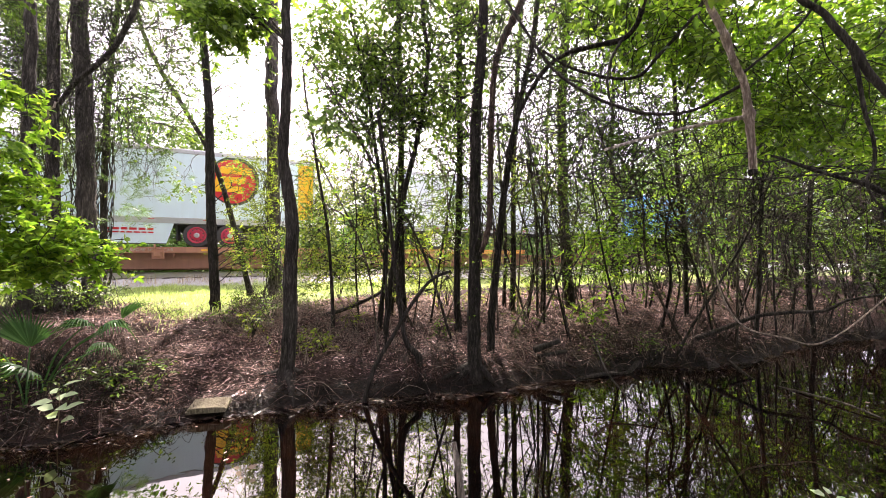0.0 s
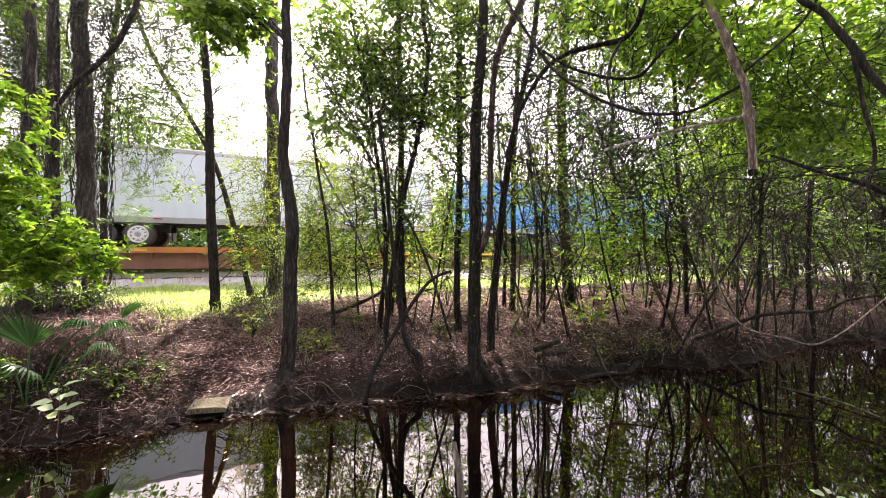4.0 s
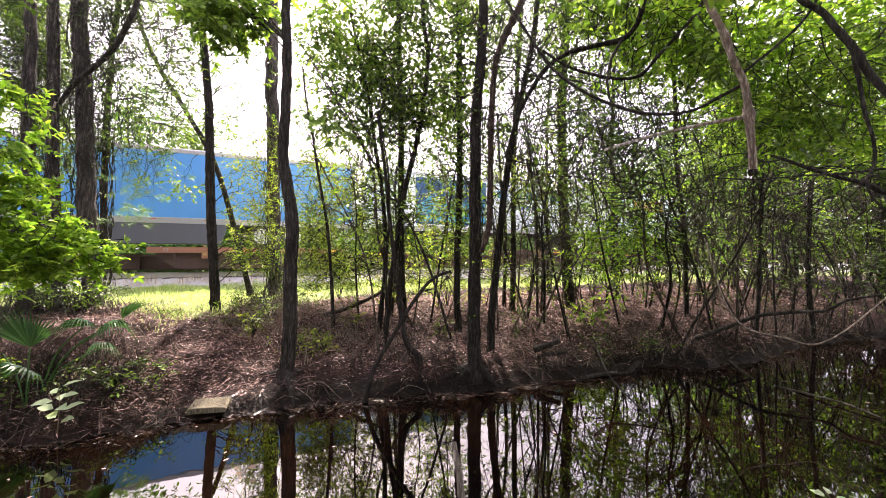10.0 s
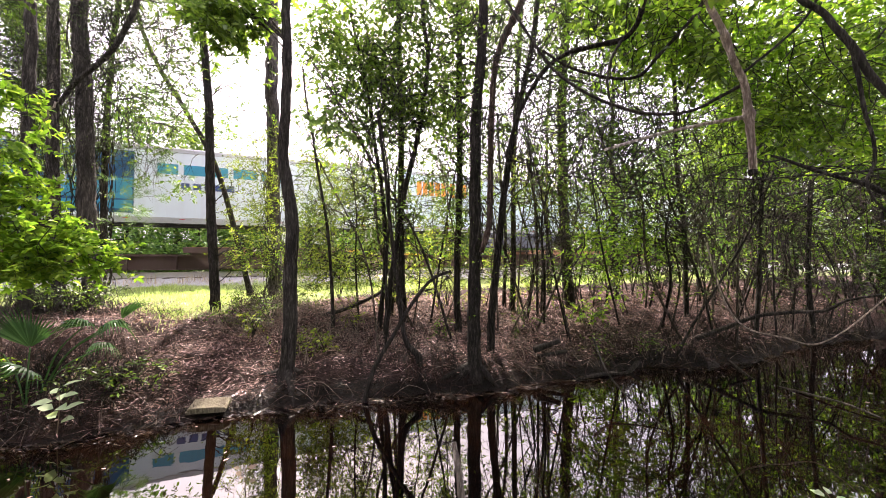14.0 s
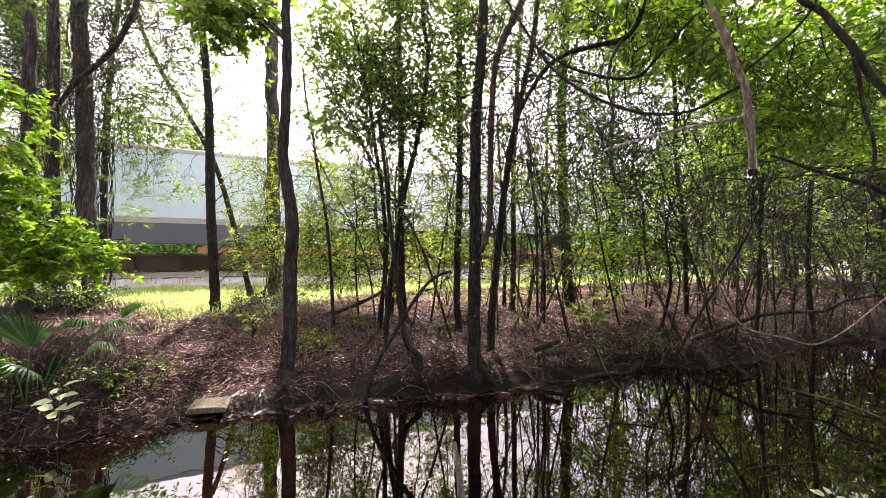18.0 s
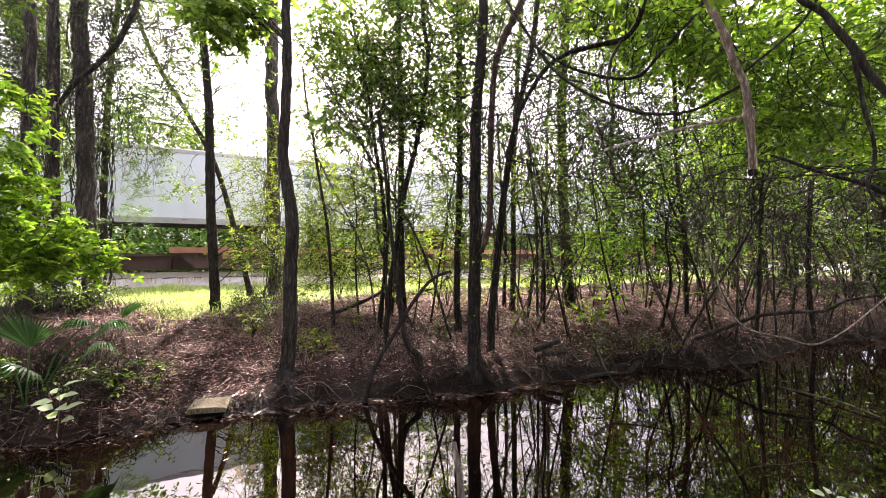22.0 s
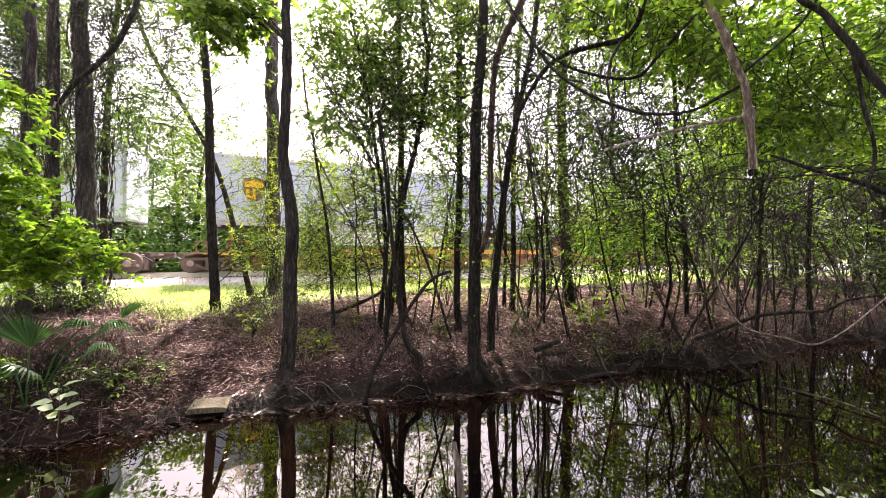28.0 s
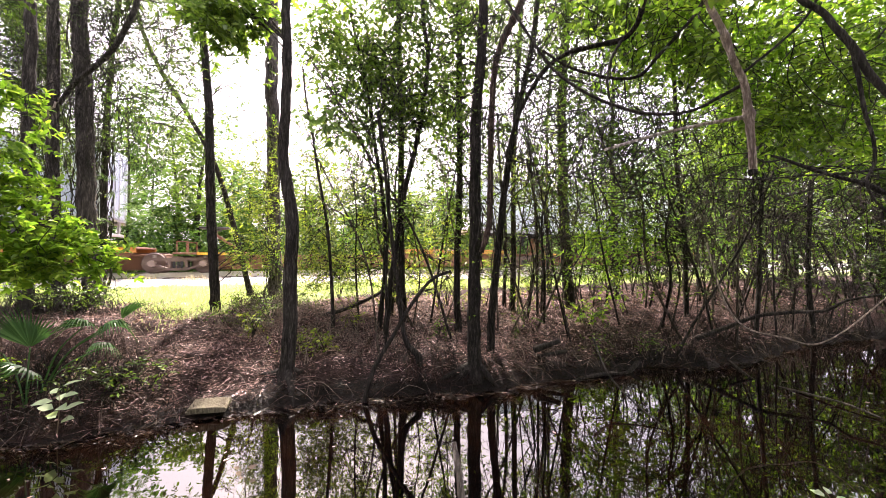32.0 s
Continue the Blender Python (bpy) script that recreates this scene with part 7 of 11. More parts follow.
foliage(th, [(-1.77, 8.35, 6.58, 0.368, 0.245, 0.246, 13.00), (-1.77, 7.32, 7.22, 0.218, 0.147, 0.15, 7.00), (-1.55, 7.49, 4.90, 0.299, 0.224, 0.261, 19.00), (-1.75, 8.20, 6.88, 0.56, 0.373, 0.374, 34.00), (-1.38, 7.11, 6.58, 0.251, 0.172, 0.178, 9.00), (-2.11, 7.88, 5.73, 0.464, 0.293, 0.269, 13.00), (-1.83, 7.00, 5.96, 0.258, 0.163, 0.149, 9.00), (-1.79, 7.34, 7.09, 0.227, 0.167, 0.19, 9.00), (-2.17, 8.19, 6.74, 0.261, 0.193, 0.22, 13.00), (-1.41, 8.16, 6.17, 0.278, 0.189, 0.195, 13.00), (-1.66, 8.38, 5.79, 0.435, 0.287, 0.283, 21.00), (-1.82, 7.88, 6.07, 0.393, 0.275, 0.294, 17.00), (-2.02, 7.89, 5.63, 0.376, 0.243, 0.233, 9.00)],
        LEAF_MID, 0.13, 7207, True, 0.45, 4, limbs=False)
foliage(th, [(-1.88, 8.29, 6.82, 0.278, 0.202, 0.228, 11.00), (-1.61, 7.40, 5.65, 0.366, 0.248, 0.254, 10.00), (-1.54, 7.61, 6.54, 0.563, 0.356, 0.327, 37.00), (-1.14, 7.21, 5.92, 0.47, 0.306, 0.295, 27.00), (-1.03, 7.95, 4.99, 0.443, 0.306, 0.322, 29.00), (-2.94, 8.40, 7.63, 0.572, 0.367, 0.346, 17.00), (-1.70, 8.41, 6.20, 0.444, 0.32, 0.355, 16.00), (-2.04, 8.04, 5.94, 0.259, 0.178, 0.188, 5.00), (-2.29, 8.05, 7.92, 0.367, 0.259, 0.281, 20.00)],
        LEAF_MID, 0.13, 7220, True, 0.45, 4, limbs=False)
foliage(th, [(-1.70, 8.73, 5.10, 0.323, 0.213, 0.21, 4.00), (-1.46, 7.87, 4.06, 0.38, 0.248, 0.239, 5.00), (-1.17, 7.84, 3.45, 0.381, 0.248, 0.24, 4.00), (-0.749, 7.86, 2.81, 0.291, 0.197, 0.203, 7.00)],
        LEAF_MID, 0.095, 7225, False, 0.45, 7, limbs=False)
foliage(th, [(-1.71, 9.24, 1.52, 0.193, 0.142, 0.161, 2.00), (-1.76, 9.39, 2.28, 0.403, 0.268, 0.266, 14.00)],
        LEAF_YELLOW, 0.075, 7256, False, 0.45, 9, limbs=False)
th = tree("bank_tree", "slanting bare stem rising out of the water edge", BARK_DARK, [(-1.24, 5.94, -0.000276, 0.0424), (-1.07, 5.94, 0.551, 0.0357), (-0.755, 5.94, 1.09, 0.0317), (-0.441, 5.94, 1.62, 0.0281), (-0.126, 5.94, 1.97, 0.0248), (0.144, 5.94, 2.07, 0.0217)],
          [(0.144, 5.94, 2.07, 0.181, 0.126, 0.135, 1.00)], LEAF_MID, 0.07, 1011)
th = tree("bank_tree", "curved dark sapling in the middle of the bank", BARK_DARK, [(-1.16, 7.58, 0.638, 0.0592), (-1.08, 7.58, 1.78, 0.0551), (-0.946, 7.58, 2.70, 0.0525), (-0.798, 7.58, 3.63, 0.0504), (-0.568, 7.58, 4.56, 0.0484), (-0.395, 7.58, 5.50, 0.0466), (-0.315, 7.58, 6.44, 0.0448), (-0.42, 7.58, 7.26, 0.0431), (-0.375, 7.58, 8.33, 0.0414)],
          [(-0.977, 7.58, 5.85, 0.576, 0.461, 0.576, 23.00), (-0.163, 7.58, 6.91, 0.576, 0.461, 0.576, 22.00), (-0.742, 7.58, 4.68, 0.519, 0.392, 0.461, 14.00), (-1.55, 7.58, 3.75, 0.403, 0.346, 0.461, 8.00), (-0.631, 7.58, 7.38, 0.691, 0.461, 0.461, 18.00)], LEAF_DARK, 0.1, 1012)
foliage(th, [(-1.05, 7.50, 6.31, 0.353, 0.257, 0.289, 15.00), (0.21, 7.42, 5.56, 0.539, 0.354, 0.347, 34.00), (-0.685, 7.12, 6.12, 0.372, 0.243, 0.236, 13.00), (-0.343, 7.08, 5.76, 0.35, 0.224, 0.21, 7.00), (-1.08, 7.18, 5.86, 0.291, 0.212, 0.238, 8.00), (0.00445, 7.58, 7.11, 0.497, 0.315, 0.291, 29.00), (-0.779, 7.73, 6.84, 0.467, 0.329, 0.357, 24.00), (-0.922, 7.12, 6.88, 0.286, 0.19, 0.189, 10.00), (-0.862, 7.46, 7.31, 0.384, 0.257, 0.259, 9.00), (-0.101, 7.04, 5.59, 0.364, 0.235, 0.225, 12.00), (-0.569, 7.50, 5.33, 0.512, 0.347, 0.356, 39.00), (-0.344, 8.11, 8.11, 0.395, 0.295, 0.343, 21.00), (-0.252, 7.27, 5.84, 0.325, 0.232, 0.255, 18.00)],
        LEAF_MID, 0.13, 7084, True, 0.45, 4, limbs=False)
foliage(th, [(-0.262, 7.53, 6.65, 0.564, 0.358, 0.331, 28.00), (-0.635, 7.28, 5.16, 0.321, 0.223, 0.237, 15.00), (-0.945, 7.70, 5.31, 0.427, 0.315, 0.36, 24.00), (-0.264, 7.42, 5.05, 0.475, 0.313, 0.306, 26.00), (-0.656, 7.06, 5.40, 0.475, 0.33, 0.349, 35.00)],
        LEAF_MID, 0.13, 7097, True, 0.45, 4, limbs=False)
foliage(th, [(-0.79, 7.73, 4.37, 0.413, 0.269, 0.259, 6.00), (-1.13, 7.56, 3.40, 0.314, 0.201, 0.188, 5.00), (-1.06, 7.64, 3.36, 0.495, 0.316, 0.295, 10.00), (-0.233, 7.66, 4.62, 0.299, 0.226, 0.265, 4.00), (-0.793, 7.75, 4.12, 0.42, 0.285, 0.292, 15.00), (-0.592, 7.68, 3.28, 0.361, 0.259, 0.285, 5.00), (-0.973, 7.78, 2.81, 0.406, 0.256, 0.234, 9.00)],
        LEAF_MID, 0.095, 7115, False, 0.45, 7, limbs=False)
foliage(th, [(-1.02, 7.42, 11.18, 1.33, 0.849, 0.789, 42.00), (-0.612, 7.02, 9.50, 0.759, 0.552, 0.622, 11.00)],
        LEAF_MID, 0.16, 7146, True, 0.45, 9, limbs=False)
th = tree("bank_tree", "straight dark trunk among saplings", BARK_DARK, [(-0.882, 8.32, 0.789, 0.0855), (-0.91, 8.32, 1.98, 0.0757), (-0.925, 8.32, 3.25, 0.0696), (-0.916, 8.32, 4.52, 0.0644), (-0.971, 8.32, 6.58, 0.0596), (-1.02, 8.32, 8.66, 0.0553)],
          [(-1.19, 8.32, 4.27, 0.569, 0.481, 0.632, 19.00)], LEAF_YELLOW, 0.08, 1013)
foliage(th, [(-1.28, 8.66, 2.17, 0.368, 0.238, 0.226, 2), (-2.22, 9.66, 4.49, 0.563, 0.361, 0.338, 20.00), (-2.08, 8.78, 3.36, 0.393, 0.276, 0.298, 6.00), (-1.81, 10.22, 3.19, 0.355, 0.24, 0.246, 13.00), (-1.64, 9.82, 4.10, 0.283, 0.19, 0.191, 1), (-1.87, 8.76, 3.40, 0.414, 0.277, 0.278, 16.00), (-1.49, 9.91, 2.98, 0.376, 0.245, 0.236, 6.00), (-2.30, 9.21, 3.97, 0.338, 0.231, 0.24, 9.00), (-2.09, 9.62, 4.31, 0.399, 0.26, 0.251, 9.00), (-2.25, 10.34, 4.06, 0.341, 0.233, 0.242, 7.00), (-1.15, 9.30, 2.40, 0.397, 0.287, 0.32, 11.00), (-2.06, 9.33, 3.48, 0.375, 0.254, 0.261, 13.00), (-1.90, 9.16, 3.37, 0.435, 0.279, 0.264, 6.00)],
        LEAF_YELLOW, 0.065, 7091, False, 0.45, 9, limbs=False)
foliage(th, [(-1.04, 10.47, 4.16, 0.41, 0.3, 0.34, 12.00), (-1.22, 10.00, 3.84, 0.599, 0.379, 0.35, 5), (-1.12, 9.34, 3.44, 0.474, 0.32, 0.326, 3), (-2.01, 9.99, 3.29, 0.307, 0.226, 0.259, 4.00), (-1.37, 9.08, 2.57, 0.314, 0.221, 0.24, 7.00), (-2.15, 9.69, 4.29, 0.389, 0.275, 0.3, 6.00), (-1.58, 8.54, 4.43, 0.48, 0.315, 0.307, 9.00), (-1.51, 9.30, 3.10, 0.49, 0.32, 0.309, 17.00), (-2.27, 9.20, 3.20, 0.228, 0.159, 0.169, 4.00), (-2.20, 9.99, 3.92, 0.405, 0.274, 0.279, 8.00), (-1.67, 9.12, 2.84, 0.213, 0.159, 0.183, 4.00), (-1.88, 8.70, 2.27, 0.376, 0.237, 0.216, 6.00), (-2.51, 10.04, 4.21, 0.453, 0.287, 0.264, 12.00)],
        LEAF_YELLOW, 0.065, 7104, False, 0.45, 9, limbs=False)
foliage(th, [(-1.47, 9.75, 3.19, 0.34, 0.246, 0.275, 7.00)],
        LEAF_YELLOW, 0.065, 7117, False, 0.45, 9, limbs=False)
foliage(th, [(-1.15, 9.27, 3.86, 0.216, 0.149, 0.157, 2.00), (-1.94, 8.54, 2.67, 0.394, 0.273, 0.289, 16.00), (-2.03, 9.63, 3.23, 0.535, 0.339, 0.313, 14.00), (-1.51, 8.71, 3.63, 0.262, 0.172, 0.168, 4.00), (-1.80, 8.89, 4.20, 0.317, 0.237, 0.276, 6.00), (-1.21, 8.57, 3.29, 0.243, 0.16, 0.157, 2.00), (-1.95, 9.86, 4.37, 0.211, 0.156, 0.179, 2.00), (-1.68, 10.02, 3.48, 0.396, 0.261, 0.256, 10.00), (-1.08, 9.09, 3.53, 0.476, 0.316, 0.313, 20.00), (-1.00, 8.66, 2.90, 0.256, 0.179, 0.191, 1), (-1.70, 9.51, 4.45, 0.274, 0.192, 0.206, 5.00), (-1.22, 9.43, 4.53, 0.444, 0.286, 0.271, 14.00)],
        LEAF_MID, 0.065, 7122, False, 0.45, 9, limbs=False)
foliage(th, [(-1.90, 9.47, 2.44, 0.266, 0.196, 0.224, 4.00), (-2.06, 10.22, 4.05, 0.242, 0.176, 0.198, 7.00), (-2.17, 9.34, 2.92, 0.314, 0.202, 0.19, 5.00), (-2.33, 9.59, 3.83, 0.281, 0.202, 0.225, 7.00), (-2.03, 9.10, 3.11, 0.29, 0.191, 0.186, 3.00), (-2.23, 8.89, 4.67, 0.224, 0.161, 0.178, 5.00)],
        LEAF_YELLOW, 0.065, 7153, False, 0.45, 9, limbs=False)
foliage(th, [(-1.61, 8.77, 3.11, 0.18, 0.135, 0.159, 4.00)],
        LEAF_MID, 0.065, 7184, False, 0.45, 9, limbs=False)
foliage(th, [(-1.16, 8.31, 6.21, 0.442, 0.287, 0.276, 23.00), (-1.21, 8.43, 7.20, 0.627, 0.401, 0.375, 45.00), (-1.19, 8.53, 8.32, 0.415, 0.274, 0.271, 26.00), (-1.31, 8.16, 6.99, 0.367, 0.259, 0.281, 9.00), (-1.17, 8.32, 8.03, 0.293, 0.187, 0.174, 10.00), (-1.19, 8.13, 8.11, 0.295, 0.208, 0.224, 14.00), (-1.57, 8.45, 6.88, 0.645, 0.41, 0.38, 21.00), (-1.28, 8.43, 6.42, 0.59, 0.388, 0.38, 44.00), (-1.18, 8.89, 6.53, 0.446, 0.297, 0.296, 20.00), (-0.794, 8.44, 8.30, 0.554, 0.375, 0.383, 25.00), (-1.20, 8.94, 8.66, 0.639, 0.439, 0.459, 55.00), (-0.938, 8.77, 6.28, 0.442, 0.315, 0.346, 13.00), (-0.929, 8.77, 5.91, 0.365, 0.257, 0.277, 19.00)],
        LEAF_MID, 0.13, 7215, True, 0.45, 4, limbs=False)
foliage(th, [(-1.06, 8.75, 6.00, 0.488, 0.326, 0.328, 33.00), (-0.818, 8.36, 7.91, 0.377, 0.251, 0.251, 15.00), (-0.623, 8.48, 8.38, 0.557, 0.38, 0.393, 25.00), (-0.63, 8.15, 7.58, 0.506, 0.338, 0.34, 26.00), (-0.412, 8.55, 5.59, 0.78, 0.491, 0.449, 48.00), (-0.994, 8.04, 6.63, 0.466, 0.332, 0.362, 37.00)],
        LEAF_MID, 0.13, 7228, True, 0.45, 4, limbs=False)
foliage(th, [(-0.765, 7.98, 3.57, 0.308, 0.209, 0.214, 3.00), (-0.897, 8.65, 4.79, 0.244, 0.17, 0.18, 2.00), (-0.764, 8.98, 4.73, 0.314, 0.208, 0.207, 7.00), (-1.18, 9.02, 5.37, 0.474, 0.312, 0.305, 17.00), (-1.47, 9.54, 2.73, 0.325, 0.217, 0.216, 8.00), (-0.388, 8.38, 4.62, 0.286, 0.18, 0.164, 4.00), (-0.782, 8.92, 5.26, 0.246, 0.169, 0.177, 4.00), (-1.55, 9.31, 5.51, 0.381, 0.244, 0.229, 7.00), (-0.898, 8.18, 3.95, 0.366, 0.243, 0.241, 9.00), (-0.419, 8.11, 3.29, 0.262, 0.173, 0.17, 4.00), (-1.33, 8.47, 4.40, 0.285, 0.189, 0.187, 2.00)],
        LEAF_MID, 0.095, 7246, False, 0.45, 7, limbs=False)
foliage(th, [(-0.341, 8.80, 3.56, 0.298, 0.192, 0.182, 4.00), (-1.22, 9.64, 3.89, 0.372, 0.279, 0.325, 3), (-0.598, 9.74, 3.80, 0.424, 0.278, 0.271, 11.00), (-0.484, 9.46, 2.95, 0.21, 0.151, 0.168, 4.00), (-1.21, 9.82, 4.08, 0.315, 0.198, 0.18, 3.00), (-0.658, 9.87, 2.97, 0.455, 0.29, 0.27, 12.00)],
        LEAF_YELLOW, 0.07, 7277, False, 0.45, 9, limbs=False)
foliage(th, [(-0.694, 8.91, 1.48, 0.238, 0.166, 0.177, 2.00), (-1.57, 10.77, 1.23, 0.508, 0.341, 0.344, 18.00), (-1.51, 9.66, 1.84, 0.466, 0.3, 0.285, 16.00), (-0.685, 9.40, 2.17, 0.413, 0.283, 0.294, 6.00), (-1.67, 10.61, 1.45, 0.217, 0.154, 0.167, 3.00), (-1.15, 10.75, 1.52, 0.268, 0.173, 0.163, 3.00), (-1.18, 10.21, 2.26, 0.524, 0.338, 0.32, 11.00), (-1.29, 9.37, 2.37, 0.314, 0.223, 0.244, 5.00), (-1.02, 9.70, 1.94, 0.212, 0.143, 0.145, 2.00), (-0.462, 9.42, 1.54, 0.335, 0.212, 0.196, 6.00), (-1.34, 9.65, 2.74, 0.41, 0.284, 0.301, 12.00), (-0.517, 9.82, 2.67, 0.347, 0.226, 0.219, 7.00), (-0.595, 9.42, 2.42, 0.308, 0.212, 0.222, 5.00)],
        LEAF_YELLOW, 0.075, 7308, False, 0.45, 9, limbs=False)
foliage(th, [(-0.577, 9.94, 2.39, 0.461, 0.299, 0.287, 8.00), (-1.05, 8.85, 1.83, 0.274, 0.186, 0.192, 7.00), (-0.545, 9.55, 2.80, 0.19, 0.137, 0.154, 4.00), (-1.47, 9.55, 2.69, 0.367, 0.233, 0.216, 9.00), (-0.826, 10.71, 1.58, 0.488, 0.332, 0.341, 15.00), (-0.931, 8.95, 1.47, 0.329, 0.224, 0.23, 5.00), (-0.92, 10.32, 1.68, 0.523, 0.331, 0.303, 9.00)],
        LEAF_YELLOW, 0.075, 7321, False, 0.45, 9, limbs=False)
foliage(th, [(-1.33, 9.82, 11.37, 1.28, 0.806, 0.733, 38.00), (-1.21, 8.56, 9.58, 0.664, 0.497, 0.578, 25.00), (-1.39, 9.67, 11.10, 1.93, 1.23, 1.14, 83.00), (-1.94, 9.12, 11.40, 0.676, 0.49, 0.549, 9.00)],
        LEAF_MID, 0.16, 7339, True, 0.45, 9, limbs=False)
th = tree("bank_tree", "swept dark trunk with an elbow at its root", BARK_DARK, [(-0.424, 6.68, 0.404, 0.0608), (-0.626, 6.68, 0.705, 0.0503), (-0.728, 6.68, 1.04, 0.0437), (-0.821, 6.68, 1.84, 0.0381), (-0.956, 6.68, 2.86, 0.0331), (-1.06, 6.68, 3.88, 0.0284), (-1.19, 6.68, 4.91, 0.024)],
          [(-1.16, 6.68, 2.86, 0.406, 0.325, 0.406, 5.00)], LEAF_MID, 0.08, 1014, roots=2)
foliage(th, [(-1.92, 7.07, 4.97, 0.315, 0.238, 0.28, 7.00), (-1.15, 7.02, 5.68, 0.375, 0.271, 0.302, 20.00), (-1.13, 7.31, 5.25, 0.222, 0.157, 0.17, 8.00), (-1.14, 7.28, 5.01, 0.3, 0.215, 0.237, 6.00), (-1.07, 7.08, 5.31, 0.391, 0.264, 0.269, 13.00)],
        LEAF_MID, 0.13, 7098, True, 0.45, 4, limbs=False)
th = tree("bank_tree", "straight dark tree with bright leaves", BARK_DARK, [(0.333, 8.16, 0.732, 0.0793), (0.297, 8.16, 1.99, 0.0718), (0.349, 8.16, 4.23, 0.0671), (0.351, 8.16, 6.12, 0.0631), (0.328, 8.16, 8.54, 0.0595)],
          [(0.2, 8.16, 4.98, 0.496, 0.397, 0.496, 13.00), (0.0751, 8.16, 6.12, 0.496, 0.447, 0.62, 16.00), (0.573, 8.16, 3.73, 0.434, 0.347, 0.434, 8.00)], LEAF_BRIGHT, 0.11, 1015)
foliage(th, [(-0.0118, 8.23, 7.05, 0.343, 0.247, 0.275, 13.00), (0.103, 7.88, 7.85, 0.333, 0.211, 0.195, 10.00), (-0.184, 8.13, 7.80, 0.53, 0.382, 0.426, 19.00), (0.481, 7.80, 7.42, 0.391, 0.282, 0.315, 10.00), (-0.0823, 8.67, 5.68, 0.354, 0.224, 0.206, 8.00), (0.536, 8.98, 8.22, 0.337, 0.222, 0.219, 7.00), (0.754, 8.51, 7.84, 0.707, 0.451, 0.42, 43.00), (0.149, 8.15, 6.42, 0.683, 0.432, 0.397, 46.00), (-0.229, 8.84, 8.39, 0.474, 0.348, 0.397, 16.00), (0.268, 8.58, 6.00, 0.302, 0.22, 0.247, 14.00), (0.307, 8.24, 8.07, 0.472, 0.321, 0.332, 33.00), (0.366, 7.98, 7.95, 0.335, 0.213, 0.199, 14.00), (-0.0335, 8.31, 7.31, 0.224, 0.168, 0.196, 5.00)],
        LEAF_MID, 0.13, 7105, True, 0.45, 4, limbs=False)
foliage(th, [(0.556, 7.67, 6.22, 0.33, 0.214, 0.206, 10.00), (-0.0693, 7.88, 5.93, 0.55, 0.364, 0.361, 27.00), (0.205, 8.11, 6.49, 0.525, 0.355, 0.363, 37.00), (0.183, 8.20, 5.49, 0.588, 0.39, 0.386, 51.00), (0.652, 8.03, 6.11, 0.406, 0.285, 0.305, 28.00), (0.388, 8.31, 7.79, 0.415, 0.273, 0.267, 22.00), (-0.0608, 8.62, 5.63, 0.504, 0.324, 0.307, 24.00), (0.788, 8.67, 7.21, 0.673, 0.439, 0.425, 35.00)],
        LEAF_MID, 0.13, 7118, True, 0.45, 4, limbs=False)
foliage(th, [(0.746, 8.27, 4.05, 0.29, 0.203, 0.217, 4.00), (0.632, 7.87, 3.32, 0.336, 0.219, 0.211, 6.00), (0.795, 8.71, 5.13, 0.404, 0.258, 0.24, 11.00), (0.513, 8.91, 5.31, 0.459, 0.298, 0.286, 6.00), (0.46, 8.18, 3.71, 0.381, 0.243, 0.226, 5.00), (0.464, 7.72, 3.01, 0.284, 0.209, 0.238, 7.00), (0.00611, 7.96, 3.44, 0.5, 0.322, 0.304, 19.00), (0.345, 8.10, 4.70, 0.347, 0.253, 0.284, 11.00), (0.283, 7.79, 2.77, 0.381, 0.267, 0.286, 10.00), (0.263, 8.07, 3.46, 0.307, 0.198, 0.187, 5.00), (0.231, 8.33, 3.66, 0.235, 0.16, 0.165, 2.00), (0.000729, 7.83, 3.67, 0.232, 0.167, 0.186, 4.00), (0.458, 8.37, 4.86, 0.298, 0.213, 0.234, 5.00)],
        LEAF_MID, 0.095, 7136, False, 0.45, 7, limbs=False)
foliage(th, [(0.65, 8.05, 4.51, 0.418, 0.268, 0.252, 5.00), (-0.293, 8.07, 2.98, 0.262, 0.172, 0.169, 3.00), (-0.0648, 8.35, 4.76, 0.41, 0.262, 0.246, 7.00), (0.671, 8.68, 5.19, 0.213, 0.157, 0.179, 4.00), (-0.00406, 8.27, 4.38, 0.252, 0.159, 0.145, 2.00), (0.696, 7.86, 4.05, 0.345, 0.224, 0.215, 3.00), (-0.132, 8.12, 4.89, 0.205, 0.145, 0.159, 2.00), (0.073, 8.12, 3.19, 0.264, 0.177, 0.178, 5.00), (0.722, 9.19, 4.43, 0.458, 0.289, 0.263, 12.00), (0.363, 8.62, 4.52, 0.257, 0.191, 0.22, 6.00), (0.175, 7.67, 4.43, 0.418, 0.276, 0.272, 9.00), (0.185, 7.72, 2.64, 0.38, 0.251, 0.247, 7.00), (1.21, 8.69, 8.29, 0.28, 0.198, 0.214, 9.00)],
        LEAF_MID, 0.095, 7149, False, 0.45, 7, limbs=False)
foliage(th, [(1.05, 7.74, 7.31, 0.423, 0.268, 0.247, 13.00), (1.22, 8.51, 7.77, 0.343, 0.223, 0.215, 8.00), (0.783, 7.87, 6.01, 0.33, 0.221, 0.222, 8.00), (1.19, 8.81, 8.44, 0.375, 0.237, 0.219, 8.00), (1.02, 8.58, 6.64, 0.406, 0.266, 0.26, 13.00)],
        LEAF_MID, 0.095, 7162, False, 0.45, 7, limbs=False)
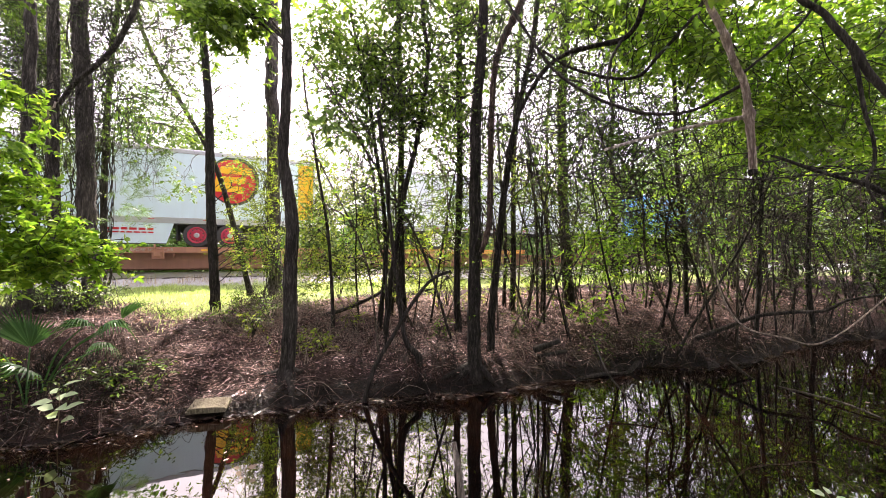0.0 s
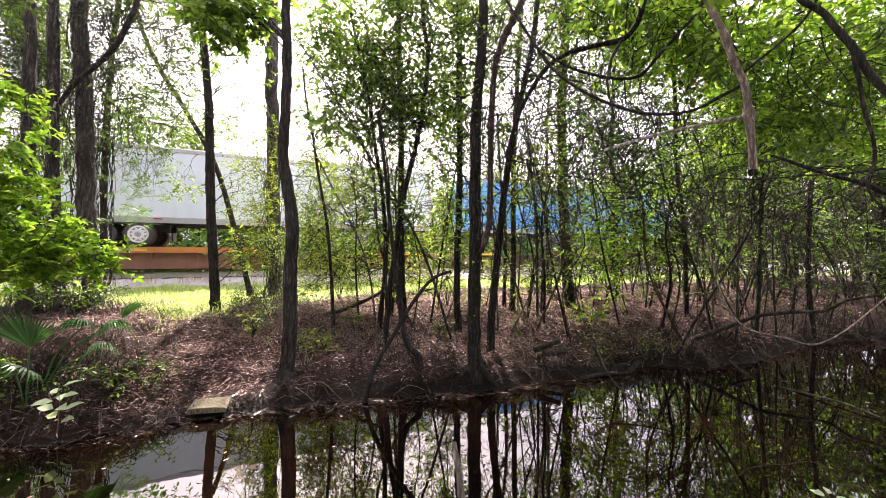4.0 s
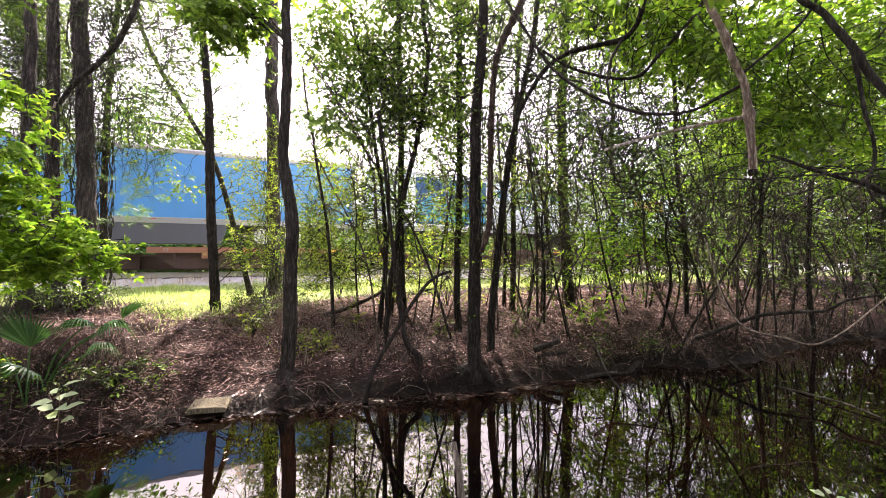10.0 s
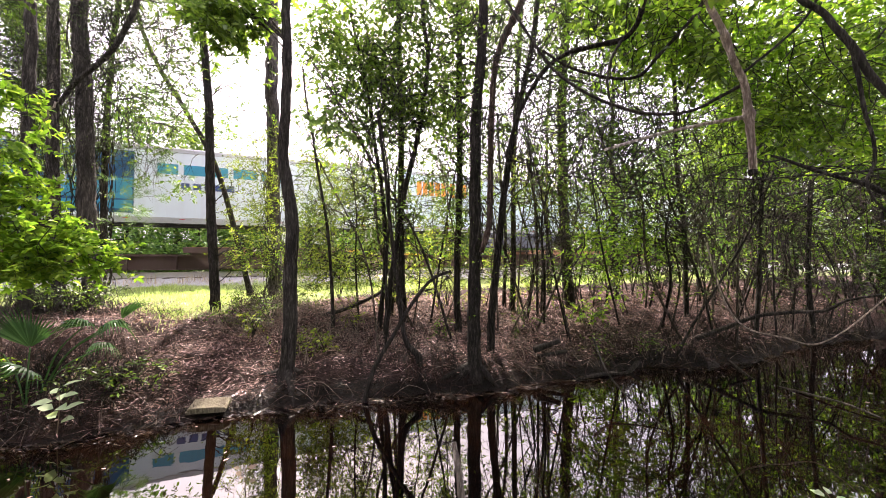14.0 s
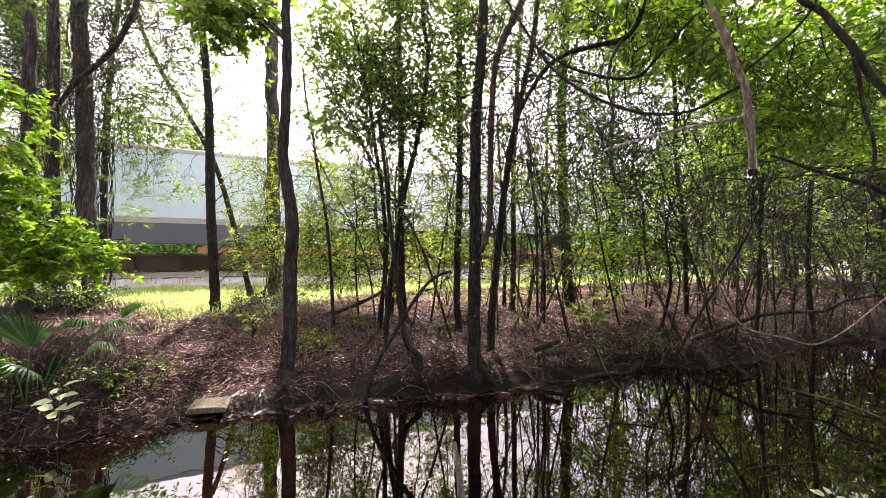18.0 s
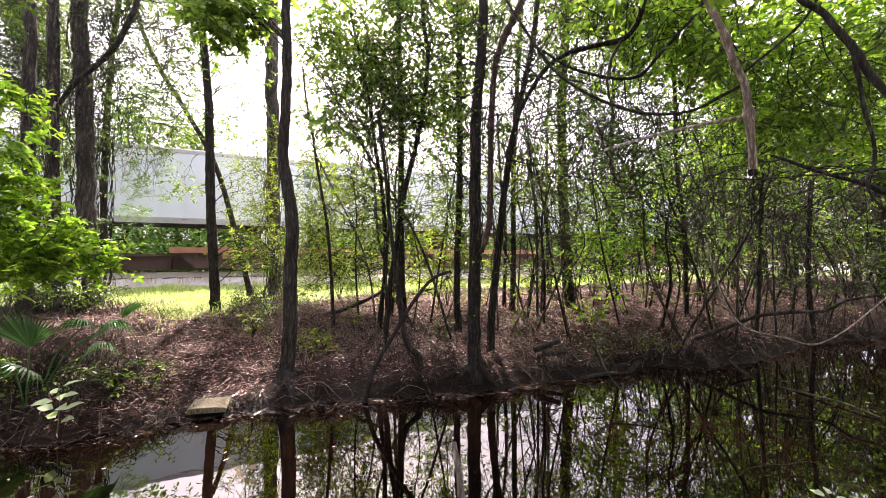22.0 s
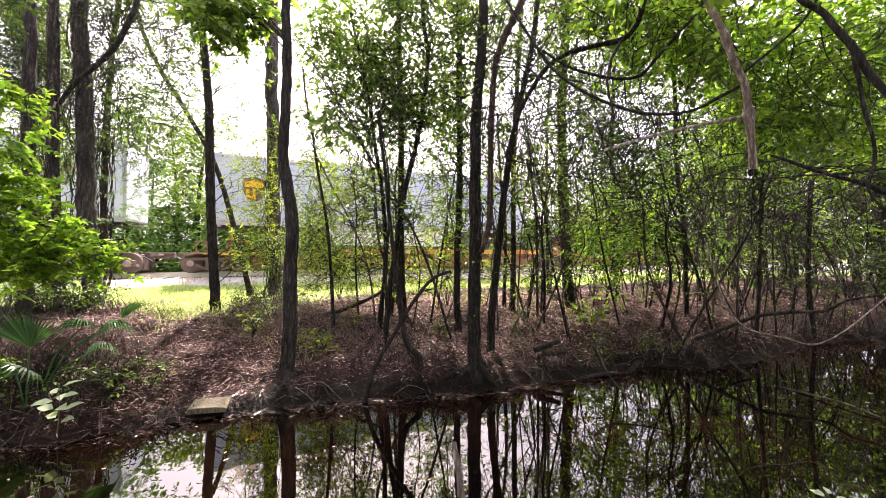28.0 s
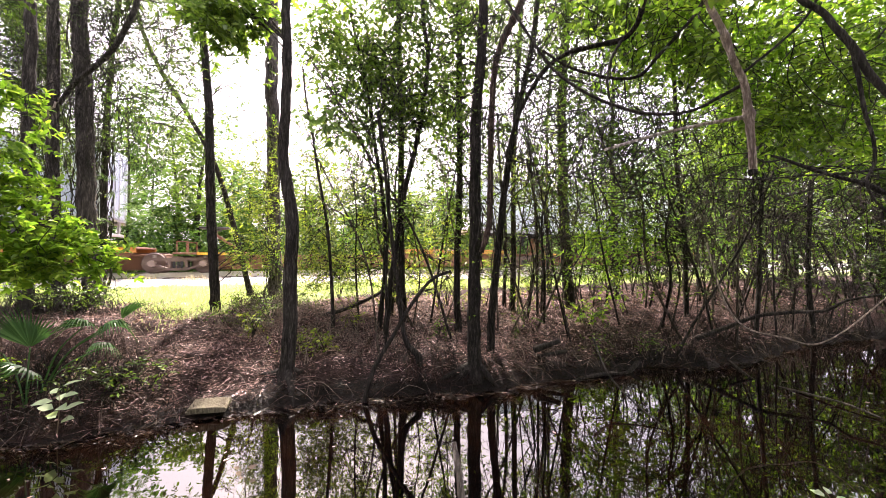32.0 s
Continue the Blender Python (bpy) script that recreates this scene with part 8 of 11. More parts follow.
foliage(th, [(0.427, 9.50, 3.54, 0.383, 0.241, 0.22, 1), (0.208, 8.86, 3.71, 0.33, 0.225, 0.233, 3.00), (0.703, 9.15, 3.78, 0.219, 0.157, 0.173, 3.00)],
        LEAF_YELLOW, 0.07, 7167, False, 0.45, 9, limbs=False)
foliage(th, [(1.54, 8.24, 7.13, 0.3, 0.197, 0.192, 7.00)],
        LEAF_SHADE, 0.105, 7198, True, 0.45, 6, limbs=False)
foliage(th, [(1.39, 8.56, 4.51, 0.352, 0.231, 0.225, 3.00)],
        LEAF_YELLOW, 0.09, 7229, False, 0.45, 9, limbs=False)
foliage(th, [(0.264, 8.92, 1.52, 0.247, 0.158, 0.148, 3.00), (0.181, 9.33, 1.42, 0.192, 0.136, 0.148, 3.00), (0.0862, 9.54, 2.61, 0.375, 0.239, 0.222, 5.00), (0.919, 9.01, 1.54, 0.224, 0.157, 0.168, 1), (0.229, 9.52, 2.16, 0.442, 0.289, 0.28, 11.00), (-0.133, 9.42, 1.88, 0.239, 0.167, 0.178, 3.00), (-0.0765, 8.97, 2.01, 0.337, 0.218, 0.208, 6.00)],
        LEAF_YELLOW, 0.075, 7260, False, 0.45, 9, limbs=False)
foliage(th, [(1.22, 8.30, 8.96, 0.789, 0.585, 0.673, 14.00)],
        LEAF_MID, 0.16, 7291, True, 0.45, 9, limbs=False)
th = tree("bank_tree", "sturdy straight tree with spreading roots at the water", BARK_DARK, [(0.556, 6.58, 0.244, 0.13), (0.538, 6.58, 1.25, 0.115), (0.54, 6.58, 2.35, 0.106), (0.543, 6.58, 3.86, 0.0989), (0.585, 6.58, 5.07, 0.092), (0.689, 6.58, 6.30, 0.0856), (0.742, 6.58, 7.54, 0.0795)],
          [(0.162, 6.58, 5.99, 0.5, 0.44, 0.6, 14.00), (0.464, 6.58, 4.87, 0.5, 0.36, 0.4, 9.00), (0.872, 6.58, 6.61, 0.6, 0.44, 0.5, 10.00), (0.366, 6.58, 7.43, 0.9, 0.56, 0.5, 21.00)], LEAF_MID, 0.11, 1016, roots=4)
foliage(th, [(0.345, 7.09, 7.35, 0.333, 0.233, 0.249, 13.00)],
        LEAF_MID, 0.13, 7112, True, 0.45, 4, limbs=False)
foliage(th, [(0.725, 7.44, 7.09, 0.167, 0.124, 0.144, 3.00), (0.975, 7.05, 6.88, 0.3, 0.214, 0.236, 6.00), (0.939, 7.00, 7.06, 0.222, 0.142, 0.133, 3.00), (0.889, 7.03, 6.76, 0.359, 0.243, 0.248, 7.00)],
        LEAF_MID, 0.095, 7143, False, 0.45, 7, limbs=False)
foliage(th, [(2.99, 6.07, 3.89, 0.438, 0.275, 0.251, 16.00), (3.28, 6.19, 3.95, 0.179, 0.121, 0.123, 3.00), (2.67, 6.63, 4.67, 0.313, 0.234, 0.272, 7.00), (2.57, 6.54, 4.96, 0.236, 0.15, 0.139, 4.00), (1.86, 6.25, 3.85, 0.341, 0.241, 0.262, 7.00), (1.93, 6.02, 3.65, 0.388, 0.254, 0.248, 7.00), (2.00, 6.49, 5.01, 0.293, 0.213, 0.241, 9.00), (3.28, 6.12, 4.44, 0.161, 0.113, 0.12, 2.00)],
        LEAF_SHADE, 0.105, 7174, True, 0.45, 6, limbs=False)
th = tree("bank_tree", "grey tree leaning over the bank", BARK_DARK, [(0.927, 7.30, 0.458, 0.0837), (0.985, 7.30, 1.36, 0.0746), (1.12, 7.30, 2.69, 0.0688), (1.21, 7.30, 3.58, 0.0638), (1.35, 7.30, 4.48, 0.0593), (1.58, 7.30, 5.60, 0.055), (1.81, 7.30, 6.74, 0.051), (1.93, 7.30, 8.11, 0.0473)],
          [(1.86, 7.30, 5.94, 0.555, 0.444, 0.555, 6), (1.30, 7.30, 4.93, 0.499, 0.422, 0.555, 10.00), (2.32, 7.30, 6.97, 0.666, 0.488, 0.555, 15.00), (1.76, 7.30, 7.99, 0.888, 0.577, 0.555, 20.00)], LEAF_MID, 0.1, 1017)
foliage(th, [(0.541, 7.56, 3.12, 0.265, 0.187, 0.203, 6.00), (0.585, 7.50, 4.34, 0.35, 0.242, 0.255, 5.00), (1.30, 7.83, 5.39, 0.364, 0.23, 0.21, 5.00), (1.80, 7.07, 6.27, 0.272, 0.181, 0.181, 4.00), (3.08, 7.36, 6.86, 0.271, 0.176, 0.168, 5.00), (1.68, 7.19, 4.77, 0.245, 0.166, 0.171, 3), (2.27, 7.21, 7.23, 0.475, 0.304, 0.284, 16.00), (2.11, 7.87, 6.50, 0.412, 0.292, 0.319, 4), (2.77, 7.92, 7.70, 0.233, 0.169, 0.189, 7.00), (3.17, 7.89, 6.92, 0.189, 0.136, 0.151, 2.00), (2.26, 7.19, 7.00, 0.446, 0.301, 0.306, 9.00), (2.28, 7.21, 7.14, 0.239, 0.177, 0.204, 3.00), (3.20, 8.40, 7.97, 0.223, 0.159, 0.175, 4.00)],
        LEAF_MID, 0.095, 7119, False, 0.45, 7, limbs=False)
foliage(th, [(2.89, 7.00, 5.07, 0.409, 0.262, 0.247, 11.00), (3.27, 7.77, 6.04, 0.288, 0.205, 0.226, 4), (1.09, 7.02, 4.79, 0.274, 0.192, 0.206, 5.00), (1.77, 7.27, 5.79, 0.45, 0.298, 0.296, 6), (0.989, 7.26, 6.65, 0.261, 0.171, 0.166, 6.00), (2.66, 7.80, 7.53, 0.192, 0.143, 0.165, 2.00), (2.76, 7.05, 5.49, 0.23, 0.167, 0.187, 2), (2.43, 8.35, 8.29, 0.323, 0.228, 0.246, 9.00), (1.43, 7.93, 6.77, 0.298, 0.199, 0.2, 8.00), (2.80, 7.23, 6.90, 0.26, 0.165, 0.152, 5.00), (2.53, 7.41, 4.79, 0.244, 0.175, 0.194, 2), (3.21, 8.28, 6.19, 0.46, 0.307, 0.308, 8)],
        LEAF_MID, 0.095, 7132, False, 0.45, 7, limbs=False)
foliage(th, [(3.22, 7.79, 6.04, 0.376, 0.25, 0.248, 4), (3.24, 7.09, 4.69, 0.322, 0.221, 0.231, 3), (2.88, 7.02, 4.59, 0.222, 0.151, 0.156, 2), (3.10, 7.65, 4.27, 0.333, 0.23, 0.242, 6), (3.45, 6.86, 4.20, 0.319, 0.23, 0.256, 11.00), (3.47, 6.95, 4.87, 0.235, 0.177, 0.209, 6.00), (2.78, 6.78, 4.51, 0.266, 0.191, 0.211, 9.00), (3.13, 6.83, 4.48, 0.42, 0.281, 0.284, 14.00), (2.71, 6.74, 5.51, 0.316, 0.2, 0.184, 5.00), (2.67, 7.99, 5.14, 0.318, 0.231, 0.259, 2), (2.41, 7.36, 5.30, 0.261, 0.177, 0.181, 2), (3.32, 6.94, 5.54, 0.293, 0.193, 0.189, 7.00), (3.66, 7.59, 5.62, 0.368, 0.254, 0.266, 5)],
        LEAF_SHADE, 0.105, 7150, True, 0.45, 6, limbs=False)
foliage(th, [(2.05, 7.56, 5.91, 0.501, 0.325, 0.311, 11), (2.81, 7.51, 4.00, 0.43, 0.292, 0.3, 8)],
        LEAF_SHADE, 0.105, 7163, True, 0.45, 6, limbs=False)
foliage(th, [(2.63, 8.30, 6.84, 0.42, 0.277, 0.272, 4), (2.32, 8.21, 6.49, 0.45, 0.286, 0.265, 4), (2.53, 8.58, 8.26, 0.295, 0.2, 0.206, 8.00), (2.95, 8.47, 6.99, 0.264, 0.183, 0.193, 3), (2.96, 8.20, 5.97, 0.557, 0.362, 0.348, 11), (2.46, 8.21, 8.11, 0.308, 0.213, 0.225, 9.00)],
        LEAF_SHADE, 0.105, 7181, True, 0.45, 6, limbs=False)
foliage(th, [(2.75, 8.05, 7.69, 0.56, 0.354, 0.324, 18.00)],
        LEAF_MID, 0.1, 7212, True, 0.45, 9, limbs=False)
foliage(th, [(2.29, 7.47, 10.40, 0.822, 0.582, 0.633, 19.00), (2.97, 7.95, 10.91, 1.30, 0.886, 0.914, 53.00)],
        LEAF_MID, 0.16, 7243, True, 0.45, 9, limbs=False)
branch(th, [(0.641, 6.20, 2.38, 0.0422), (0.724, 6.26, 2.63, 0.0452), (0.789, 6.31, 2.93, 0.0483), (0.817, 6.37, 3.81, 0.0515), (0.858, 6.43, 5.01, 0.0547), (0.957, 6.49, 5.84, 0.0578), (1.22, 6.54, 6.48, 0.0608), (1.64, 6.60, 7.34, 0.0633), (1.93, 7.30, 8.11, 0.0633)], STEM_RED, 3051)
th = tree("bank_tree", "slim dark tree at the back of the bank", BARK_DARK, [(1.81, 9.80, 0.89, 0.0762), (1.85, 9.80, 2.37, 0.0685), (1.87, 9.80, 3.87, 0.0638), (1.92, 9.80, 6.13, 0.0597), (2.05, 9.80, 8.26, 0.0559), (2.13, 9.80, 9.79, 0.0524)],
          [(2.64, 9.80, 5.22, 0.596, 0.536, 0.745, 9)], LEAF_YELLOW, 0.09, 1018)
foliage(th, [(0.045, 9.61, 5.18, 0.295, 0.211, 0.232, 4.00), (1.95, 8.61, 8.43, 0.363, 0.251, 0.264, 11.00), (2.71, 9.21, 7.16, 0.412, 0.268, 0.259, 7), (2.31, 8.72, 7.32, 0.316, 0.232, 0.263, 12.00), (2.50, 8.89, 7.24, 0.39, 0.284, 0.319, 4), (1.59, 8.73, 7.22, 0.377, 0.241, 0.226, 5.00), (2.50, 8.81, 7.30, 0.465, 0.295, 0.271, 18.00), (2.68, 9.93, 9.41, 0.343, 0.25, 0.282, 7.00), (1.81, 9.03, 7.39, 0.3, 0.205, 0.212, 9.00), (1.35, 9.70, 7.38, 0.47, 0.307, 0.298, 13.00), (1.34, 9.00, 7.25, 0.534, 0.35, 0.342, 9.00), (1.38, 9.11, 8.31, 0.414, 0.295, 0.325, 19.00), (1.66, 9.51, 5.53, 0.36, 0.248, 0.261, 8.00)],
        LEAF_MID, 0.095, 7126, False, 0.45, 7, limbs=False)
foliage(th, [(1.41, 9.04, 3.47, 0.326, 0.218, 0.22, 3), (1.41, 9.60, 2.99, 0.459, 0.3, 0.291, 3), (1.32, 8.75, 3.56, 0.429, 0.272, 0.251, 10.00), (1.61, 8.91, 3.99, 0.264, 0.175, 0.174, 5.00), (-0.173, 9.73, 3.60, 0.433, 0.293, 0.3, 6.00), (1.60, 9.52, 2.71, 0.407, 0.276, 0.284, 1)],
        LEAF_YELLOW, 0.07, 7157, False, 0.45, 9, limbs=False)
foliage(th, [(1.63, 8.77, 6.87, 0.515, 0.354, 0.369, 25.00), (1.02, 9.26, 8.02, 0.429, 0.297, 0.315, 14.00), (1.82, 9.11, 7.63, 0.224, 0.165, 0.188, 5.00), (1.63, 8.77, 8.56, 0.295, 0.209, 0.229, 6.00), (2.61, 8.95, 7.30, 0.438, 0.285, 0.275, 8.00), (2.84, 9.69, 9.15, 0.355, 0.237, 0.238, 11.00), (2.26, 8.76, 7.34, 0.539, 0.346, 0.325, 15.00), (1.53, 8.97, 8.26, 0.489, 0.343, 0.368, 23.00), (1.48, 9.22, 6.75, 0.287, 0.215, 0.25, 5.00), (2.73, 9.58, 7.12, 0.443, 0.321, 0.361, 10), (2.60, 9.39, 8.03, 0.371, 0.234, 0.214, 9.00), (1.14, 10.42, 8.88, 0.402, 0.277, 0.291, 13.00), (2.09, 9.66, 8.01, 0.313, 0.22, 0.238, 8.00)],
        LEAF_SHADE, 0.105, 7188, True, 0.45, 6, limbs=False)
foliage(th, [(1.15, 10.14, 7.68, 0.379, 0.244, 0.231, 8.00)],
        LEAF_SHADE, 0.105, 7201, True, 0.45, 6, limbs=False)
foliage(th, [(1.22, 9.49, 4.32, 0.224, 0.161, 0.18, 4.00), (2.12, 9.72, 4.41, 0.313, 0.232, 0.266, 2), (1.48, 8.86, 3.94, 0.29, 0.21, 0.235, 6.00), (2.16, 9.90, 5.40, 0.418, 0.286, 0.296, 4), (2.38, 10.08, 5.21, 0.37, 0.249, 0.252, 2)],
        LEAF_YELLOW, 0.09, 7219, False, 0.45, 9, limbs=False)
foliage(th, [(-0.415, 9.80, 2.99, 0.329, 0.207, 0.189, 8.00), (2.04, 9.59, 1.52, 0.291, 0.214, 0.245, 3), (0.954, 9.57, 1.75, 0.276, 0.184, 0.184, 2.00), (0.586, 9.85, 2.38, 0.462, 0.312, 0.317, 15.00), (-0.0747, 9.60, 1.46, 0.221, 0.162, 0.183, 4.00), (0.686, 9.66, 1.94, 0.417, 0.268, 0.253, 11.00), (1.82, 9.95, 2.01, 0.324, 0.229, 0.248, 4), (0.283, 9.75, 2.86, 0.186, 0.139, 0.163, 2.00), (1.06, 9.80, 1.88, 0.464, 0.294, 0.271, 9.00), (2.06, 9.68, 1.39, 0.186, 0.132, 0.143, 1)],
        LEAF_YELLOW, 0.075, 7250, False, 0.45, 9, limbs=False)
foliage(th, [(0.541, 9.89, 13.59, 0.685, 0.506, 0.579, 14.00), (1.70, 8.69, 10.72, 1.18, 0.8, 0.823, 55.00), (0.746, 9.99, 14.17, 1.21, 0.848, 0.91, 43.00)],
        LEAF_MID, 0.16, 7281, True, 0.45, 9, limbs=False)
th = tree("bank_tree", "slim dark sapling at the back of the bank", BARK_DARK, [(1.68, 10.18, 0.912, 0.055), (1.72, 10.18, 2.38, 0.0457), (1.69, 10.18, 3.46, 0.0399), (1.57, 10.18, 4.71, 0.0351), (1.50, 10.18, 6.28, 0.0306)],
          [], LEAF_YELLOW, 0.09, 1019)
foliage(th, [(1.21, 9.89, 4.37, 0.303, 0.202, 0.202, 7.00)],
        LEAF_YELLOW, 0.07, 7133, False, 0.45, 9, limbs=False)
foliage(th, [(1.52, 10.19, 7.62, 0.326, 0.228, 0.245, 5.00), (1.39, 10.48, 5.35, 0.473, 0.345, 0.39, 9.00)],
        LEAF_SHADE, 0.105, 7164, True, 0.45, 6, limbs=False)
foliage(th, [(2.41, 10.43, 3.96, 0.375, 0.252, 0.256, 3), (1.97, 10.23, 5.10, 0.289, 0.19, 0.186, 4.00), (2.49, 10.18, 4.02, 0.314, 0.199, 0.183, 2), (2.45, 10.18, 4.56, 0.324, 0.211, 0.205, 3)],
        LEAF_YELLOW, 0.09, 7195, False, 0.45, 9, limbs=False)
foliage(th, [(-0.0736, 9.97, 3.08, 0.322, 0.221, 0.23, 4.00), (1.01, 10.43, 1.22, 0.346, 0.234, 0.238, 10.00), (-0.129, 10.68, 3.01, 0.418, 0.296, 0.322, 13.00), (-0.223, 10.79, 2.81, 0.409, 0.305, 0.353, 13.00), (0.678, 10.46, 1.54, 0.248, 0.186, 0.217, 4.00), (0.624, 10.68, 1.20, 0.311, 0.214, 0.224, 4.00), (1.48, 10.53, 2.19, 0.405, 0.281, 0.298, 15.00), (0.0715, 10.08, 2.93, 0.249, 0.188, 0.221, 3.00), (1.51, 10.79, 2.25, 0.307, 0.207, 0.21, 7.00), (-0.101, 10.18, 2.43, 0.468, 0.319, 0.329, 12.00), (0.121, 10.80, 1.92, 0.505, 0.326, 0.309, 12.00), (0.295, 10.66, 2.55, 0.379, 0.247, 0.238, 12.00), (-0.134, 10.76, 3.18, 0.41, 0.278, 0.286, 9.00)],
        LEAF_YELLOW, 0.075, 7226, False, 0.45, 9, limbs=False)
foliage(th, [(0.171, 10.50, 3.08, 0.57, 0.365, 0.343, 9.00), (2.23, 10.68, 1.56, 0.33, 0.216, 0.211, 3), (0.305, 10.41, 1.73, 0.197, 0.146, 0.168, 3.00), (0.331, 10.08, 3.11, 0.295, 0.187, 0.173, 2.00), (0.582, 10.55, 2.87, 0.462, 0.298, 0.283, 11.00), (-0.58, 10.18, 1.57, 0.479, 0.306, 0.286, 13.00), (1.41, 10.25, 1.97, 0.219, 0.165, 0.193, 3.00), (1.12, 10.10, 1.77, 0.296, 0.192, 0.185, 4.00), (1.91, 10.16, 1.60, 0.257, 0.183, 0.2, 2)],
        LEAF_YELLOW, 0.075, 7239, False, 0.45, 9, limbs=False)
th = tree("bank_tree", "straight dark trunk beside a bright bush", BARK_DARK, [(3.58, 10.54, 0.863, 0.152), (3.51, 10.54, 2.38, 0.139), (3.46, 10.54, 3.99, 0.131), (3.43, 10.54, 5.61, 0.124), (3.46, 10.54, 7.23, 0.118), (3.57, 10.54, 8.87, 0.112), (3.65, 10.54, 10.36, 0.106)],
          [(2.84, 10.54, 6.74, 0.801, 0.641, 0.801, 11), (4.13, 10.54, 6.09, 0.801, 0.641, 0.801, 13), (3.99, 10.54, 8.38, 0.961, 0.769, 0.961, 38.00), (4.28, 10.54, 4.31, 0.641, 0.513, 0.641, 8)], LEAF_MID, 0.1, 1020)
foliage(th, [(3.47, 8.81, 8.48, 0.281, 0.204, 0.229, 8.00), (4.05, 9.67, 6.83, 0.316, 0.22, 0.234, 4), (3.62, 9.69, 7.35, 0.613, 0.387, 0.355, 10), (2.93, 8.77, 6.62, 0.352, 0.23, 0.224, 6), (3.20, 9.10, 8.37, 0.444, 0.297, 0.298, 10.00), (3.14, 8.61, 6.80, 0.223, 0.157, 0.169, 1)],
        LEAF_MID, 0.095, 7140, False, 0.45, 7, limbs=False)
foliage(th, [(4.54, 9.96, 4.00, 0.44, 0.29, 0.284, 6), (3.95, 9.73, 3.24, 0.366, 0.246, 0.249, 2)],
        LEAF_BRIGHT, 0.08, 7171, False, 0.45, 9, limbs=False)
foliage(th, [(2.91, 10.36, 9.65, 0.592, 0.383, 0.365, 10.00), (2.99, 10.14, 7.56, 0.321, 0.207, 0.197, 2), (3.67, 9.62, 8.67, 0.338, 0.224, 0.222, 7.00), (2.87, 10.43, 7.55, 0.423, 0.276, 0.268, 8), (4.25, 9.93, 8.85, 0.31, 0.226, 0.255, 6.00), (3.48, 9.96, 6.75, 0.626, 0.4, 0.375, 10), (3.15, 10.13, 5.36, 0.341, 0.228, 0.229, 6), (3.94, 9.23, 6.94, 0.276, 0.202, 0.228, 4), (3.28, 9.20, 8.06, 0.446, 0.324, 0.363, 12.00), (3.49, 10.21, 5.25, 0.424, 0.268, 0.247, 7), (4.00, 9.92, 7.27, 0.326, 0.207, 0.191, 3), (5.11, 10.36, 8.95, 0.494, 0.343, 0.364, 25.00)],
        LEAF_SHADE, 0.105, 7202, True, 0.45, 6, limbs=False)
foliage(th, [(3.31, 9.82, 3.39, 0.406, 0.306, 0.359, 1), (3.22, 10.48, 5.00, 0.565, 0.378, 0.381, 10), (2.83, 10.32, 3.55, 0.418, 0.264, 0.243, 1), (3.49, 10.30, 3.75, 0.403, 0.265, 0.258, 4), (3.16, 9.69, 3.94, 0.284, 0.207, 0.234, 2), (3.19, 10.48, 4.39, 0.644, 0.405, 0.369, 8), (3.31, 10.44, 4.58, 0.394, 0.281, 0.308, 4), (2.83, 10.41, 5.28, 0.647, 0.407, 0.372, 6), (2.87, 10.26, 3.58, 0.615, 0.396, 0.375, 3)],
        LEAF_YELLOW, 0.09, 7233, False, 0.45, 9, limbs=False)
foliage(th, [(3.42, 9.17, 8.57, 0.344, 0.253, 0.289, 9.00), (4.05, 10.66, 8.09, 0.61, 0.423, 0.447, 15), (3.15, 9.42, 8.89, 0.471, 0.297, 0.271, 8.00), (4.68, 10.55, 8.58, 0.742, 0.525, 0.571, 25.00), (4.00, 9.93, 8.32, 0.424, 0.278, 0.27, 8.00), (3.96, 9.85, 6.12, 0.462, 0.297, 0.28, 6), (4.31, 10.44, 5.64, 0.339, 0.25, 0.286, 4)],
        LEAF_MID, 0.1, 7264, True, 0.45, 9, limbs=False)
foliage(th, [(4.58, 10.34, 3.67, 0.328, 0.231, 0.249, 3), (3.67, 9.96, 2.87, 0.497, 0.314, 0.289, 1), (4.04, 10.81, 2.88, 0.544, 0.395, 0.443, 2)],
        LEAF_MID, 0.09, 7295, False, 0.45, 9, limbs=False)
foliage(th, [(4.20, 9.67, 2.84, 0.438, 0.303, 0.318, 7), (4.25, 9.66, 4.26, 0.335, 0.213, 0.197, 2)],
        LEAF_BRIGHT, 0.1, 7326, True, 0.45, 9, limbs=False)
foliage(th, [(3.89, 9.73, 3.03, 0.43, 0.308, 0.339, 3), (4.25, 9.65, 1.48, 0.447, 0.321, 0.356, 7)],
        LEAF_BRIGHT, 0.12, 7357, True, 0.45, 9, limbs=False)
foliage(th, [(3.23, 9.83, 2.23, 0.42, 0.295, 0.316, 2), (3.11, 10.41, 1.55, 0.397, 0.264, 0.262, 2), (2.73, 10.52, 1.94, 0.365, 0.248, 0.256, 1), (2.71, 10.52, 1.75, 0.323, 0.242, 0.281, 1), (3.35, 10.27, 2.63, 0.346, 0.225, 0.215, 1), (3.04, 10.06, 1.17, 0.444, 0.292, 0.285, 2), (3.12, 10.34, 1.45, 0.48, 0.32, 0.32, 1), (3.33, 10.27, 3.09, 0.377, 0.276, 0.313, 1), (2.90, 10.39, 1.33, 0.341, 0.23, 0.235, 1), (2.99, 10.23, 2.60, 0.312, 0.225, 0.25, 1)],
        LEAF_YELLOW, 0.075, 7388, False, 0.45, 9, limbs=False)
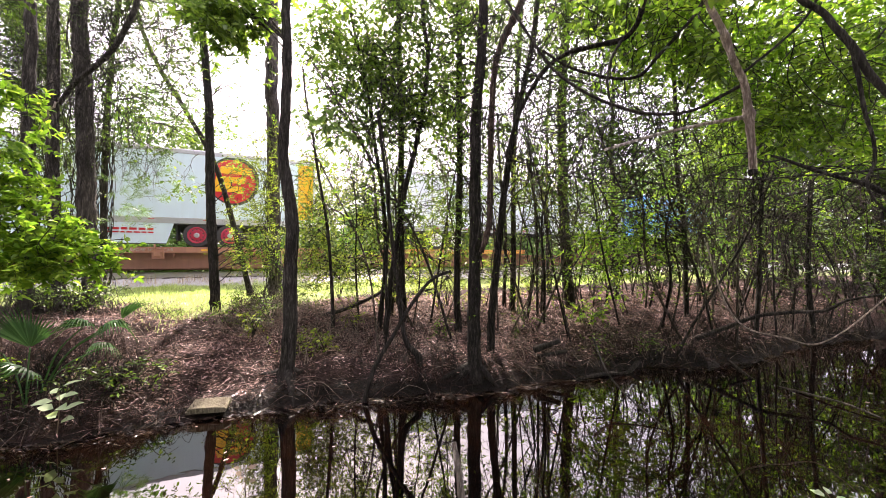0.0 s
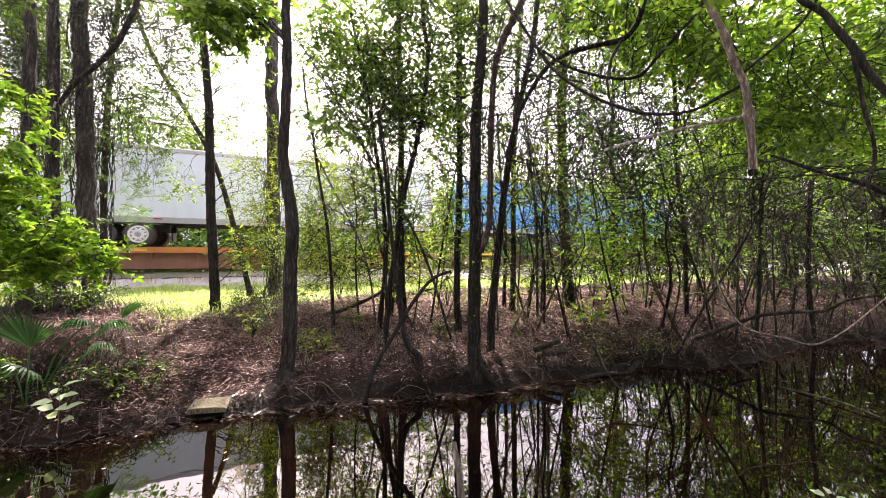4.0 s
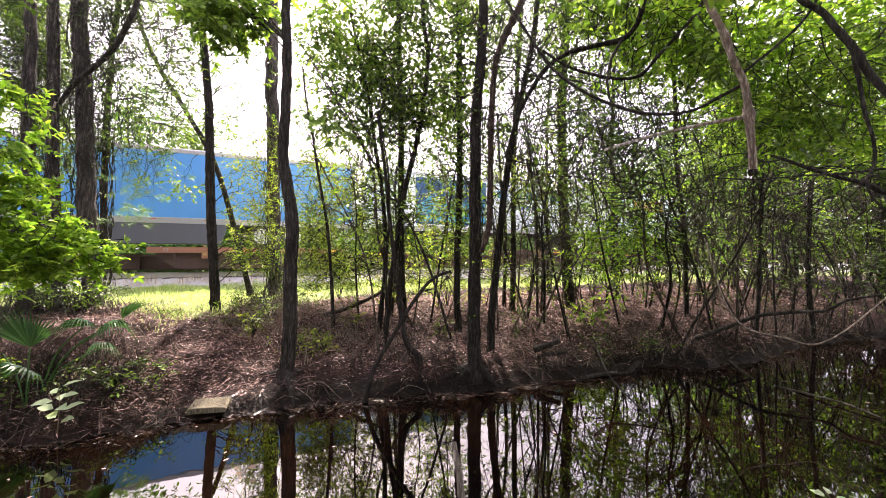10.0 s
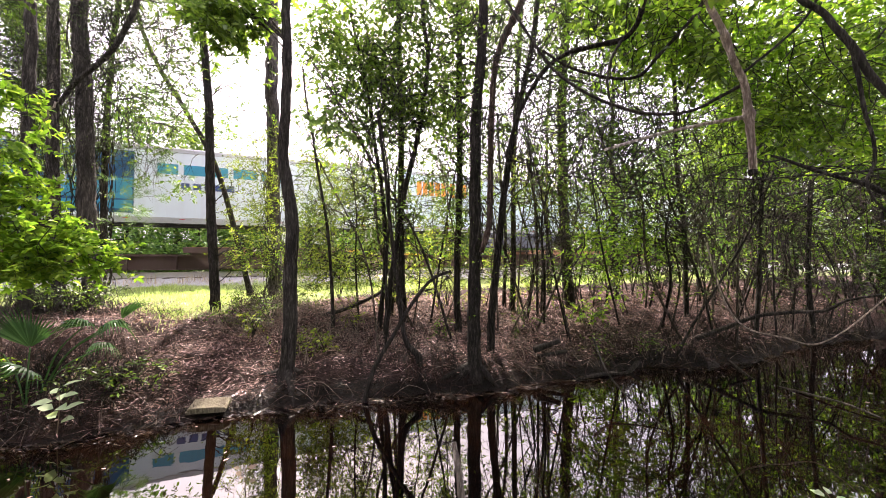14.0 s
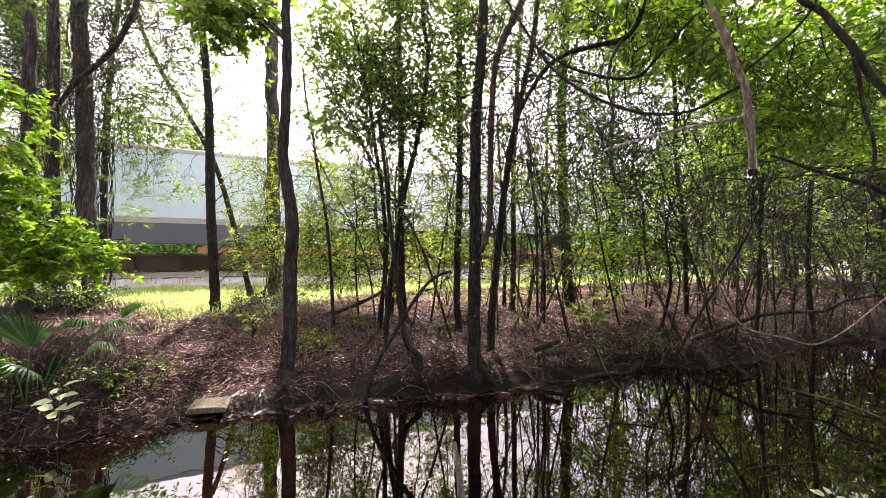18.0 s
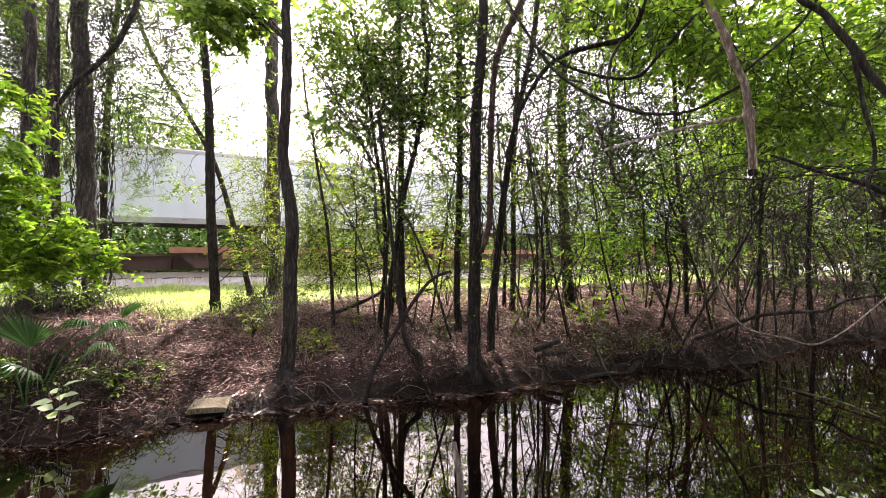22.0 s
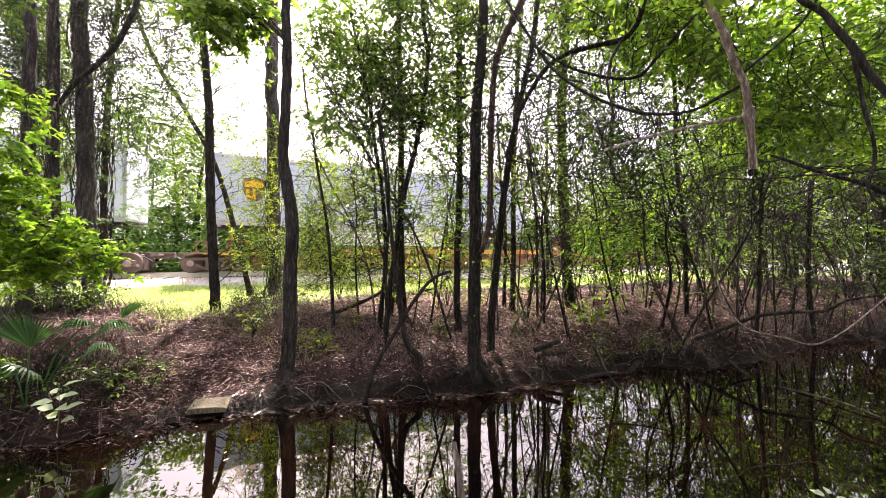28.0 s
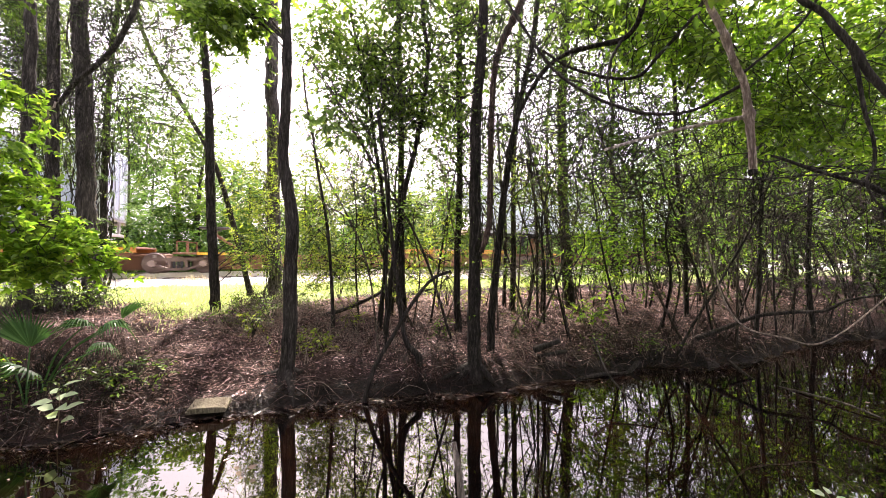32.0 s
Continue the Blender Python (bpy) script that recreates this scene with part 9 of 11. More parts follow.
foliage(th, [(1.51, 10.99, 6.00, 0.58, 0.29, 0.42, 13), (0.03, 11.70, 5.11, 0.34, 0.29, 0.41, 12), (3.52, 10.93, 6.54, 0.35, 0.29, 0.42, 16), (3.37, 11.06, 6.03, 0.48, 0.29, 0.27, 18), (1.32, 10.72, 4.41, 0.57, 0.29, 0.26, 2), (0.40, 10.86, 4.98, 0.35, 0.29, 0.40, 2), (0.41, 11.85, 4.48, 0.56, 0.29, 0.38, 14), (-0.24, 11.38, 4.97, 0.45, 0.29, 0.31, 9), (0.57, 11.23, 5.30, 0.45, 0.29, 0.42, 2), (3.97, 11.60, 7.04, 0.62, 0.29, 0.25, 8), (1.41, 11.45, 5.64, 0.50, 0.29, 0.36, 2), (2.64, 11.07, 4.75, 0.56, 0.29, 0.41, 10), (-0.41, 11.69, 4.95, 0.45, 0.29, 0.37, 15), (2.02, 11.98, 5.42, 0.62, 0.29, 0.35, 18), (3.22, 11.91, 4.81, 0.41, 0.29, 0.35, 12), (4.15, 11.77, 5.22, 0.35, 0.29, 0.30, 11), (2.27, 11.82, 5.44, 0.53, 0.29, 0.28, 9)],
        LEAF_MID, 0.1, 7811, True, 0.45, 7, limbs=False)
foliage(th, [(1.77, 11.01, 4.96, 0.58, 0.28, 0.32, 3), (4.12, 10.94, 3.45, 0.44, 0.28, 0.33, 16), (1.92, 10.30, 3.94, 0.52, 0.28, 0.30, 2), (0.65, 10.45, 5.44, 0.59, 0.28, 0.31, 14), (-0.02, 10.23, 6.03, 0.33, 0.28, 0.31, 8), (2.75, 10.85, 6.16, 0.41, 0.28, 0.32, 9), (0.22, 10.38, 3.89, 0.53, 0.28, 0.36, 13), (3.44, 10.75, 6.48, 0.34, 0.28, 0.36, 9), (0.59, 10.54, 4.38, 0.33, 0.28, 0.30, 2), (4.13, 10.79, 3.59, 0.48, 0.28, 0.33, 7), (4.73, 11.08, 4.63, 0.47, 0.28, 0.33, 7), (4.53, 10.55, 4.43, 0.60, 0.28, 0.26, 8), (2.74, 11.47, 4.22, 0.46, 0.28, 0.39, 14), (3.20, 11.33, 4.26, 0.34, 0.28, 0.24, 14), (0.60, 11.24, 4.50, 0.52, 0.28, 0.31, 2), (2.75, 11.38, 4.87, 0.50, 0.28, 0.25, 9), (3.96, 11.19, 3.46, 0.50, 0.28, 0.36, 14)],
        LEAF_YELLOW, 0.09, 7812, False, 0.45, 8, limbs=False)
th = tree("bank_tree", "thin sapling at the grass edge", BARK_DARK, [(3.61, 12.74, 1.04, 0.0596), (3.59, 12.74, 3.37, 0.0493), (3.59, 12.74, 6.29, 0.0428), (3.74, 12.74, 8.86, 0.0372)],
          [(3.61, 12.74, 3.37, 0.484, 0.504, 0.775, 2), (3.91, 12.74, 5.32, 0.581, 0.542, 0.775, 7)], LEAF_YELLOW, 0.1, 1021)
th = tree("bank_tree", "thin bare sapling on the bank", BARK_DARK, [(2.37, 9.38, 0.809, 0.0332), (2.36, 9.38, 3.09, 0.0281), (2.24, 9.38, 4.52, 0.0249), (2.10, 9.38, 5.96, 0.0223)],
          [(2.09, 9.38, 4.66, 0.428, 0.399, 0.57, 2)], LEAF_MID, 0.08, 1022)
foliage(th, [(0.821, 9.29, 4.89, 0.497, 0.336, 0.345, 10.00), (1.70, 9.17, 5.72, 0.243, 0.167, 0.174, 2.00), (2.76, 9.38, 5.80, 0.432, 0.274, 0.254, 5), (3.62, 9.02, 5.48, 0.349, 0.257, 0.294, 4), (2.36, 8.50, 6.22, 0.252, 0.169, 0.17, 2), (3.42, 9.58, 5.92, 0.313, 0.211, 0.215, 4), (3.31, 9.45, 6.52, 0.259, 0.19, 0.216, 4), (1.53, 8.63, 5.40, 0.293, 0.221, 0.259, 8.00), (2.96, 8.51, 5.05, 0.43, 0.294, 0.304, 8), (3.72, 9.43, 6.57, 0.294, 0.221, 0.258, 5)],
        LEAF_MID, 0.095, 7154, False, 0.45, 7, limbs=False)
foliage(th, [(3.53, 8.90, 3.43, 0.211, 0.153, 0.172, 1), (3.93, 9.58, 4.10, 0.364, 0.27, 0.312, 4), (4.29, 9.17, 3.53, 0.388, 0.279, 0.31, 4), (3.39, 8.61, 3.39, 0.366, 0.238, 0.229, 1), (3.60, 9.19, 2.72, 0.217, 0.155, 0.17, 1), (3.71, 9.11, 4.59, 0.313, 0.218, 0.233, 4)],
        LEAF_BRIGHT, 0.08, 7185, False, 0.45, 9, limbs=False)
foliage(th, [(1.90, 9.19, 3.21, 0.419, 0.279, 0.279, 1), (2.16, 8.62, 2.78, 0.373, 0.264, 0.288, 2), (2.27, 8.82, 3.91, 0.299, 0.218, 0.245, 2), (1.86, 9.02, 4.15, 0.352, 0.224, 0.209, 7.00), (2.46, 9.76, 3.77, 0.52, 0.344, 0.341, 10), (1.88, 9.33, 3.48, 0.267, 0.187, 0.2, 1)],
        LEAF_YELLOW, 0.07, 7216, False, 0.45, 9, limbs=False)
foliage(th, [(2.18, 9.41, 5.77, 0.378, 0.251, 0.249, 3), (2.88, 9.10, 6.80, 0.576, 0.368, 0.344, 9), (2.88, 8.61, 4.75, 0.332, 0.22, 0.218, 2), (2.66, 10.12, 5.19, 0.633, 0.401, 0.37, 14), (2.17, 8.70, 5.41, 0.317, 0.238, 0.278, 6), (1.72, 8.45, 6.12, 0.241, 0.174, 0.193, 6.00), (2.44, 8.32, 6.05, 0.385, 0.285, 0.328, 7)],
        LEAF_SHADE, 0.105, 7247, True, 0.45, 6, limbs=False)
foliage(th, [(2.11, 8.59, 3.97, 0.324, 0.221, 0.23, 3), (2.42, 9.55, 4.70, 0.33, 0.229, 0.243, 4), (2.15, 9.04, 4.74, 0.306, 0.23, 0.269, 2), (2.88, 8.61, 3.74, 0.358, 0.234, 0.226, 3), (2.73, 8.58, 3.17, 0.302, 0.223, 0.255, 1), (2.61, 8.75, 3.50, 0.449, 0.303, 0.309, 4), (2.73, 8.92, 4.07, 0.392, 0.286, 0.322, 6), (2.55, 8.81, 4.71, 0.435, 0.279, 0.263, 2), (3.05, 9.14, 3.11, 0.295, 0.21, 0.229, 1), (2.61, 10.09, 4.94, 0.352, 0.254, 0.283, 2), (1.85, 8.83, 4.15, 0.19, 0.143, 0.168, 2.00), (2.36, 8.95, 3.18, 0.453, 0.294, 0.282, 1), (2.15, 9.08, 4.19, 0.498, 0.314, 0.287, 4)],
        LEAF_YELLOW, 0.09, 7278, False, 0.45, 9, limbs=False)
foliage(th, [(2.77, 10.09, 4.02, 0.598, 0.376, 0.343, 8), (2.99, 9.62, 3.68, 0.557, 0.367, 0.36, 6), (1.64, 8.84, 4.30, 0.492, 0.312, 0.289, 10.00)],
        LEAF_YELLOW, 0.09, 7291, False, 0.45, 9, limbs=False)
foliage(th, [(3.41, 8.91, 6.12, 0.587, 0.372, 0.344, 12), (3.61, 9.15, 5.53, 0.649, 0.463, 0.51, 20), (2.95, 8.85, 6.55, 0.38, 0.251, 0.248, 5)],
        LEAF_MID, 0.1, 7309, True, 0.45, 9, limbs=False)
foliage(th, [(3.16, 8.67, 3.53, 0.316, 0.238, 0.279, 3)],
        LEAF_MID, 0.09, 7340, False, 0.45, 9, limbs=False)
foliage(th, [(4.23, 9.50, 2.96, 0.206, 0.15, 0.169, 2), (3.86, 9.09, 2.96, 0.313, 0.227, 0.255, 6), (4.11, 9.61, 4.05, 0.246, 0.162, 0.159, 4), (4.12, 9.32, 2.84, 0.342, 0.258, 0.303, 8)],
        LEAF_BRIGHT, 0.1, 7371, True, 0.45, 9, limbs=False)
foliage(th, [(4.32, 9.44, 2.33, 0.386, 0.276, 0.305, 5), (3.30, 8.81, 2.68, 0.265, 0.184, 0.194, 1), (4.10, 9.44, 2.48, 0.458, 0.327, 0.36, 8), (3.96, 9.03, 2.67, 0.283, 0.2, 0.218, 4), (3.73, 9.59, 2.73, 0.636, 0.4, 0.365, 6), (3.39, 9.35, 3.27, 0.514, 0.337, 0.328, 3), (3.71, 9.01, 2.85, 0.542, 0.357, 0.352, 2), (4.18, 9.39, 1.87, 0.336, 0.217, 0.206, 3), (4.05, 9.18, 3.52, 0.439, 0.304, 0.32, 8), (3.14, 9.32, 2.89, 0.477, 0.331, 0.35, 4), (4.21, 9.55, 1.91, 0.419, 0.307, 0.349, 10), (3.98, 9.56, 3.87, 0.379, 0.269, 0.294, 7), (4.18, 9.28, 3.38, 0.343, 0.233, 0.24, 2)],
        LEAF_BRIGHT, 0.12, 7402, True, 0.45, 9, limbs=False)
foliage(th, [(3.33, 9.37, 2.63, 0.481, 0.33, 0.343, 3), (3.72, 9.24, 2.63, 0.526, 0.348, 0.345, 3)],
        LEAF_BRIGHT, 0.12, 7415, True, 0.45, 9, limbs=False)
foliage(th, [(3.08, 9.77, 1.75, 0.31, 0.204, 0.2, 1), (2.71, 9.78, 1.30, 0.372, 0.262, 0.283, 2), (2.94, 9.91, 2.11, 0.223, 0.167, 0.194, 1), (2.62, 8.83, 2.93, 0.303, 0.228, 0.266, 1)],
        LEAF_YELLOW, 0.075, 7433, False, 0.45, 9, limbs=False)
th = tree("bank_tree", "thin dark sapling in the thicket", BARK_DARK, [(5.59, 12.04, 1.02, 0.073), (5.54, 12.04, 3.31, 0.0631), (5.48, 12.04, 5.52, 0.0569), (5.56, 12.04, 7.94, 0.0515), (5.68, 12.04, 10.37, 0.0465)],
          [(5.62, 12.04, 4.60, 0.732, 0.659, 0.915, 14), (5.06, 12.04, 3.31, 0.732, 0.586, 0.732, 12), (6.01, 12.04, 7.00, 0.915, 0.732, 0.915, 17)], LEAF_MID, 0.1, 1023)
foliage(th, [(5.63, 10.82, 3.93, 0.545, 0.394, 0.441, 4)],
        LEAF_MID, 0.09, 7161, False, 0.45, 9, limbs=False)
foliage(th, [(6.70, 11.61, 2.17, 0.505, 0.336, 0.337, 3), (7.15, 11.60, 4.01, 0.482, 0.346, 0.383, 2)],
        LEAF_DARK, 0.085, 7192, False, 0.45, 9, limbs=False)
foliage(th, [(8.70, 11.91, 5.13, 1.31, 0.837, 0.782, 87.00), (8.16, 11.96, 5.79, 0.864, 0.641, 0.738, 52.00)],
        LEAF_MID, 0.1, 7223, True, 0.45, 9, limbs=False)
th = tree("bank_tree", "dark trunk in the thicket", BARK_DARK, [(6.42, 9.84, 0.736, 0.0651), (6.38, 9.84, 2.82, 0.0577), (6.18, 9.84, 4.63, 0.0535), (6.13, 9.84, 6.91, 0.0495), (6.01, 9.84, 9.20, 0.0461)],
          [(6.25, 9.84, 4.63, 0.897, 0.658, 0.748, 21.00), (6.88, 9.84, 6.14, 0.897, 0.718, 0.897, 25.00), (5.99, 9.84, 7.36, 0.897, 0.718, 0.897, 14)], LEAF_MID, 0.1, 1024)
foliage(th, [(5.19, 9.59, 4.71, 0.42, 0.28, 0.28, 4), (5.79, 9.65, 3.92, 0.227, 0.164, 0.183, 2), (5.73, 9.74, 4.69, 0.282, 0.198, 0.214, 2), (4.40, 9.56, 3.08, 0.281, 0.203, 0.227, 4), (5.79, 9.64, 4.43, 0.343, 0.217, 0.2, 2), (5.73, 9.92, 3.76, 0.406, 0.277, 0.286, 7), (5.56, 9.65, 2.53, 0.217, 0.154, 0.167, 1), (5.22, 9.52, 4.48, 0.459, 0.291, 0.269, 5)],
        LEAF_BRIGHT, 0.08, 7168, False, 0.45, 9, limbs=False)
foliage(th, [(4.87, 9.91, 8.31, 0.33, 0.224, 0.231, 9.00), (5.99, 10.06, 7.92, 0.543, 0.382, 0.411, 13.00), (5.01, 8.39, 8.16, 0.485, 0.325, 0.328, 19.00), (5.51, 9.47, 5.32, 0.353, 0.233, 0.229, 4), (4.75, 10.01, 8.88, 0.366, 0.265, 0.297, 8.00), (5.28, 8.74, 7.87, 0.307, 0.198, 0.187, 6.00), (5.87, 10.23, 9.79, 0.235, 0.173, 0.196, 5.00), (5.12, 8.43, 7.71, 0.484, 0.331, 0.344, 10.00), (5.32, 9.98, 6.73, 0.376, 0.253, 0.257, 6), (3.86, 8.71, 8.38, 0.287, 0.21, 0.239, 9.00), (5.12, 8.66, 7.74, 0.454, 0.287, 0.264, 14.00)],
        LEAF_SHADE, 0.105, 7199, True, 0.45, 6, limbs=False)
foliage(th, [(6.45, 9.22, 6.98, 0.647, 0.407, 0.37, 28.00), (6.41, 10.14, 9.12, 0.458, 0.318, 0.336, 18.00), (5.24, 10.07, 7.76, 0.795, 0.509, 0.476, 14), (5.27, 9.64, 8.38, 0.403, 0.281, 0.298, 6.00), (6.77, 10.27, 9.24, 0.857, 0.564, 0.553, 21.00), (4.77, 9.22, 6.37, 0.402, 0.265, 0.26, 6), (4.03, 8.54, 7.85, 0.526, 0.336, 0.314, 11.00), (5.85, 10.87, 6.83, 0.478, 0.313, 0.303, 4), (5.56, 10.60, 7.68, 0.969, 0.609, 0.555, 32), (7.34, 10.82, 8.58, 0.663, 0.497, 0.58, 27.00), (6.25, 10.72, 6.78, 1.00, 0.636, 0.588, 14), (6.94, 9.55, 5.33, 0.364, 0.273, 0.319, 6.00), (5.50, 8.77, 7.36, 0.448, 0.336, 0.392, 9.00)],
        LEAF_MID, 0.1, 7230, True, 0.45, 9, limbs=False)
foliage(th, [(5.42, 9.33, 7.98, 0.673, 0.433, 0.41, 12.00), (4.95, 10.04, 8.17, 0.584, 0.373, 0.348, 19.00), (6.74, 10.75, 7.25, 0.484, 0.338, 0.36, 19.00), (4.68, 8.34, 6.92, 0.653, 0.436, 0.436, 12), (5.76, 10.31, 6.80, 0.441, 0.287, 0.276, 3), (5.32, 8.36, 8.20, 0.555, 0.358, 0.339, 20.00), (3.72, 8.56, 8.37, 0.397, 0.299, 0.35, 11.00), (5.79, 9.10, 8.19, 0.443, 0.305, 0.319, 7.00), (6.27, 9.94, 6.27, 0.321, 0.242, 0.284, 5.00), (4.99, 10.24, 8.74, 0.782, 0.498, 0.462, 31.00), (7.38, 10.93, 5.89, 0.389, 0.277, 0.304, 8.00), (6.65, 10.11, 7.02, 0.516, 0.335, 0.32, 11.00), (5.35, 9.32, 6.34, 0.436, 0.315, 0.352, 6)],
        LEAF_MID, 0.1, 7243, True, 0.45, 9, limbs=False)
foliage(th, [(6.53, 9.35, 7.67, 0.738, 0.517, 0.555, 30.00), (7.80, 10.78, 5.73, 0.678, 0.494, 0.556, 25.00), (7.70, 10.18, 6.22, 0.786, 0.59, 0.69, 28.00), (7.28, 10.70, 5.59, 0.408, 0.308, 0.362, 10.00), (5.93, 10.25, 7.45, 0.854, 0.546, 0.511, 20), (7.12, 11.29, 5.90, 0.835, 0.598, 0.659, 26.00), (8.89, 11.45, 6.28, 0.91, 0.679, 0.787, 57.00), (8.48, 11.25, 5.18, 0.685, 0.498, 0.559, 41.00)],
        LEAF_MID, 0.1, 7256, True, 0.45, 9, limbs=False)
foliage(th, [(5.87, 9.36, 3.94, 0.306, 0.214, 0.228, 3.00), (6.73, 10.22, 4.30, 0.358, 0.242, 0.246, 6.00), (5.32, 10.08, 5.10, 0.48, 0.314, 0.305, 5), (5.64, 10.69, 4.17, 0.765, 0.498, 0.48, 11)],
        LEAF_MID, 0.09, 7261, False, 0.45, 9, limbs=False)
foliage(th, [(5.66, 9.65, 4.12, 0.344, 0.229, 0.229, 8), (4.85, 9.59, 3.76, 0.434, 0.294, 0.302, 6), (5.37, 9.22, 3.05, 0.34, 0.244, 0.269, 3), (4.62, 9.77, 3.67, 0.255, 0.177, 0.187, 3), (4.78, 9.40, 3.21, 0.394, 0.289, 0.329, 10), (5.37, 9.43, 4.08, 0.275, 0.176, 0.165, 4), (5.55, 9.57, 3.47, 0.27, 0.191, 0.207, 4), (5.79, 9.70, 2.53, 0.405, 0.289, 0.318, 8), (4.94, 9.80, 2.78, 0.587, 0.373, 0.347, 17), (4.53, 9.57, 4.07, 0.381, 0.267, 0.286, 6), (5.47, 9.26, 3.31, 0.215, 0.151, 0.161, 3)],
        LEAF_BRIGHT, 0.1, 7292, True, 0.45, 9, limbs=False)
foliage(th, [(4.71, 9.40, 2.00, 0.386, 0.269, 0.286, 6), (4.71, 9.49, 2.23, 0.516, 0.331, 0.313, 7), (4.70, 9.59, 3.00, 0.401, 0.287, 0.316, 6)],
        LEAF_BRIGHT, 0.12, 7323, True, 0.45, 9, limbs=False)
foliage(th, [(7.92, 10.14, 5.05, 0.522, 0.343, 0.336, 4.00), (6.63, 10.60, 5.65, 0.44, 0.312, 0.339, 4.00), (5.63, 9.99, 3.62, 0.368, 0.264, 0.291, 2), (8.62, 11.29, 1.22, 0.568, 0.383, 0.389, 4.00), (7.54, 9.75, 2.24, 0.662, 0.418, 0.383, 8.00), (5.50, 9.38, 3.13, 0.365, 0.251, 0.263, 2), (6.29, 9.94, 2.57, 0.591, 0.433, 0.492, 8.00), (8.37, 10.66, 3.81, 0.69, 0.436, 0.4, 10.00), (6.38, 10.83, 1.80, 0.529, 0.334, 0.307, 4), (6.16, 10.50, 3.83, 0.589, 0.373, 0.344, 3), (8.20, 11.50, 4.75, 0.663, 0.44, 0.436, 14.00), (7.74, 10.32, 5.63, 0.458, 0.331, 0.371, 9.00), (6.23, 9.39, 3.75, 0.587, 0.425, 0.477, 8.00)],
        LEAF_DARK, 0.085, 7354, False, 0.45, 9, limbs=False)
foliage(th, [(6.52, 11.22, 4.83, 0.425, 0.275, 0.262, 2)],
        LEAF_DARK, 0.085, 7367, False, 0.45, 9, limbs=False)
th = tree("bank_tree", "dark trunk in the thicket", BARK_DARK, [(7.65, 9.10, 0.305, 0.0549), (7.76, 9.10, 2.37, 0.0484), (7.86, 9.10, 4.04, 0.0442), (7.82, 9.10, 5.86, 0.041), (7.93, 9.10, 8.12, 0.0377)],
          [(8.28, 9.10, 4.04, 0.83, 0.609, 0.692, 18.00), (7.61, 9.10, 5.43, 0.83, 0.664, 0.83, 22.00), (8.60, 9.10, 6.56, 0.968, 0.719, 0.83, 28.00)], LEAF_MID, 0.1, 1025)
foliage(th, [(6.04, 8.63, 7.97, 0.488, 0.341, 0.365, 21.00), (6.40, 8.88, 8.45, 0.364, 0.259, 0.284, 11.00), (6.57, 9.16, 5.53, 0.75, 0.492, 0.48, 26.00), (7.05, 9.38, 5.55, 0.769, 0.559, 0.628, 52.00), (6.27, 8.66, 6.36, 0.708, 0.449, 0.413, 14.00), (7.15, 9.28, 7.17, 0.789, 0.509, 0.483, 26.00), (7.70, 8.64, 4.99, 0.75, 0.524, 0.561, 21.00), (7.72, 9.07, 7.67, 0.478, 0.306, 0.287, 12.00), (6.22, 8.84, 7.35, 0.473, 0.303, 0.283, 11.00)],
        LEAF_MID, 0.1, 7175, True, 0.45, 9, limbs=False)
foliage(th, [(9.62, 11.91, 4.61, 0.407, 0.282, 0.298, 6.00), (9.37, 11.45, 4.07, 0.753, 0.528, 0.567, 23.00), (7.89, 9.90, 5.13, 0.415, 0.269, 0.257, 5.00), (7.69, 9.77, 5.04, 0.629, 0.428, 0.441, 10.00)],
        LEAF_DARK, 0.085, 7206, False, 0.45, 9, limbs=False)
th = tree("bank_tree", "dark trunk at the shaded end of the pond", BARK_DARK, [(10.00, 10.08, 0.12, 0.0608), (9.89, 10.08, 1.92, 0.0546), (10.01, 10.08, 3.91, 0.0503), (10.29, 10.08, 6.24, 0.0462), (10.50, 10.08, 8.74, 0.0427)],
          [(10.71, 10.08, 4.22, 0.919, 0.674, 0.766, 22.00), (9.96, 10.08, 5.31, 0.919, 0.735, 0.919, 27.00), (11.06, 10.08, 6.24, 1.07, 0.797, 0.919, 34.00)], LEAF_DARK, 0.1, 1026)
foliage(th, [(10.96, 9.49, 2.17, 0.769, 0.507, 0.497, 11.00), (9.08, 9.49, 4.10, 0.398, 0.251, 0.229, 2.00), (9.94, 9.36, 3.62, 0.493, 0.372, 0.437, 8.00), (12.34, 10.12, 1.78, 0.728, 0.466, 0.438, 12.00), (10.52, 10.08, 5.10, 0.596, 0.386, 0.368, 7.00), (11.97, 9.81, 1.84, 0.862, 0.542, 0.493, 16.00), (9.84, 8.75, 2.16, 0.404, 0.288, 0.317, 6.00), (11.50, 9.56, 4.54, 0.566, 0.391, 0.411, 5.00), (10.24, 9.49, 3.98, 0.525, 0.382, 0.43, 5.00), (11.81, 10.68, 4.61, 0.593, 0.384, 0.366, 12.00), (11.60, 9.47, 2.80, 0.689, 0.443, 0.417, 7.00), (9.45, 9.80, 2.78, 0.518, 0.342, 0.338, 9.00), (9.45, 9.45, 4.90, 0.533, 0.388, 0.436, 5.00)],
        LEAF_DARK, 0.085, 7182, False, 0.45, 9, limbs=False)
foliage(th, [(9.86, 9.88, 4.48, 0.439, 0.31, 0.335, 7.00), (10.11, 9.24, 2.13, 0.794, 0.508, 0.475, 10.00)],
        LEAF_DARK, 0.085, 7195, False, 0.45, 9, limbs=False)
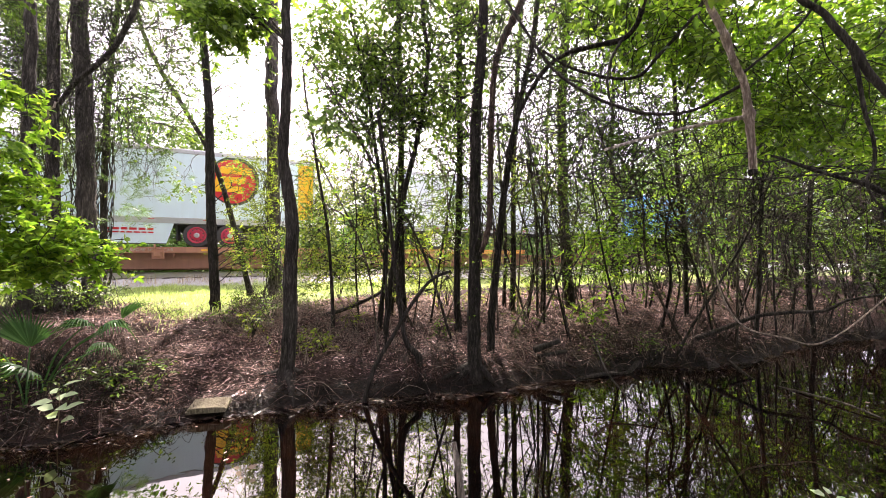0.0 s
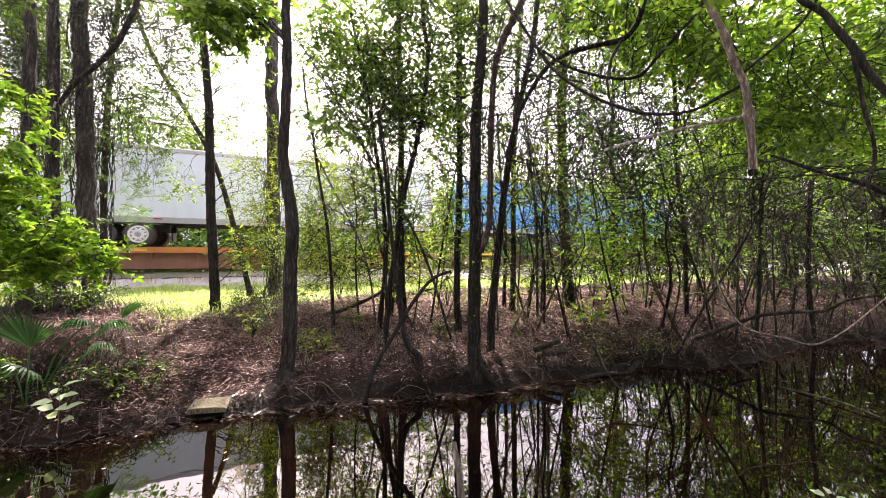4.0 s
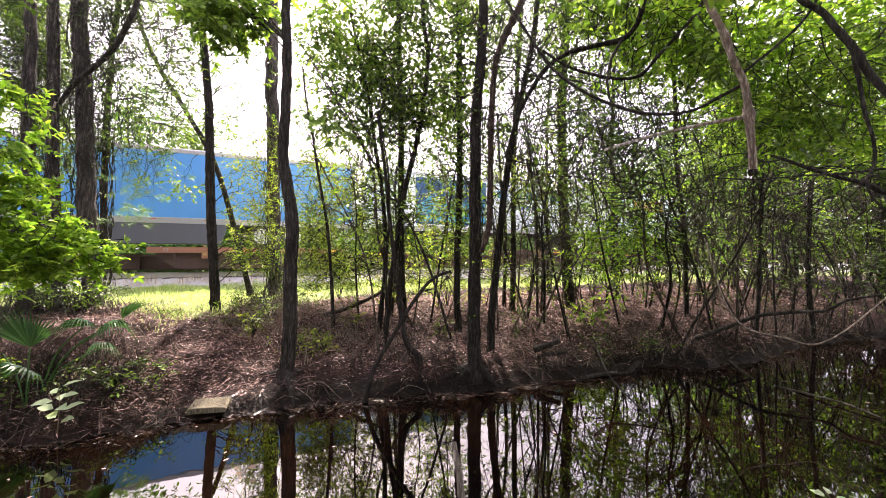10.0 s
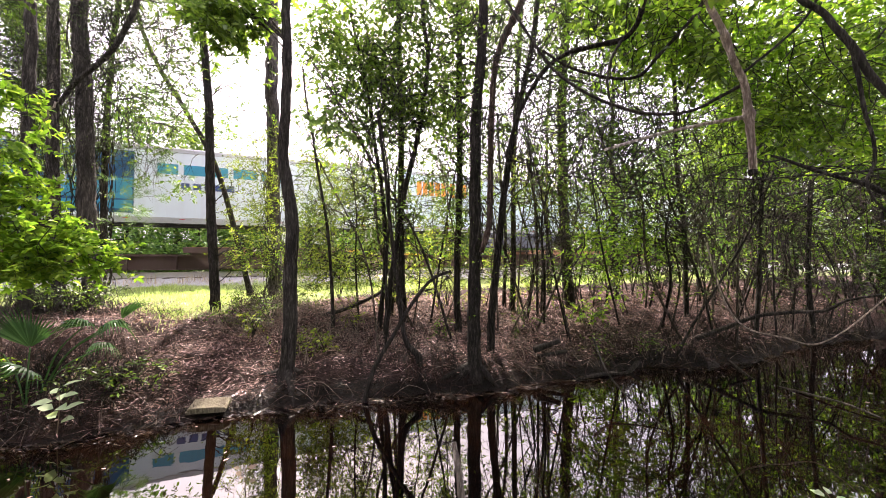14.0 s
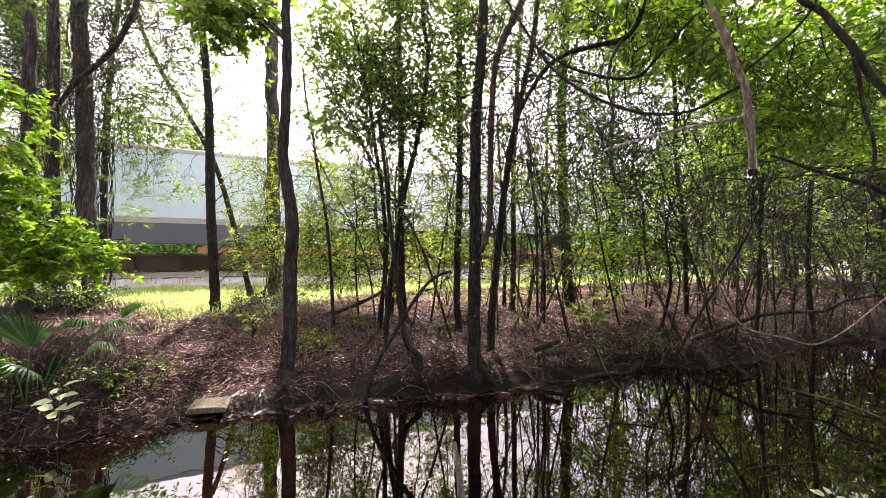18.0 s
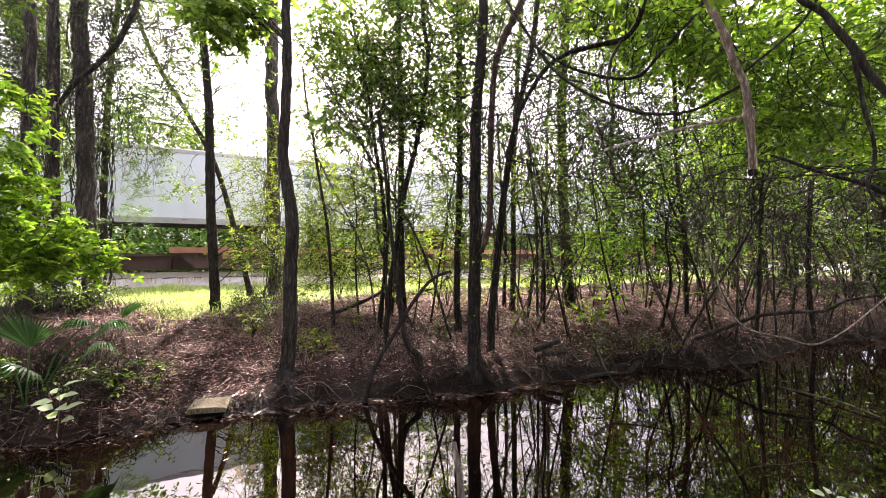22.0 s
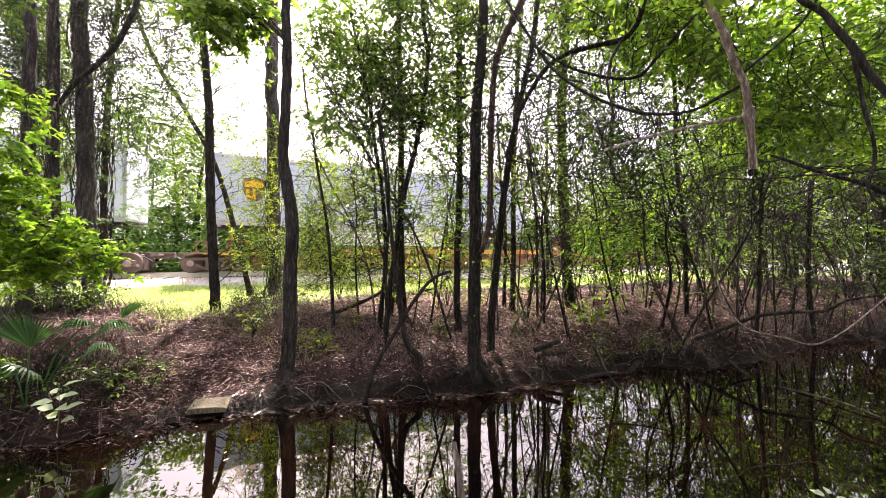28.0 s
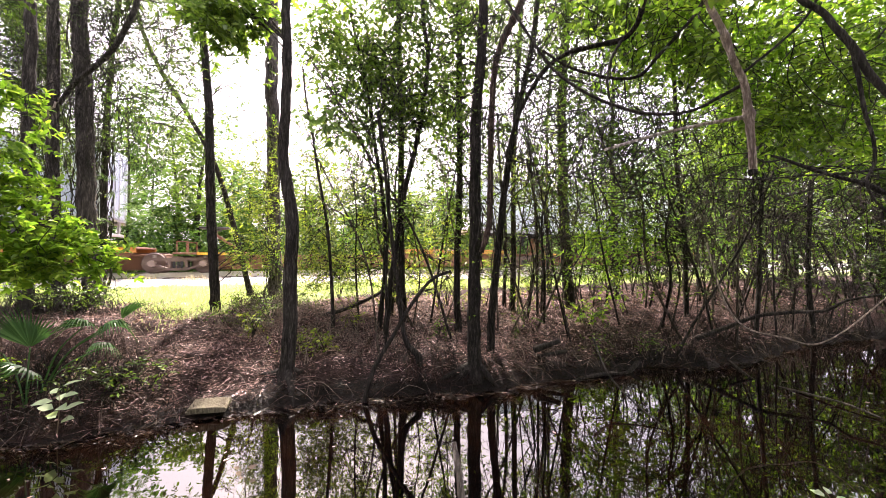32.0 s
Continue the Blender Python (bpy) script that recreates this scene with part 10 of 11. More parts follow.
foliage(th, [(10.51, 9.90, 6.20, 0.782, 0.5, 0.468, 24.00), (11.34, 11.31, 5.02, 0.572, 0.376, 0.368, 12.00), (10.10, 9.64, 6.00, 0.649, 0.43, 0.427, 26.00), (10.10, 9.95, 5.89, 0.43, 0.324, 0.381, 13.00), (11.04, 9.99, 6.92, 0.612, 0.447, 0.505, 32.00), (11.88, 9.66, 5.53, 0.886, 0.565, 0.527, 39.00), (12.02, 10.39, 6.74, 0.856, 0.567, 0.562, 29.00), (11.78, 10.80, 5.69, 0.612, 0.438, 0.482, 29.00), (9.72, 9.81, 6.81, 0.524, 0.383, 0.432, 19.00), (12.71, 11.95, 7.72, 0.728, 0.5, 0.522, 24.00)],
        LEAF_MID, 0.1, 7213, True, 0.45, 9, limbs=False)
th = tree("bank_tree", "leaning dark stem at the pond edge", BARK_DARK, [(4.99, 7.94, 0.0815, 0.0326), (5.36, 7.94, 0.918, 0.0274), (5.98, 7.94, 1.88, 0.0237), (6.60, 7.94, 2.96, 0.0206), (7.11, 7.94, 4.18, 0.018)],
          [(7.23, 7.94, 4.18, 0.483, 0.338, 0.362, 4.00)], LEAF_MID, 0.08, 1027)
th = tree("bank_tree", "leaning dark stem at the pond edge", BARK_DARK, [(6.29, 8.70, 0.392, 0.03), (6.08, 8.70, 1.44, 0.0254), (5.70, 8.70, 2.63, 0.0228), (5.26, 8.70, 3.83, 0.0206), (5.01, 8.70, 5.16, 0.0184)],
          [(5.00, 8.70, 4.89, 0.529, 0.423, 0.529, 4)], LEAF_MID, 0.08, 1028)
foliage(th, [(3.47, 8.48, 5.48, 0.596, 0.38, 0.354, 6), (3.52, 8.49, 5.96, 0.335, 0.25, 0.29, 5)],
        LEAF_MID, 0.095, 7196, False, 0.45, 7, limbs=False)
foliage(th, [(3.85, 7.47, 4.21, 0.207, 0.149, 0.164, 2), (3.41, 7.63, 5.12, 0.35, 0.221, 0.202, 3), (3.67, 7.00, 4.45, 0.306, 0.2, 0.195, 6.00), (3.81, 6.33, 4.84, 0.188, 0.135, 0.151, 2.00), (3.53, 6.73, 4.44, 0.331, 0.219, 0.216, 4.00), (3.84, 7.00, 4.91, 0.182, 0.13, 0.143, 2.00), (3.72, 7.65, 4.62, 0.285, 0.193, 0.198, 2), (3.80, 6.65, 3.78, 0.329, 0.227, 0.238, 11.00), (4.26, 7.40, 5.25, 0.271, 0.191, 0.206, 2), (4.55, 7.63, 4.55, 0.325, 0.216, 0.215, 2), (3.97, 7.13, 4.74, 0.214, 0.146, 0.151, 2)],
        LEAF_SHADE, 0.105, 7227, True, 0.45, 6, limbs=False)
foliage(th, [(4.90, 8.78, 2.58, 0.303, 0.196, 0.186, 4), (4.24, 8.94, 2.87, 0.306, 0.208, 0.214, 4), (4.62, 9.10, 3.40, 0.436, 0.286, 0.279, 4), (3.69, 8.70, 4.43, 0.276, 0.181, 0.177, 2), (4.18, 8.83, 3.96, 0.284, 0.208, 0.237, 2), (4.79, 9.06, 4.45, 0.34, 0.255, 0.299, 2), (4.22, 9.00, 3.60, 0.351, 0.225, 0.213, 2), (4.59, 9.00, 3.05, 0.299, 0.221, 0.255, 3), (3.65, 8.77, 4.14, 0.277, 0.187, 0.192, 3), (4.60, 8.76, 2.61, 0.169, 0.127, 0.148, 2)],
        LEAF_BRIGHT, 0.08, 7258, False, 0.45, 9, limbs=False)
foliage(th, [(3.64, 8.26, 5.10, 0.355, 0.232, 0.224, 2), (3.23, 8.60, 5.47, 0.506, 0.319, 0.292, 9), (4.58, 8.47, 6.53, 0.536, 0.346, 0.328, 6), (3.71, 8.52, 6.00, 0.526, 0.347, 0.342, 10), (5.21, 8.80, 5.48, 0.485, 0.306, 0.281, 9), (4.86, 9.34, 5.95, 0.603, 0.396, 0.386, 16), (5.16, 8.96, 5.98, 0.342, 0.246, 0.273, 4)],
        LEAF_SHADE, 0.105, 7289, True, 0.45, 6, limbs=False)
foliage(th, [(4.97, 9.03, 5.63, 0.536, 0.404, 0.473, 6), (3.99, 8.61, 5.68, 0.529, 0.339, 0.318, 4)],
        LEAF_MID, 0.1, 7320, True, 0.45, 9, limbs=False)
foliage(th, [(4.47, 8.05, 3.51, 0.334, 0.214, 0.202, 2), (5.51, 8.24, 4.67, 0.59, 0.378, 0.355, 15.00), (5.69, 9.10, 4.91, 0.33, 0.233, 0.251, 6.00), (5.59, 8.08, 3.42, 0.299, 0.221, 0.254, 4.00), (5.89, 8.36, 2.68, 0.39, 0.246, 0.226, 5.00), (4.38, 8.72, 3.84, 0.366, 0.233, 0.216, 1), (4.81, 9.15, 3.61, 0.395, 0.252, 0.235, 2)],
        LEAF_MID, 0.09, 7351, False, 0.45, 9, limbs=False)
foliage(th, [(5.04, 8.77, 2.56, 0.282, 0.182, 0.172, 2), (5.01, 9.17, 3.44, 0.389, 0.254, 0.247, 6), (3.99, 8.69, 2.81, 0.25, 0.176, 0.189, 2), (4.97, 9.03, 3.09, 0.258, 0.186, 0.206, 2), (4.54, 9.00, 3.02, 0.289, 0.201, 0.213, 5), (4.89, 9.09, 2.89, 0.483, 0.316, 0.308, 12), (5.12, 8.97, 3.00, 0.397, 0.251, 0.231, 5), (4.61, 8.71, 2.80, 0.255, 0.182, 0.201, 3), (4.76, 8.99, 2.71, 0.24, 0.172, 0.189, 4)],
        LEAF_BRIGHT, 0.1, 7382, True, 0.45, 9, limbs=False)
foliage(th, [(6.04, 8.66, 1.79, 0.524, 0.333, 0.308, 9.00)],
        LEAF_DARK, 0.085, 7413, False, 0.45, 9, limbs=False)
th = tree("overhanging_tree", "grey-barked tree leaning over the pond with a bright leafy crown", BARK_GREY, [(6.17, 1.90, 1.03, 0.318), (5.65, 1.90, 4.23, 0.251), (5.24, 1.90, 7.35, 0.209), (4.11, 1.90, 9.66, 0.173)],
          [], LEAF_BRIGHT, 0.15, 1029)
foliage(th, [(5.65, 5.17, 5.44, 0.322, 0.225, 0.24, 4.00), (3.98, 5.90, 6.60, 0.675, 0.462, 0.481, 33.00), (5.61, 6.18, 6.32, 0.868, 0.552, 0.512, 44.00), (3.17, 6.31, 5.71, 0.436, 0.313, 0.345, 17.00), (7.77, 6.91, 7.14, 0.558, 0.418, 0.486, 20.00), (3.61, 6.92, 7.12, 0.629, 0.435, 0.458, 16.00), (4.36, 6.80, 6.34, 0.489, 0.353, 0.394, 16.00), (6.53, 5.77, 6.30, 0.627, 0.401, 0.376, 23.00), (6.21, 5.47, 6.29, 0.366, 0.23, 0.209, 4.00), (6.79, 6.56, 6.07, 0.423, 0.298, 0.323, 13.00), (3.21, 5.23, 5.41, 0.421, 0.284, 0.289, 14.00), (6.08, 6.83, 6.38, 0.858, 0.567, 0.559, 29.00), (5.34, 5.70, 5.68, 0.595, 0.405, 0.417, 20.00)],
        LEAF_BRIGHT, 0.118, 7203, True, 0.5, 11, limbs=False, near=True)
foliage(th, [(2.54, 4.62, 5.25, 0.273, 0.188, 0.196, 6.00), (2.19, 4.74, 5.37, 0.278, 0.2, 0.223, 6.00), (4.23, 5.45, 6.52, 0.349, 0.255, 0.288, 9.00), (4.34, 5.37, 5.72, 0.605, 0.425, 0.458, 27.00), (4.92, 4.74, 6.00, 0.374, 0.241, 0.23, 9.00), (3.26, 5.76, 6.08, 0.443, 0.323, 0.364, 19.00), (2.87, 6.24, 6.60, 0.548, 0.379, 0.4, 14.00), (5.17, 6.37, 5.75, 0.674, 0.445, 0.438, 29.00), (4.07, 6.12, 5.81, 0.748, 0.478, 0.446, 30.00), (3.31, 4.91, 5.73, 0.501, 0.359, 0.397, 18.00), (3.64, 5.27, 5.93, 0.514, 0.382, 0.441, 24.00), (5.11, 6.10, 5.76, 0.735, 0.463, 0.422, 37.00), (2.23, 4.63, 5.39, 0.471, 0.318, 0.323, 9.00)],
        LEAF_BRIGHT, 0.118, 7216, True, 0.5, 11, limbs=False, near=True)
foliage(th, [(3.49, 6.27, 5.56, 0.378, 0.275, 0.309, 10.00), (3.96, 5.42, 5.54, 0.532, 0.352, 0.348, 10.00), (7.35, 6.22, 6.89, 0.68, 0.438, 0.414, 33.00), (7.00, 5.46, 5.66, 0.629, 0.399, 0.368, 13.00)],
        LEAF_BRIGHT, 0.118, 7229, True, 0.5, 11, limbs=False, near=True)
foliage(th, [(3.38, 4.62, 4.82, 0.447, 0.31, 0.329, 16.00), (3.12, 4.69, 5.80, 0.398, 0.274, 0.287, 8.00), (6.61, 6.66, 6.25, 0.88, 0.578, 0.564, 31.00), (5.35, 6.07, 6.03, 0.62, 0.414, 0.414, 12.00), (2.61, 6.53, 6.88, 0.517, 0.341, 0.336, 12.00), (3.92, 6.36, 5.92, 0.651, 0.448, 0.468, 33.00), (3.43, 4.72, 4.92, 0.38, 0.253, 0.252, 7.00), (6.67, 6.13, 5.83, 0.441, 0.278, 0.254, 8.00), (5.79, 6.89, 6.33, 0.421, 0.297, 0.322, 7.00), (6.19, 6.30, 6.96, 0.424, 0.272, 0.257, 11.00), (4.87, 5.46, 5.55, 0.334, 0.232, 0.247, 4.00), (2.89, 6.35, 6.73, 0.875, 0.551, 0.504, 45.00), (4.89, 6.88, 7.58, 0.397, 0.3, 0.353, 9.00)],
        LEAF_MID, 0.118, 7234, True, 0.5, 11, limbs=False, near=True)
foliage(th, [(5.89, 5.34, 5.08, 0.56, 0.369, 0.362, 15.00), (6.81, 6.57, 6.23, 0.618, 0.432, 0.462, 21.00), (6.28, 4.93, 5.76, 0.472, 0.326, 0.342, 13.00), (6.15, 5.16, 6.33, 0.407, 0.261, 0.245, 9.00), (4.87, 6.76, 6.53, 0.467, 0.296, 0.272, 15.00), (1.96, 4.77, 5.38, 0.466, 0.293, 0.267, 7.00), (6.96, 6.64, 6.95, 0.562, 0.396, 0.429, 28.00), (2.81, 6.49, 7.33, 0.681, 0.486, 0.534, 36.00), (3.90, 6.17, 6.34, 0.703, 0.446, 0.411, 24.00), (2.73, 5.84, 5.82, 0.441, 0.282, 0.264, 13.00), (2.57, 5.97, 6.72, 0.349, 0.245, 0.264, 4.00), (7.76, 6.56, 6.05, 0.581, 0.403, 0.427, 13.00), (4.81, 6.68, 7.34, 0.542, 0.346, 0.323, 16.00)],
        LEAF_MID, 0.118, 7247, True, 0.5, 11, limbs=False, near=True)
foliage(th, [(2.81, 5.15, 5.84, 0.419, 0.281, 0.283, 8.00), (6.96, 5.64, 5.26, 0.51, 0.337, 0.331, 20.00)],
        LEAF_MID, 0.118, 7260, True, 0.5, 11, limbs=False, near=True)
foliage(th, [(8.05, 6.82, 4.70, 0.46, 0.346, 0.406, 13.00), (7.16, 5.61, 4.42, 0.332, 0.247, 0.287, 9.00), (6.30, 5.60, 4.84, 0.546, 0.388, 0.425, 15.00), (4.64, 5.56, 5.03, 0.375, 0.243, 0.233, 9.00), (7.68, 6.78, 4.76, 0.376, 0.282, 0.33, 12.00), (6.38, 6.79, 5.44, 0.443, 0.319, 0.355, 16.00), (6.38, 5.80, 5.05, 0.396, 0.274, 0.289, 12.00), (7.91, 6.31, 5.49, 0.412, 0.31, 0.363, 10.00), (3.88, 5.01, 4.60, 0.26, 0.192, 0.219, 2.00), (5.44, 6.94, 6.07, 0.65, 0.456, 0.49, 13.00), (4.82, 5.24, 4.42, 0.372, 0.244, 0.238, 4.00), (8.09, 6.35, 5.06, 0.34, 0.236, 0.249, 7.00), (8.72, 6.93, 5.99, 0.469, 0.333, 0.365, 18.00)],
        LEAF_BRIGHT, 0.118, 7265, True, 0.5, 11, limbs=False, near=True)
foliage(th, [(4.96, 5.96, 4.76, 0.352, 0.229, 0.22, 5.00), (5.52, 7.24, 5.19, 0.832, 0.529, 0.49, 24.00), (5.63, 6.38, 4.93, 0.6, 0.382, 0.355, 21.00), (7.79, 6.76, 5.82, 0.423, 0.293, 0.309, 10.00), (6.11, 7.32, 4.50, 0.811, 0.539, 0.537, 46.00), (5.53, 5.17, 3.92, 0.467, 0.317, 0.325, 10.00), (5.92, 6.46, 4.33, 0.652, 0.423, 0.405, 25.00), (6.94, 6.68, 4.93, 0.346, 0.237, 0.246, 7.00), (6.50, 5.21, 4.20, 0.302, 0.197, 0.191, 3.00), (5.73, 5.77, 4.17, 0.38, 0.26, 0.269, 11.00), (8.23, 7.21, 4.46, 0.562, 0.398, 0.434, 22.00), (6.51, 5.92, 5.46, 0.313, 0.231, 0.264, 6.00), (5.75, 6.91, 5.65, 0.446, 0.319, 0.35, 16.00)],
        LEAF_BRIGHT, 0.118, 7278, True, 0.5, 11, limbs=False, near=True)
foliage(th, [(6.11, 6.17, 4.69, 0.405, 0.264, 0.255, 4.00), (8.06, 7.17, 6.15, 0.711, 0.451, 0.418, 15.00), (5.85, 6.09, 5.05, 0.37, 0.255, 0.267, 10.00), (7.04, 6.32, 4.39, 0.447, 0.327, 0.371, 17.00), (6.48, 5.76, 4.46, 0.249, 0.187, 0.219, 5.00), (7.65, 6.31, 5.12, 0.32, 0.236, 0.27, 5.00), (5.59, 5.13, 4.02, 0.288, 0.215, 0.25, 3.00), (5.99, 5.57, 4.93, 0.656, 0.42, 0.394, 14.00), (5.56, 6.50, 5.07, 0.764, 0.505, 0.499, 24.00), (4.47, 5.25, 4.15, 0.417, 0.294, 0.318, 13.00), (5.51, 5.43, 4.83, 0.488, 0.309, 0.284, 5.00), (4.38, 6.94, 5.49, 0.337, 0.253, 0.295, 4.00), (7.43, 7.18, 4.82, 0.59, 0.407, 0.427, 19.00)],
        LEAF_MID, 0.118, 7296, True, 0.5, 11, limbs=False, near=True)
foliage(th, [(5.67, 6.13, 4.83, 0.604, 0.415, 0.434, 20.00)],
        LEAF_MID, 0.118, 7309, True, 0.5, 11, limbs=False, near=True)
foliage(th, [(1.76, 3.24, 6.56, 0.636, 0.411, 0.392, 8.00), (2.34, 3.28, 5.15, 0.584, 0.381, 0.368, 7.00), (1.56, 3.32, 6.09, 0.494, 0.367, 0.424, 4.00), (2.07, 4.60, 6.41, 0.764, 0.573, 0.669, 15.00), (1.98, 3.43, 6.35, 0.464, 0.306, 0.302, 4.00), (2.05, 4.30, 7.60, 0.889, 0.588, 0.583, 12.00), (3.08, 2.94, 5.57, 0.556, 0.357, 0.336, 5.00), (2.76, 4.02, 7.15, 0.873, 0.587, 0.594, 16.00), (1.87, 3.04, 5.57, 0.522, 0.335, 0.316, 4.00), (3.16, 3.29, 5.48, 0.536, 0.382, 0.42, 5.00), (4.15, 4.03, 6.68, 0.871, 0.576, 0.568, 8.00), (4.31, 4.03, 7.48, 0.586, 0.383, 0.372, 9.00), (2.42, 3.55, 7.00, 0.641, 0.42, 0.408, 7.00)],
        LEAF_MID, 0.115, 7327, True, 0.5, 8, limbs=False, near=True)
foliage(th, [(1.92, 2.76, 4.99, 0.28, 0.195, 0.208, 2.00), (2.03, 4.13, 6.08, 0.729, 0.49, 0.495, 10.00), (3.27, 3.21, 6.32, 0.502, 0.33, 0.324, 3.00), (3.70, 3.41, 5.34, 0.457, 0.325, 0.355, 5.00), (4.39, 4.67, 7.10, 0.817, 0.518, 0.48, 14.00), (3.51, 4.89, 6.45, 0.462, 0.343, 0.396, 7.00), (3.96, 4.35, 7.94, 0.91, 0.585, 0.553, 12.00), (4.01, 3.90, 5.55, 0.609, 0.391, 0.368, 9.00), (3.05, 3.73, 6.83, 0.748, 0.512, 0.533, 16.00), (2.17, 3.76, 6.79, 0.391, 0.268, 0.279, 2.00), (2.12, 2.67, 4.60, 0.427, 0.275, 0.261, 5.00), (2.61, 4.11, 6.38, 0.859, 0.578, 0.587, 22.00), (2.22, 2.62, 4.69, 0.307, 0.224, 0.254, 2.00)],
        LEAF_MID, 0.115, 7340, True, 0.5, 8, limbs=False, near=True)
foliage(th, [(4.75, 4.86, 8.32, 1.15, 0.746, 0.711, 30.00), (1.47, 3.47, 6.50, 0.523, 0.331, 0.305, 4.00), (1.04, 2.71, 4.79, 0.473, 0.344, 0.387, 6.00), (1.15, 2.76, 5.78, 0.335, 0.247, 0.282, 2.00), (3.81, 4.64, 5.97, 0.795, 0.504, 0.465, 14.00), (1.67, 3.24, 6.50, 0.755, 0.494, 0.478, 7.00), (4.47, 4.92, 8.13, 1.12, 0.728, 0.698, 25.00), (2.69, 3.10, 5.34, 0.389, 0.271, 0.289, 5.00), (2.90, 3.17, 5.02, 0.381, 0.288, 0.338, 3.00), (4.71, 4.60, 7.01, 0.768, 0.508, 0.502, 14.00), (3.14, 3.46, 6.38, 0.863, 0.543, 0.494, 10.00), (1.20, 2.99, 4.91, 0.424, 0.313, 0.359, 5.00), (1.64, 3.14, 6.45, 0.328, 0.229, 0.244, 3.00)],
        LEAF_MID, 0.115, 7353, True, 0.5, 8, limbs=False, near=True)
foliage(th, [(2.94, 3.40, 5.75, 0.556, 0.417, 0.486, 11.00)],
        LEAF_MID, 0.115, 7366, True, 0.5, 8, limbs=False, near=True)
branch(th, [(2.85, 3.40, 3.09, 0.0337), (2.83, 3.39, 3.36, 0.0329), (2.80, 3.38, 3.62, 0.0321), (2.76, 3.37, 3.88, 0.0314), (2.66, 3.36, 4.08, 0.0309), (2.56, 3.35, 4.34, 0.0305), (2.44, 3.34, 4.57, 0.0301), (2.27, 3.33, 4.95, 0.0299), (2.09, 3.32, 5.41, 0.0296), (2.04, 3.31, 6.19, 0.0289), (2.67, 3.30, 7.24, 0.0257), (4.11, 1.90, 9.66, 0.0257)], BARK_RED, 3087)
branch(th, [(2.85, 3.40, 3.10, 0.0377), (2.85, 3.40, 3.08, 0.0337), (2.86, 3.40, 3.06, 0.0297)], BARK_DARK, 3088)
branch(th, [(1.57, 3.60, 3.34, 0.0125), (2.04, 3.55, 3.47, 0.0146), (2.44, 3.50, 3.55, 0.0164), (2.67, 3.45, 3.58, 0.0182), (2.81, 3.40, 3.59, 0.02)], PALE_VINE, 3089)
branch(th, [(2.79, 3.40, 3.68, 0.032), (2.815, 3.40, 3.63, 0.041), (2.82, 3.40, 3.58, 0.043), (2.825, 3.40, 3.53, 0.033)], BARK_RED, 3101)
branch(th, [(2.76, 3.40, 3.99, 0.0121), (2.90, 3.36, 4.11, 0.0117), (3.04, 3.32, 4.23, 0.0112), (3.21, 3.28, 4.40, 0.0108), (3.33, 3.24, 4.62, 0.0104), (3.45, 3.20, 5.00, 0.01), (5.24, 1.90, 7.35, 0.02)], BARK_DARK, 3090)
branch(th, [(0.719, 4.20, 5.25, 0.0157), (0.922, 4.10, 4.83, 0.016), (1.18, 4.00, 4.36, 0.0161), (1.42, 3.91, 4.10, 0.0161), (1.73, 3.81, 3.88, 0.0158), (2.08, 3.71, 3.74, 0.0154), (2.42, 3.62, 3.73, 0.0149), (2.65, 3.52, 3.83, 0.0145), (2.78, 3.42, 3.90, 0.0142)], BARK_DARK, 3091)
branch(th, [(0.848, 5.00, 3.64, 0.0225), (1.01, 4.87, 4.20, 0.0246), (1.28, 4.74, 4.67, 0.0264), (1.53, 4.61, 4.84, 0.028), (1.83, 4.48, 4.87, 0.029), (2.12, 4.35, 4.88, 0.0298), (2.22, 4.22, 4.96, 0.0308), (2.23, 4.09, 5.11, 0.0318), (2.27, 3.96, 5.39, 0.0325), (2.41, 3.83, 5.89, 0.0327), (2.98, 3.70, 6.83, 0.031), (4.11, 1.90, 9.66, 0.031)], BARK_DARK, 3092)
branch(th, [(1.85, 4.00, 3.86, 0.00829), (1.81, 4.05, 4.20, 0.0113), (1.88, 4.10, 4.51, 0.0142), (2.02, 4.15, 4.75, 0.0171)], BARK_DARK, 3093)
branch(th, [(1.25, 4.60, 4.88, 0.0169), (1.56, 4.49, 4.61, 0.0176), (1.99, 4.38, 4.43, 0.0179), (2.27, 4.27, 4.40, 0.0182), (2.43, 4.16, 4.57, 0.0185), (2.59, 4.04, 4.75, 0.0188), (2.73, 3.93, 4.94, 0.0189), (2.81, 3.82, 5.16, 0.0191), (2.97, 3.71, 5.60, 0.019), (3.57, 3.60, 6.53, 0.0177), (4.11, 1.90, 9.66, 0.02)], BARK_DARK, 3094)
branch(th, [(2.83, 3.00, 4.59, 0.0234), (2.89, 2.95, 4.37, 0.0242), (3.00, 2.90, 4.24, 0.0247), (3.05, 2.85, 4.08, 0.0253), (3.11, 2.80, 3.92, 0.0258), (3.19, 2.75, 3.67, 0.0261), (3.30, 2.70, 3.46, 0.0261), (3.47, 2.65, 3.21, 0.0258), (4.03, 2.60, 2.92, 0.0435), (5.65, 1.90, 4.23, 0.0435)], BARK_GREY, 3095)
branch(th, [(3.39, 2.80, 2.60, 0.00813), (3.26, 2.81, 2.75, 0.00937), (3.23, 2.82, 2.88, 0.0105), (3.30, 2.83, 3.01, 0.0114), (3.30, 2.83, 3.19, 0.0125), (3.25, 2.84, 3.41, 0.0137), (3.22, 2.85, 3.68, 0.0149), (3.18, 2.86, 3.93, 0.0161)], BARK_GREY, 3096)
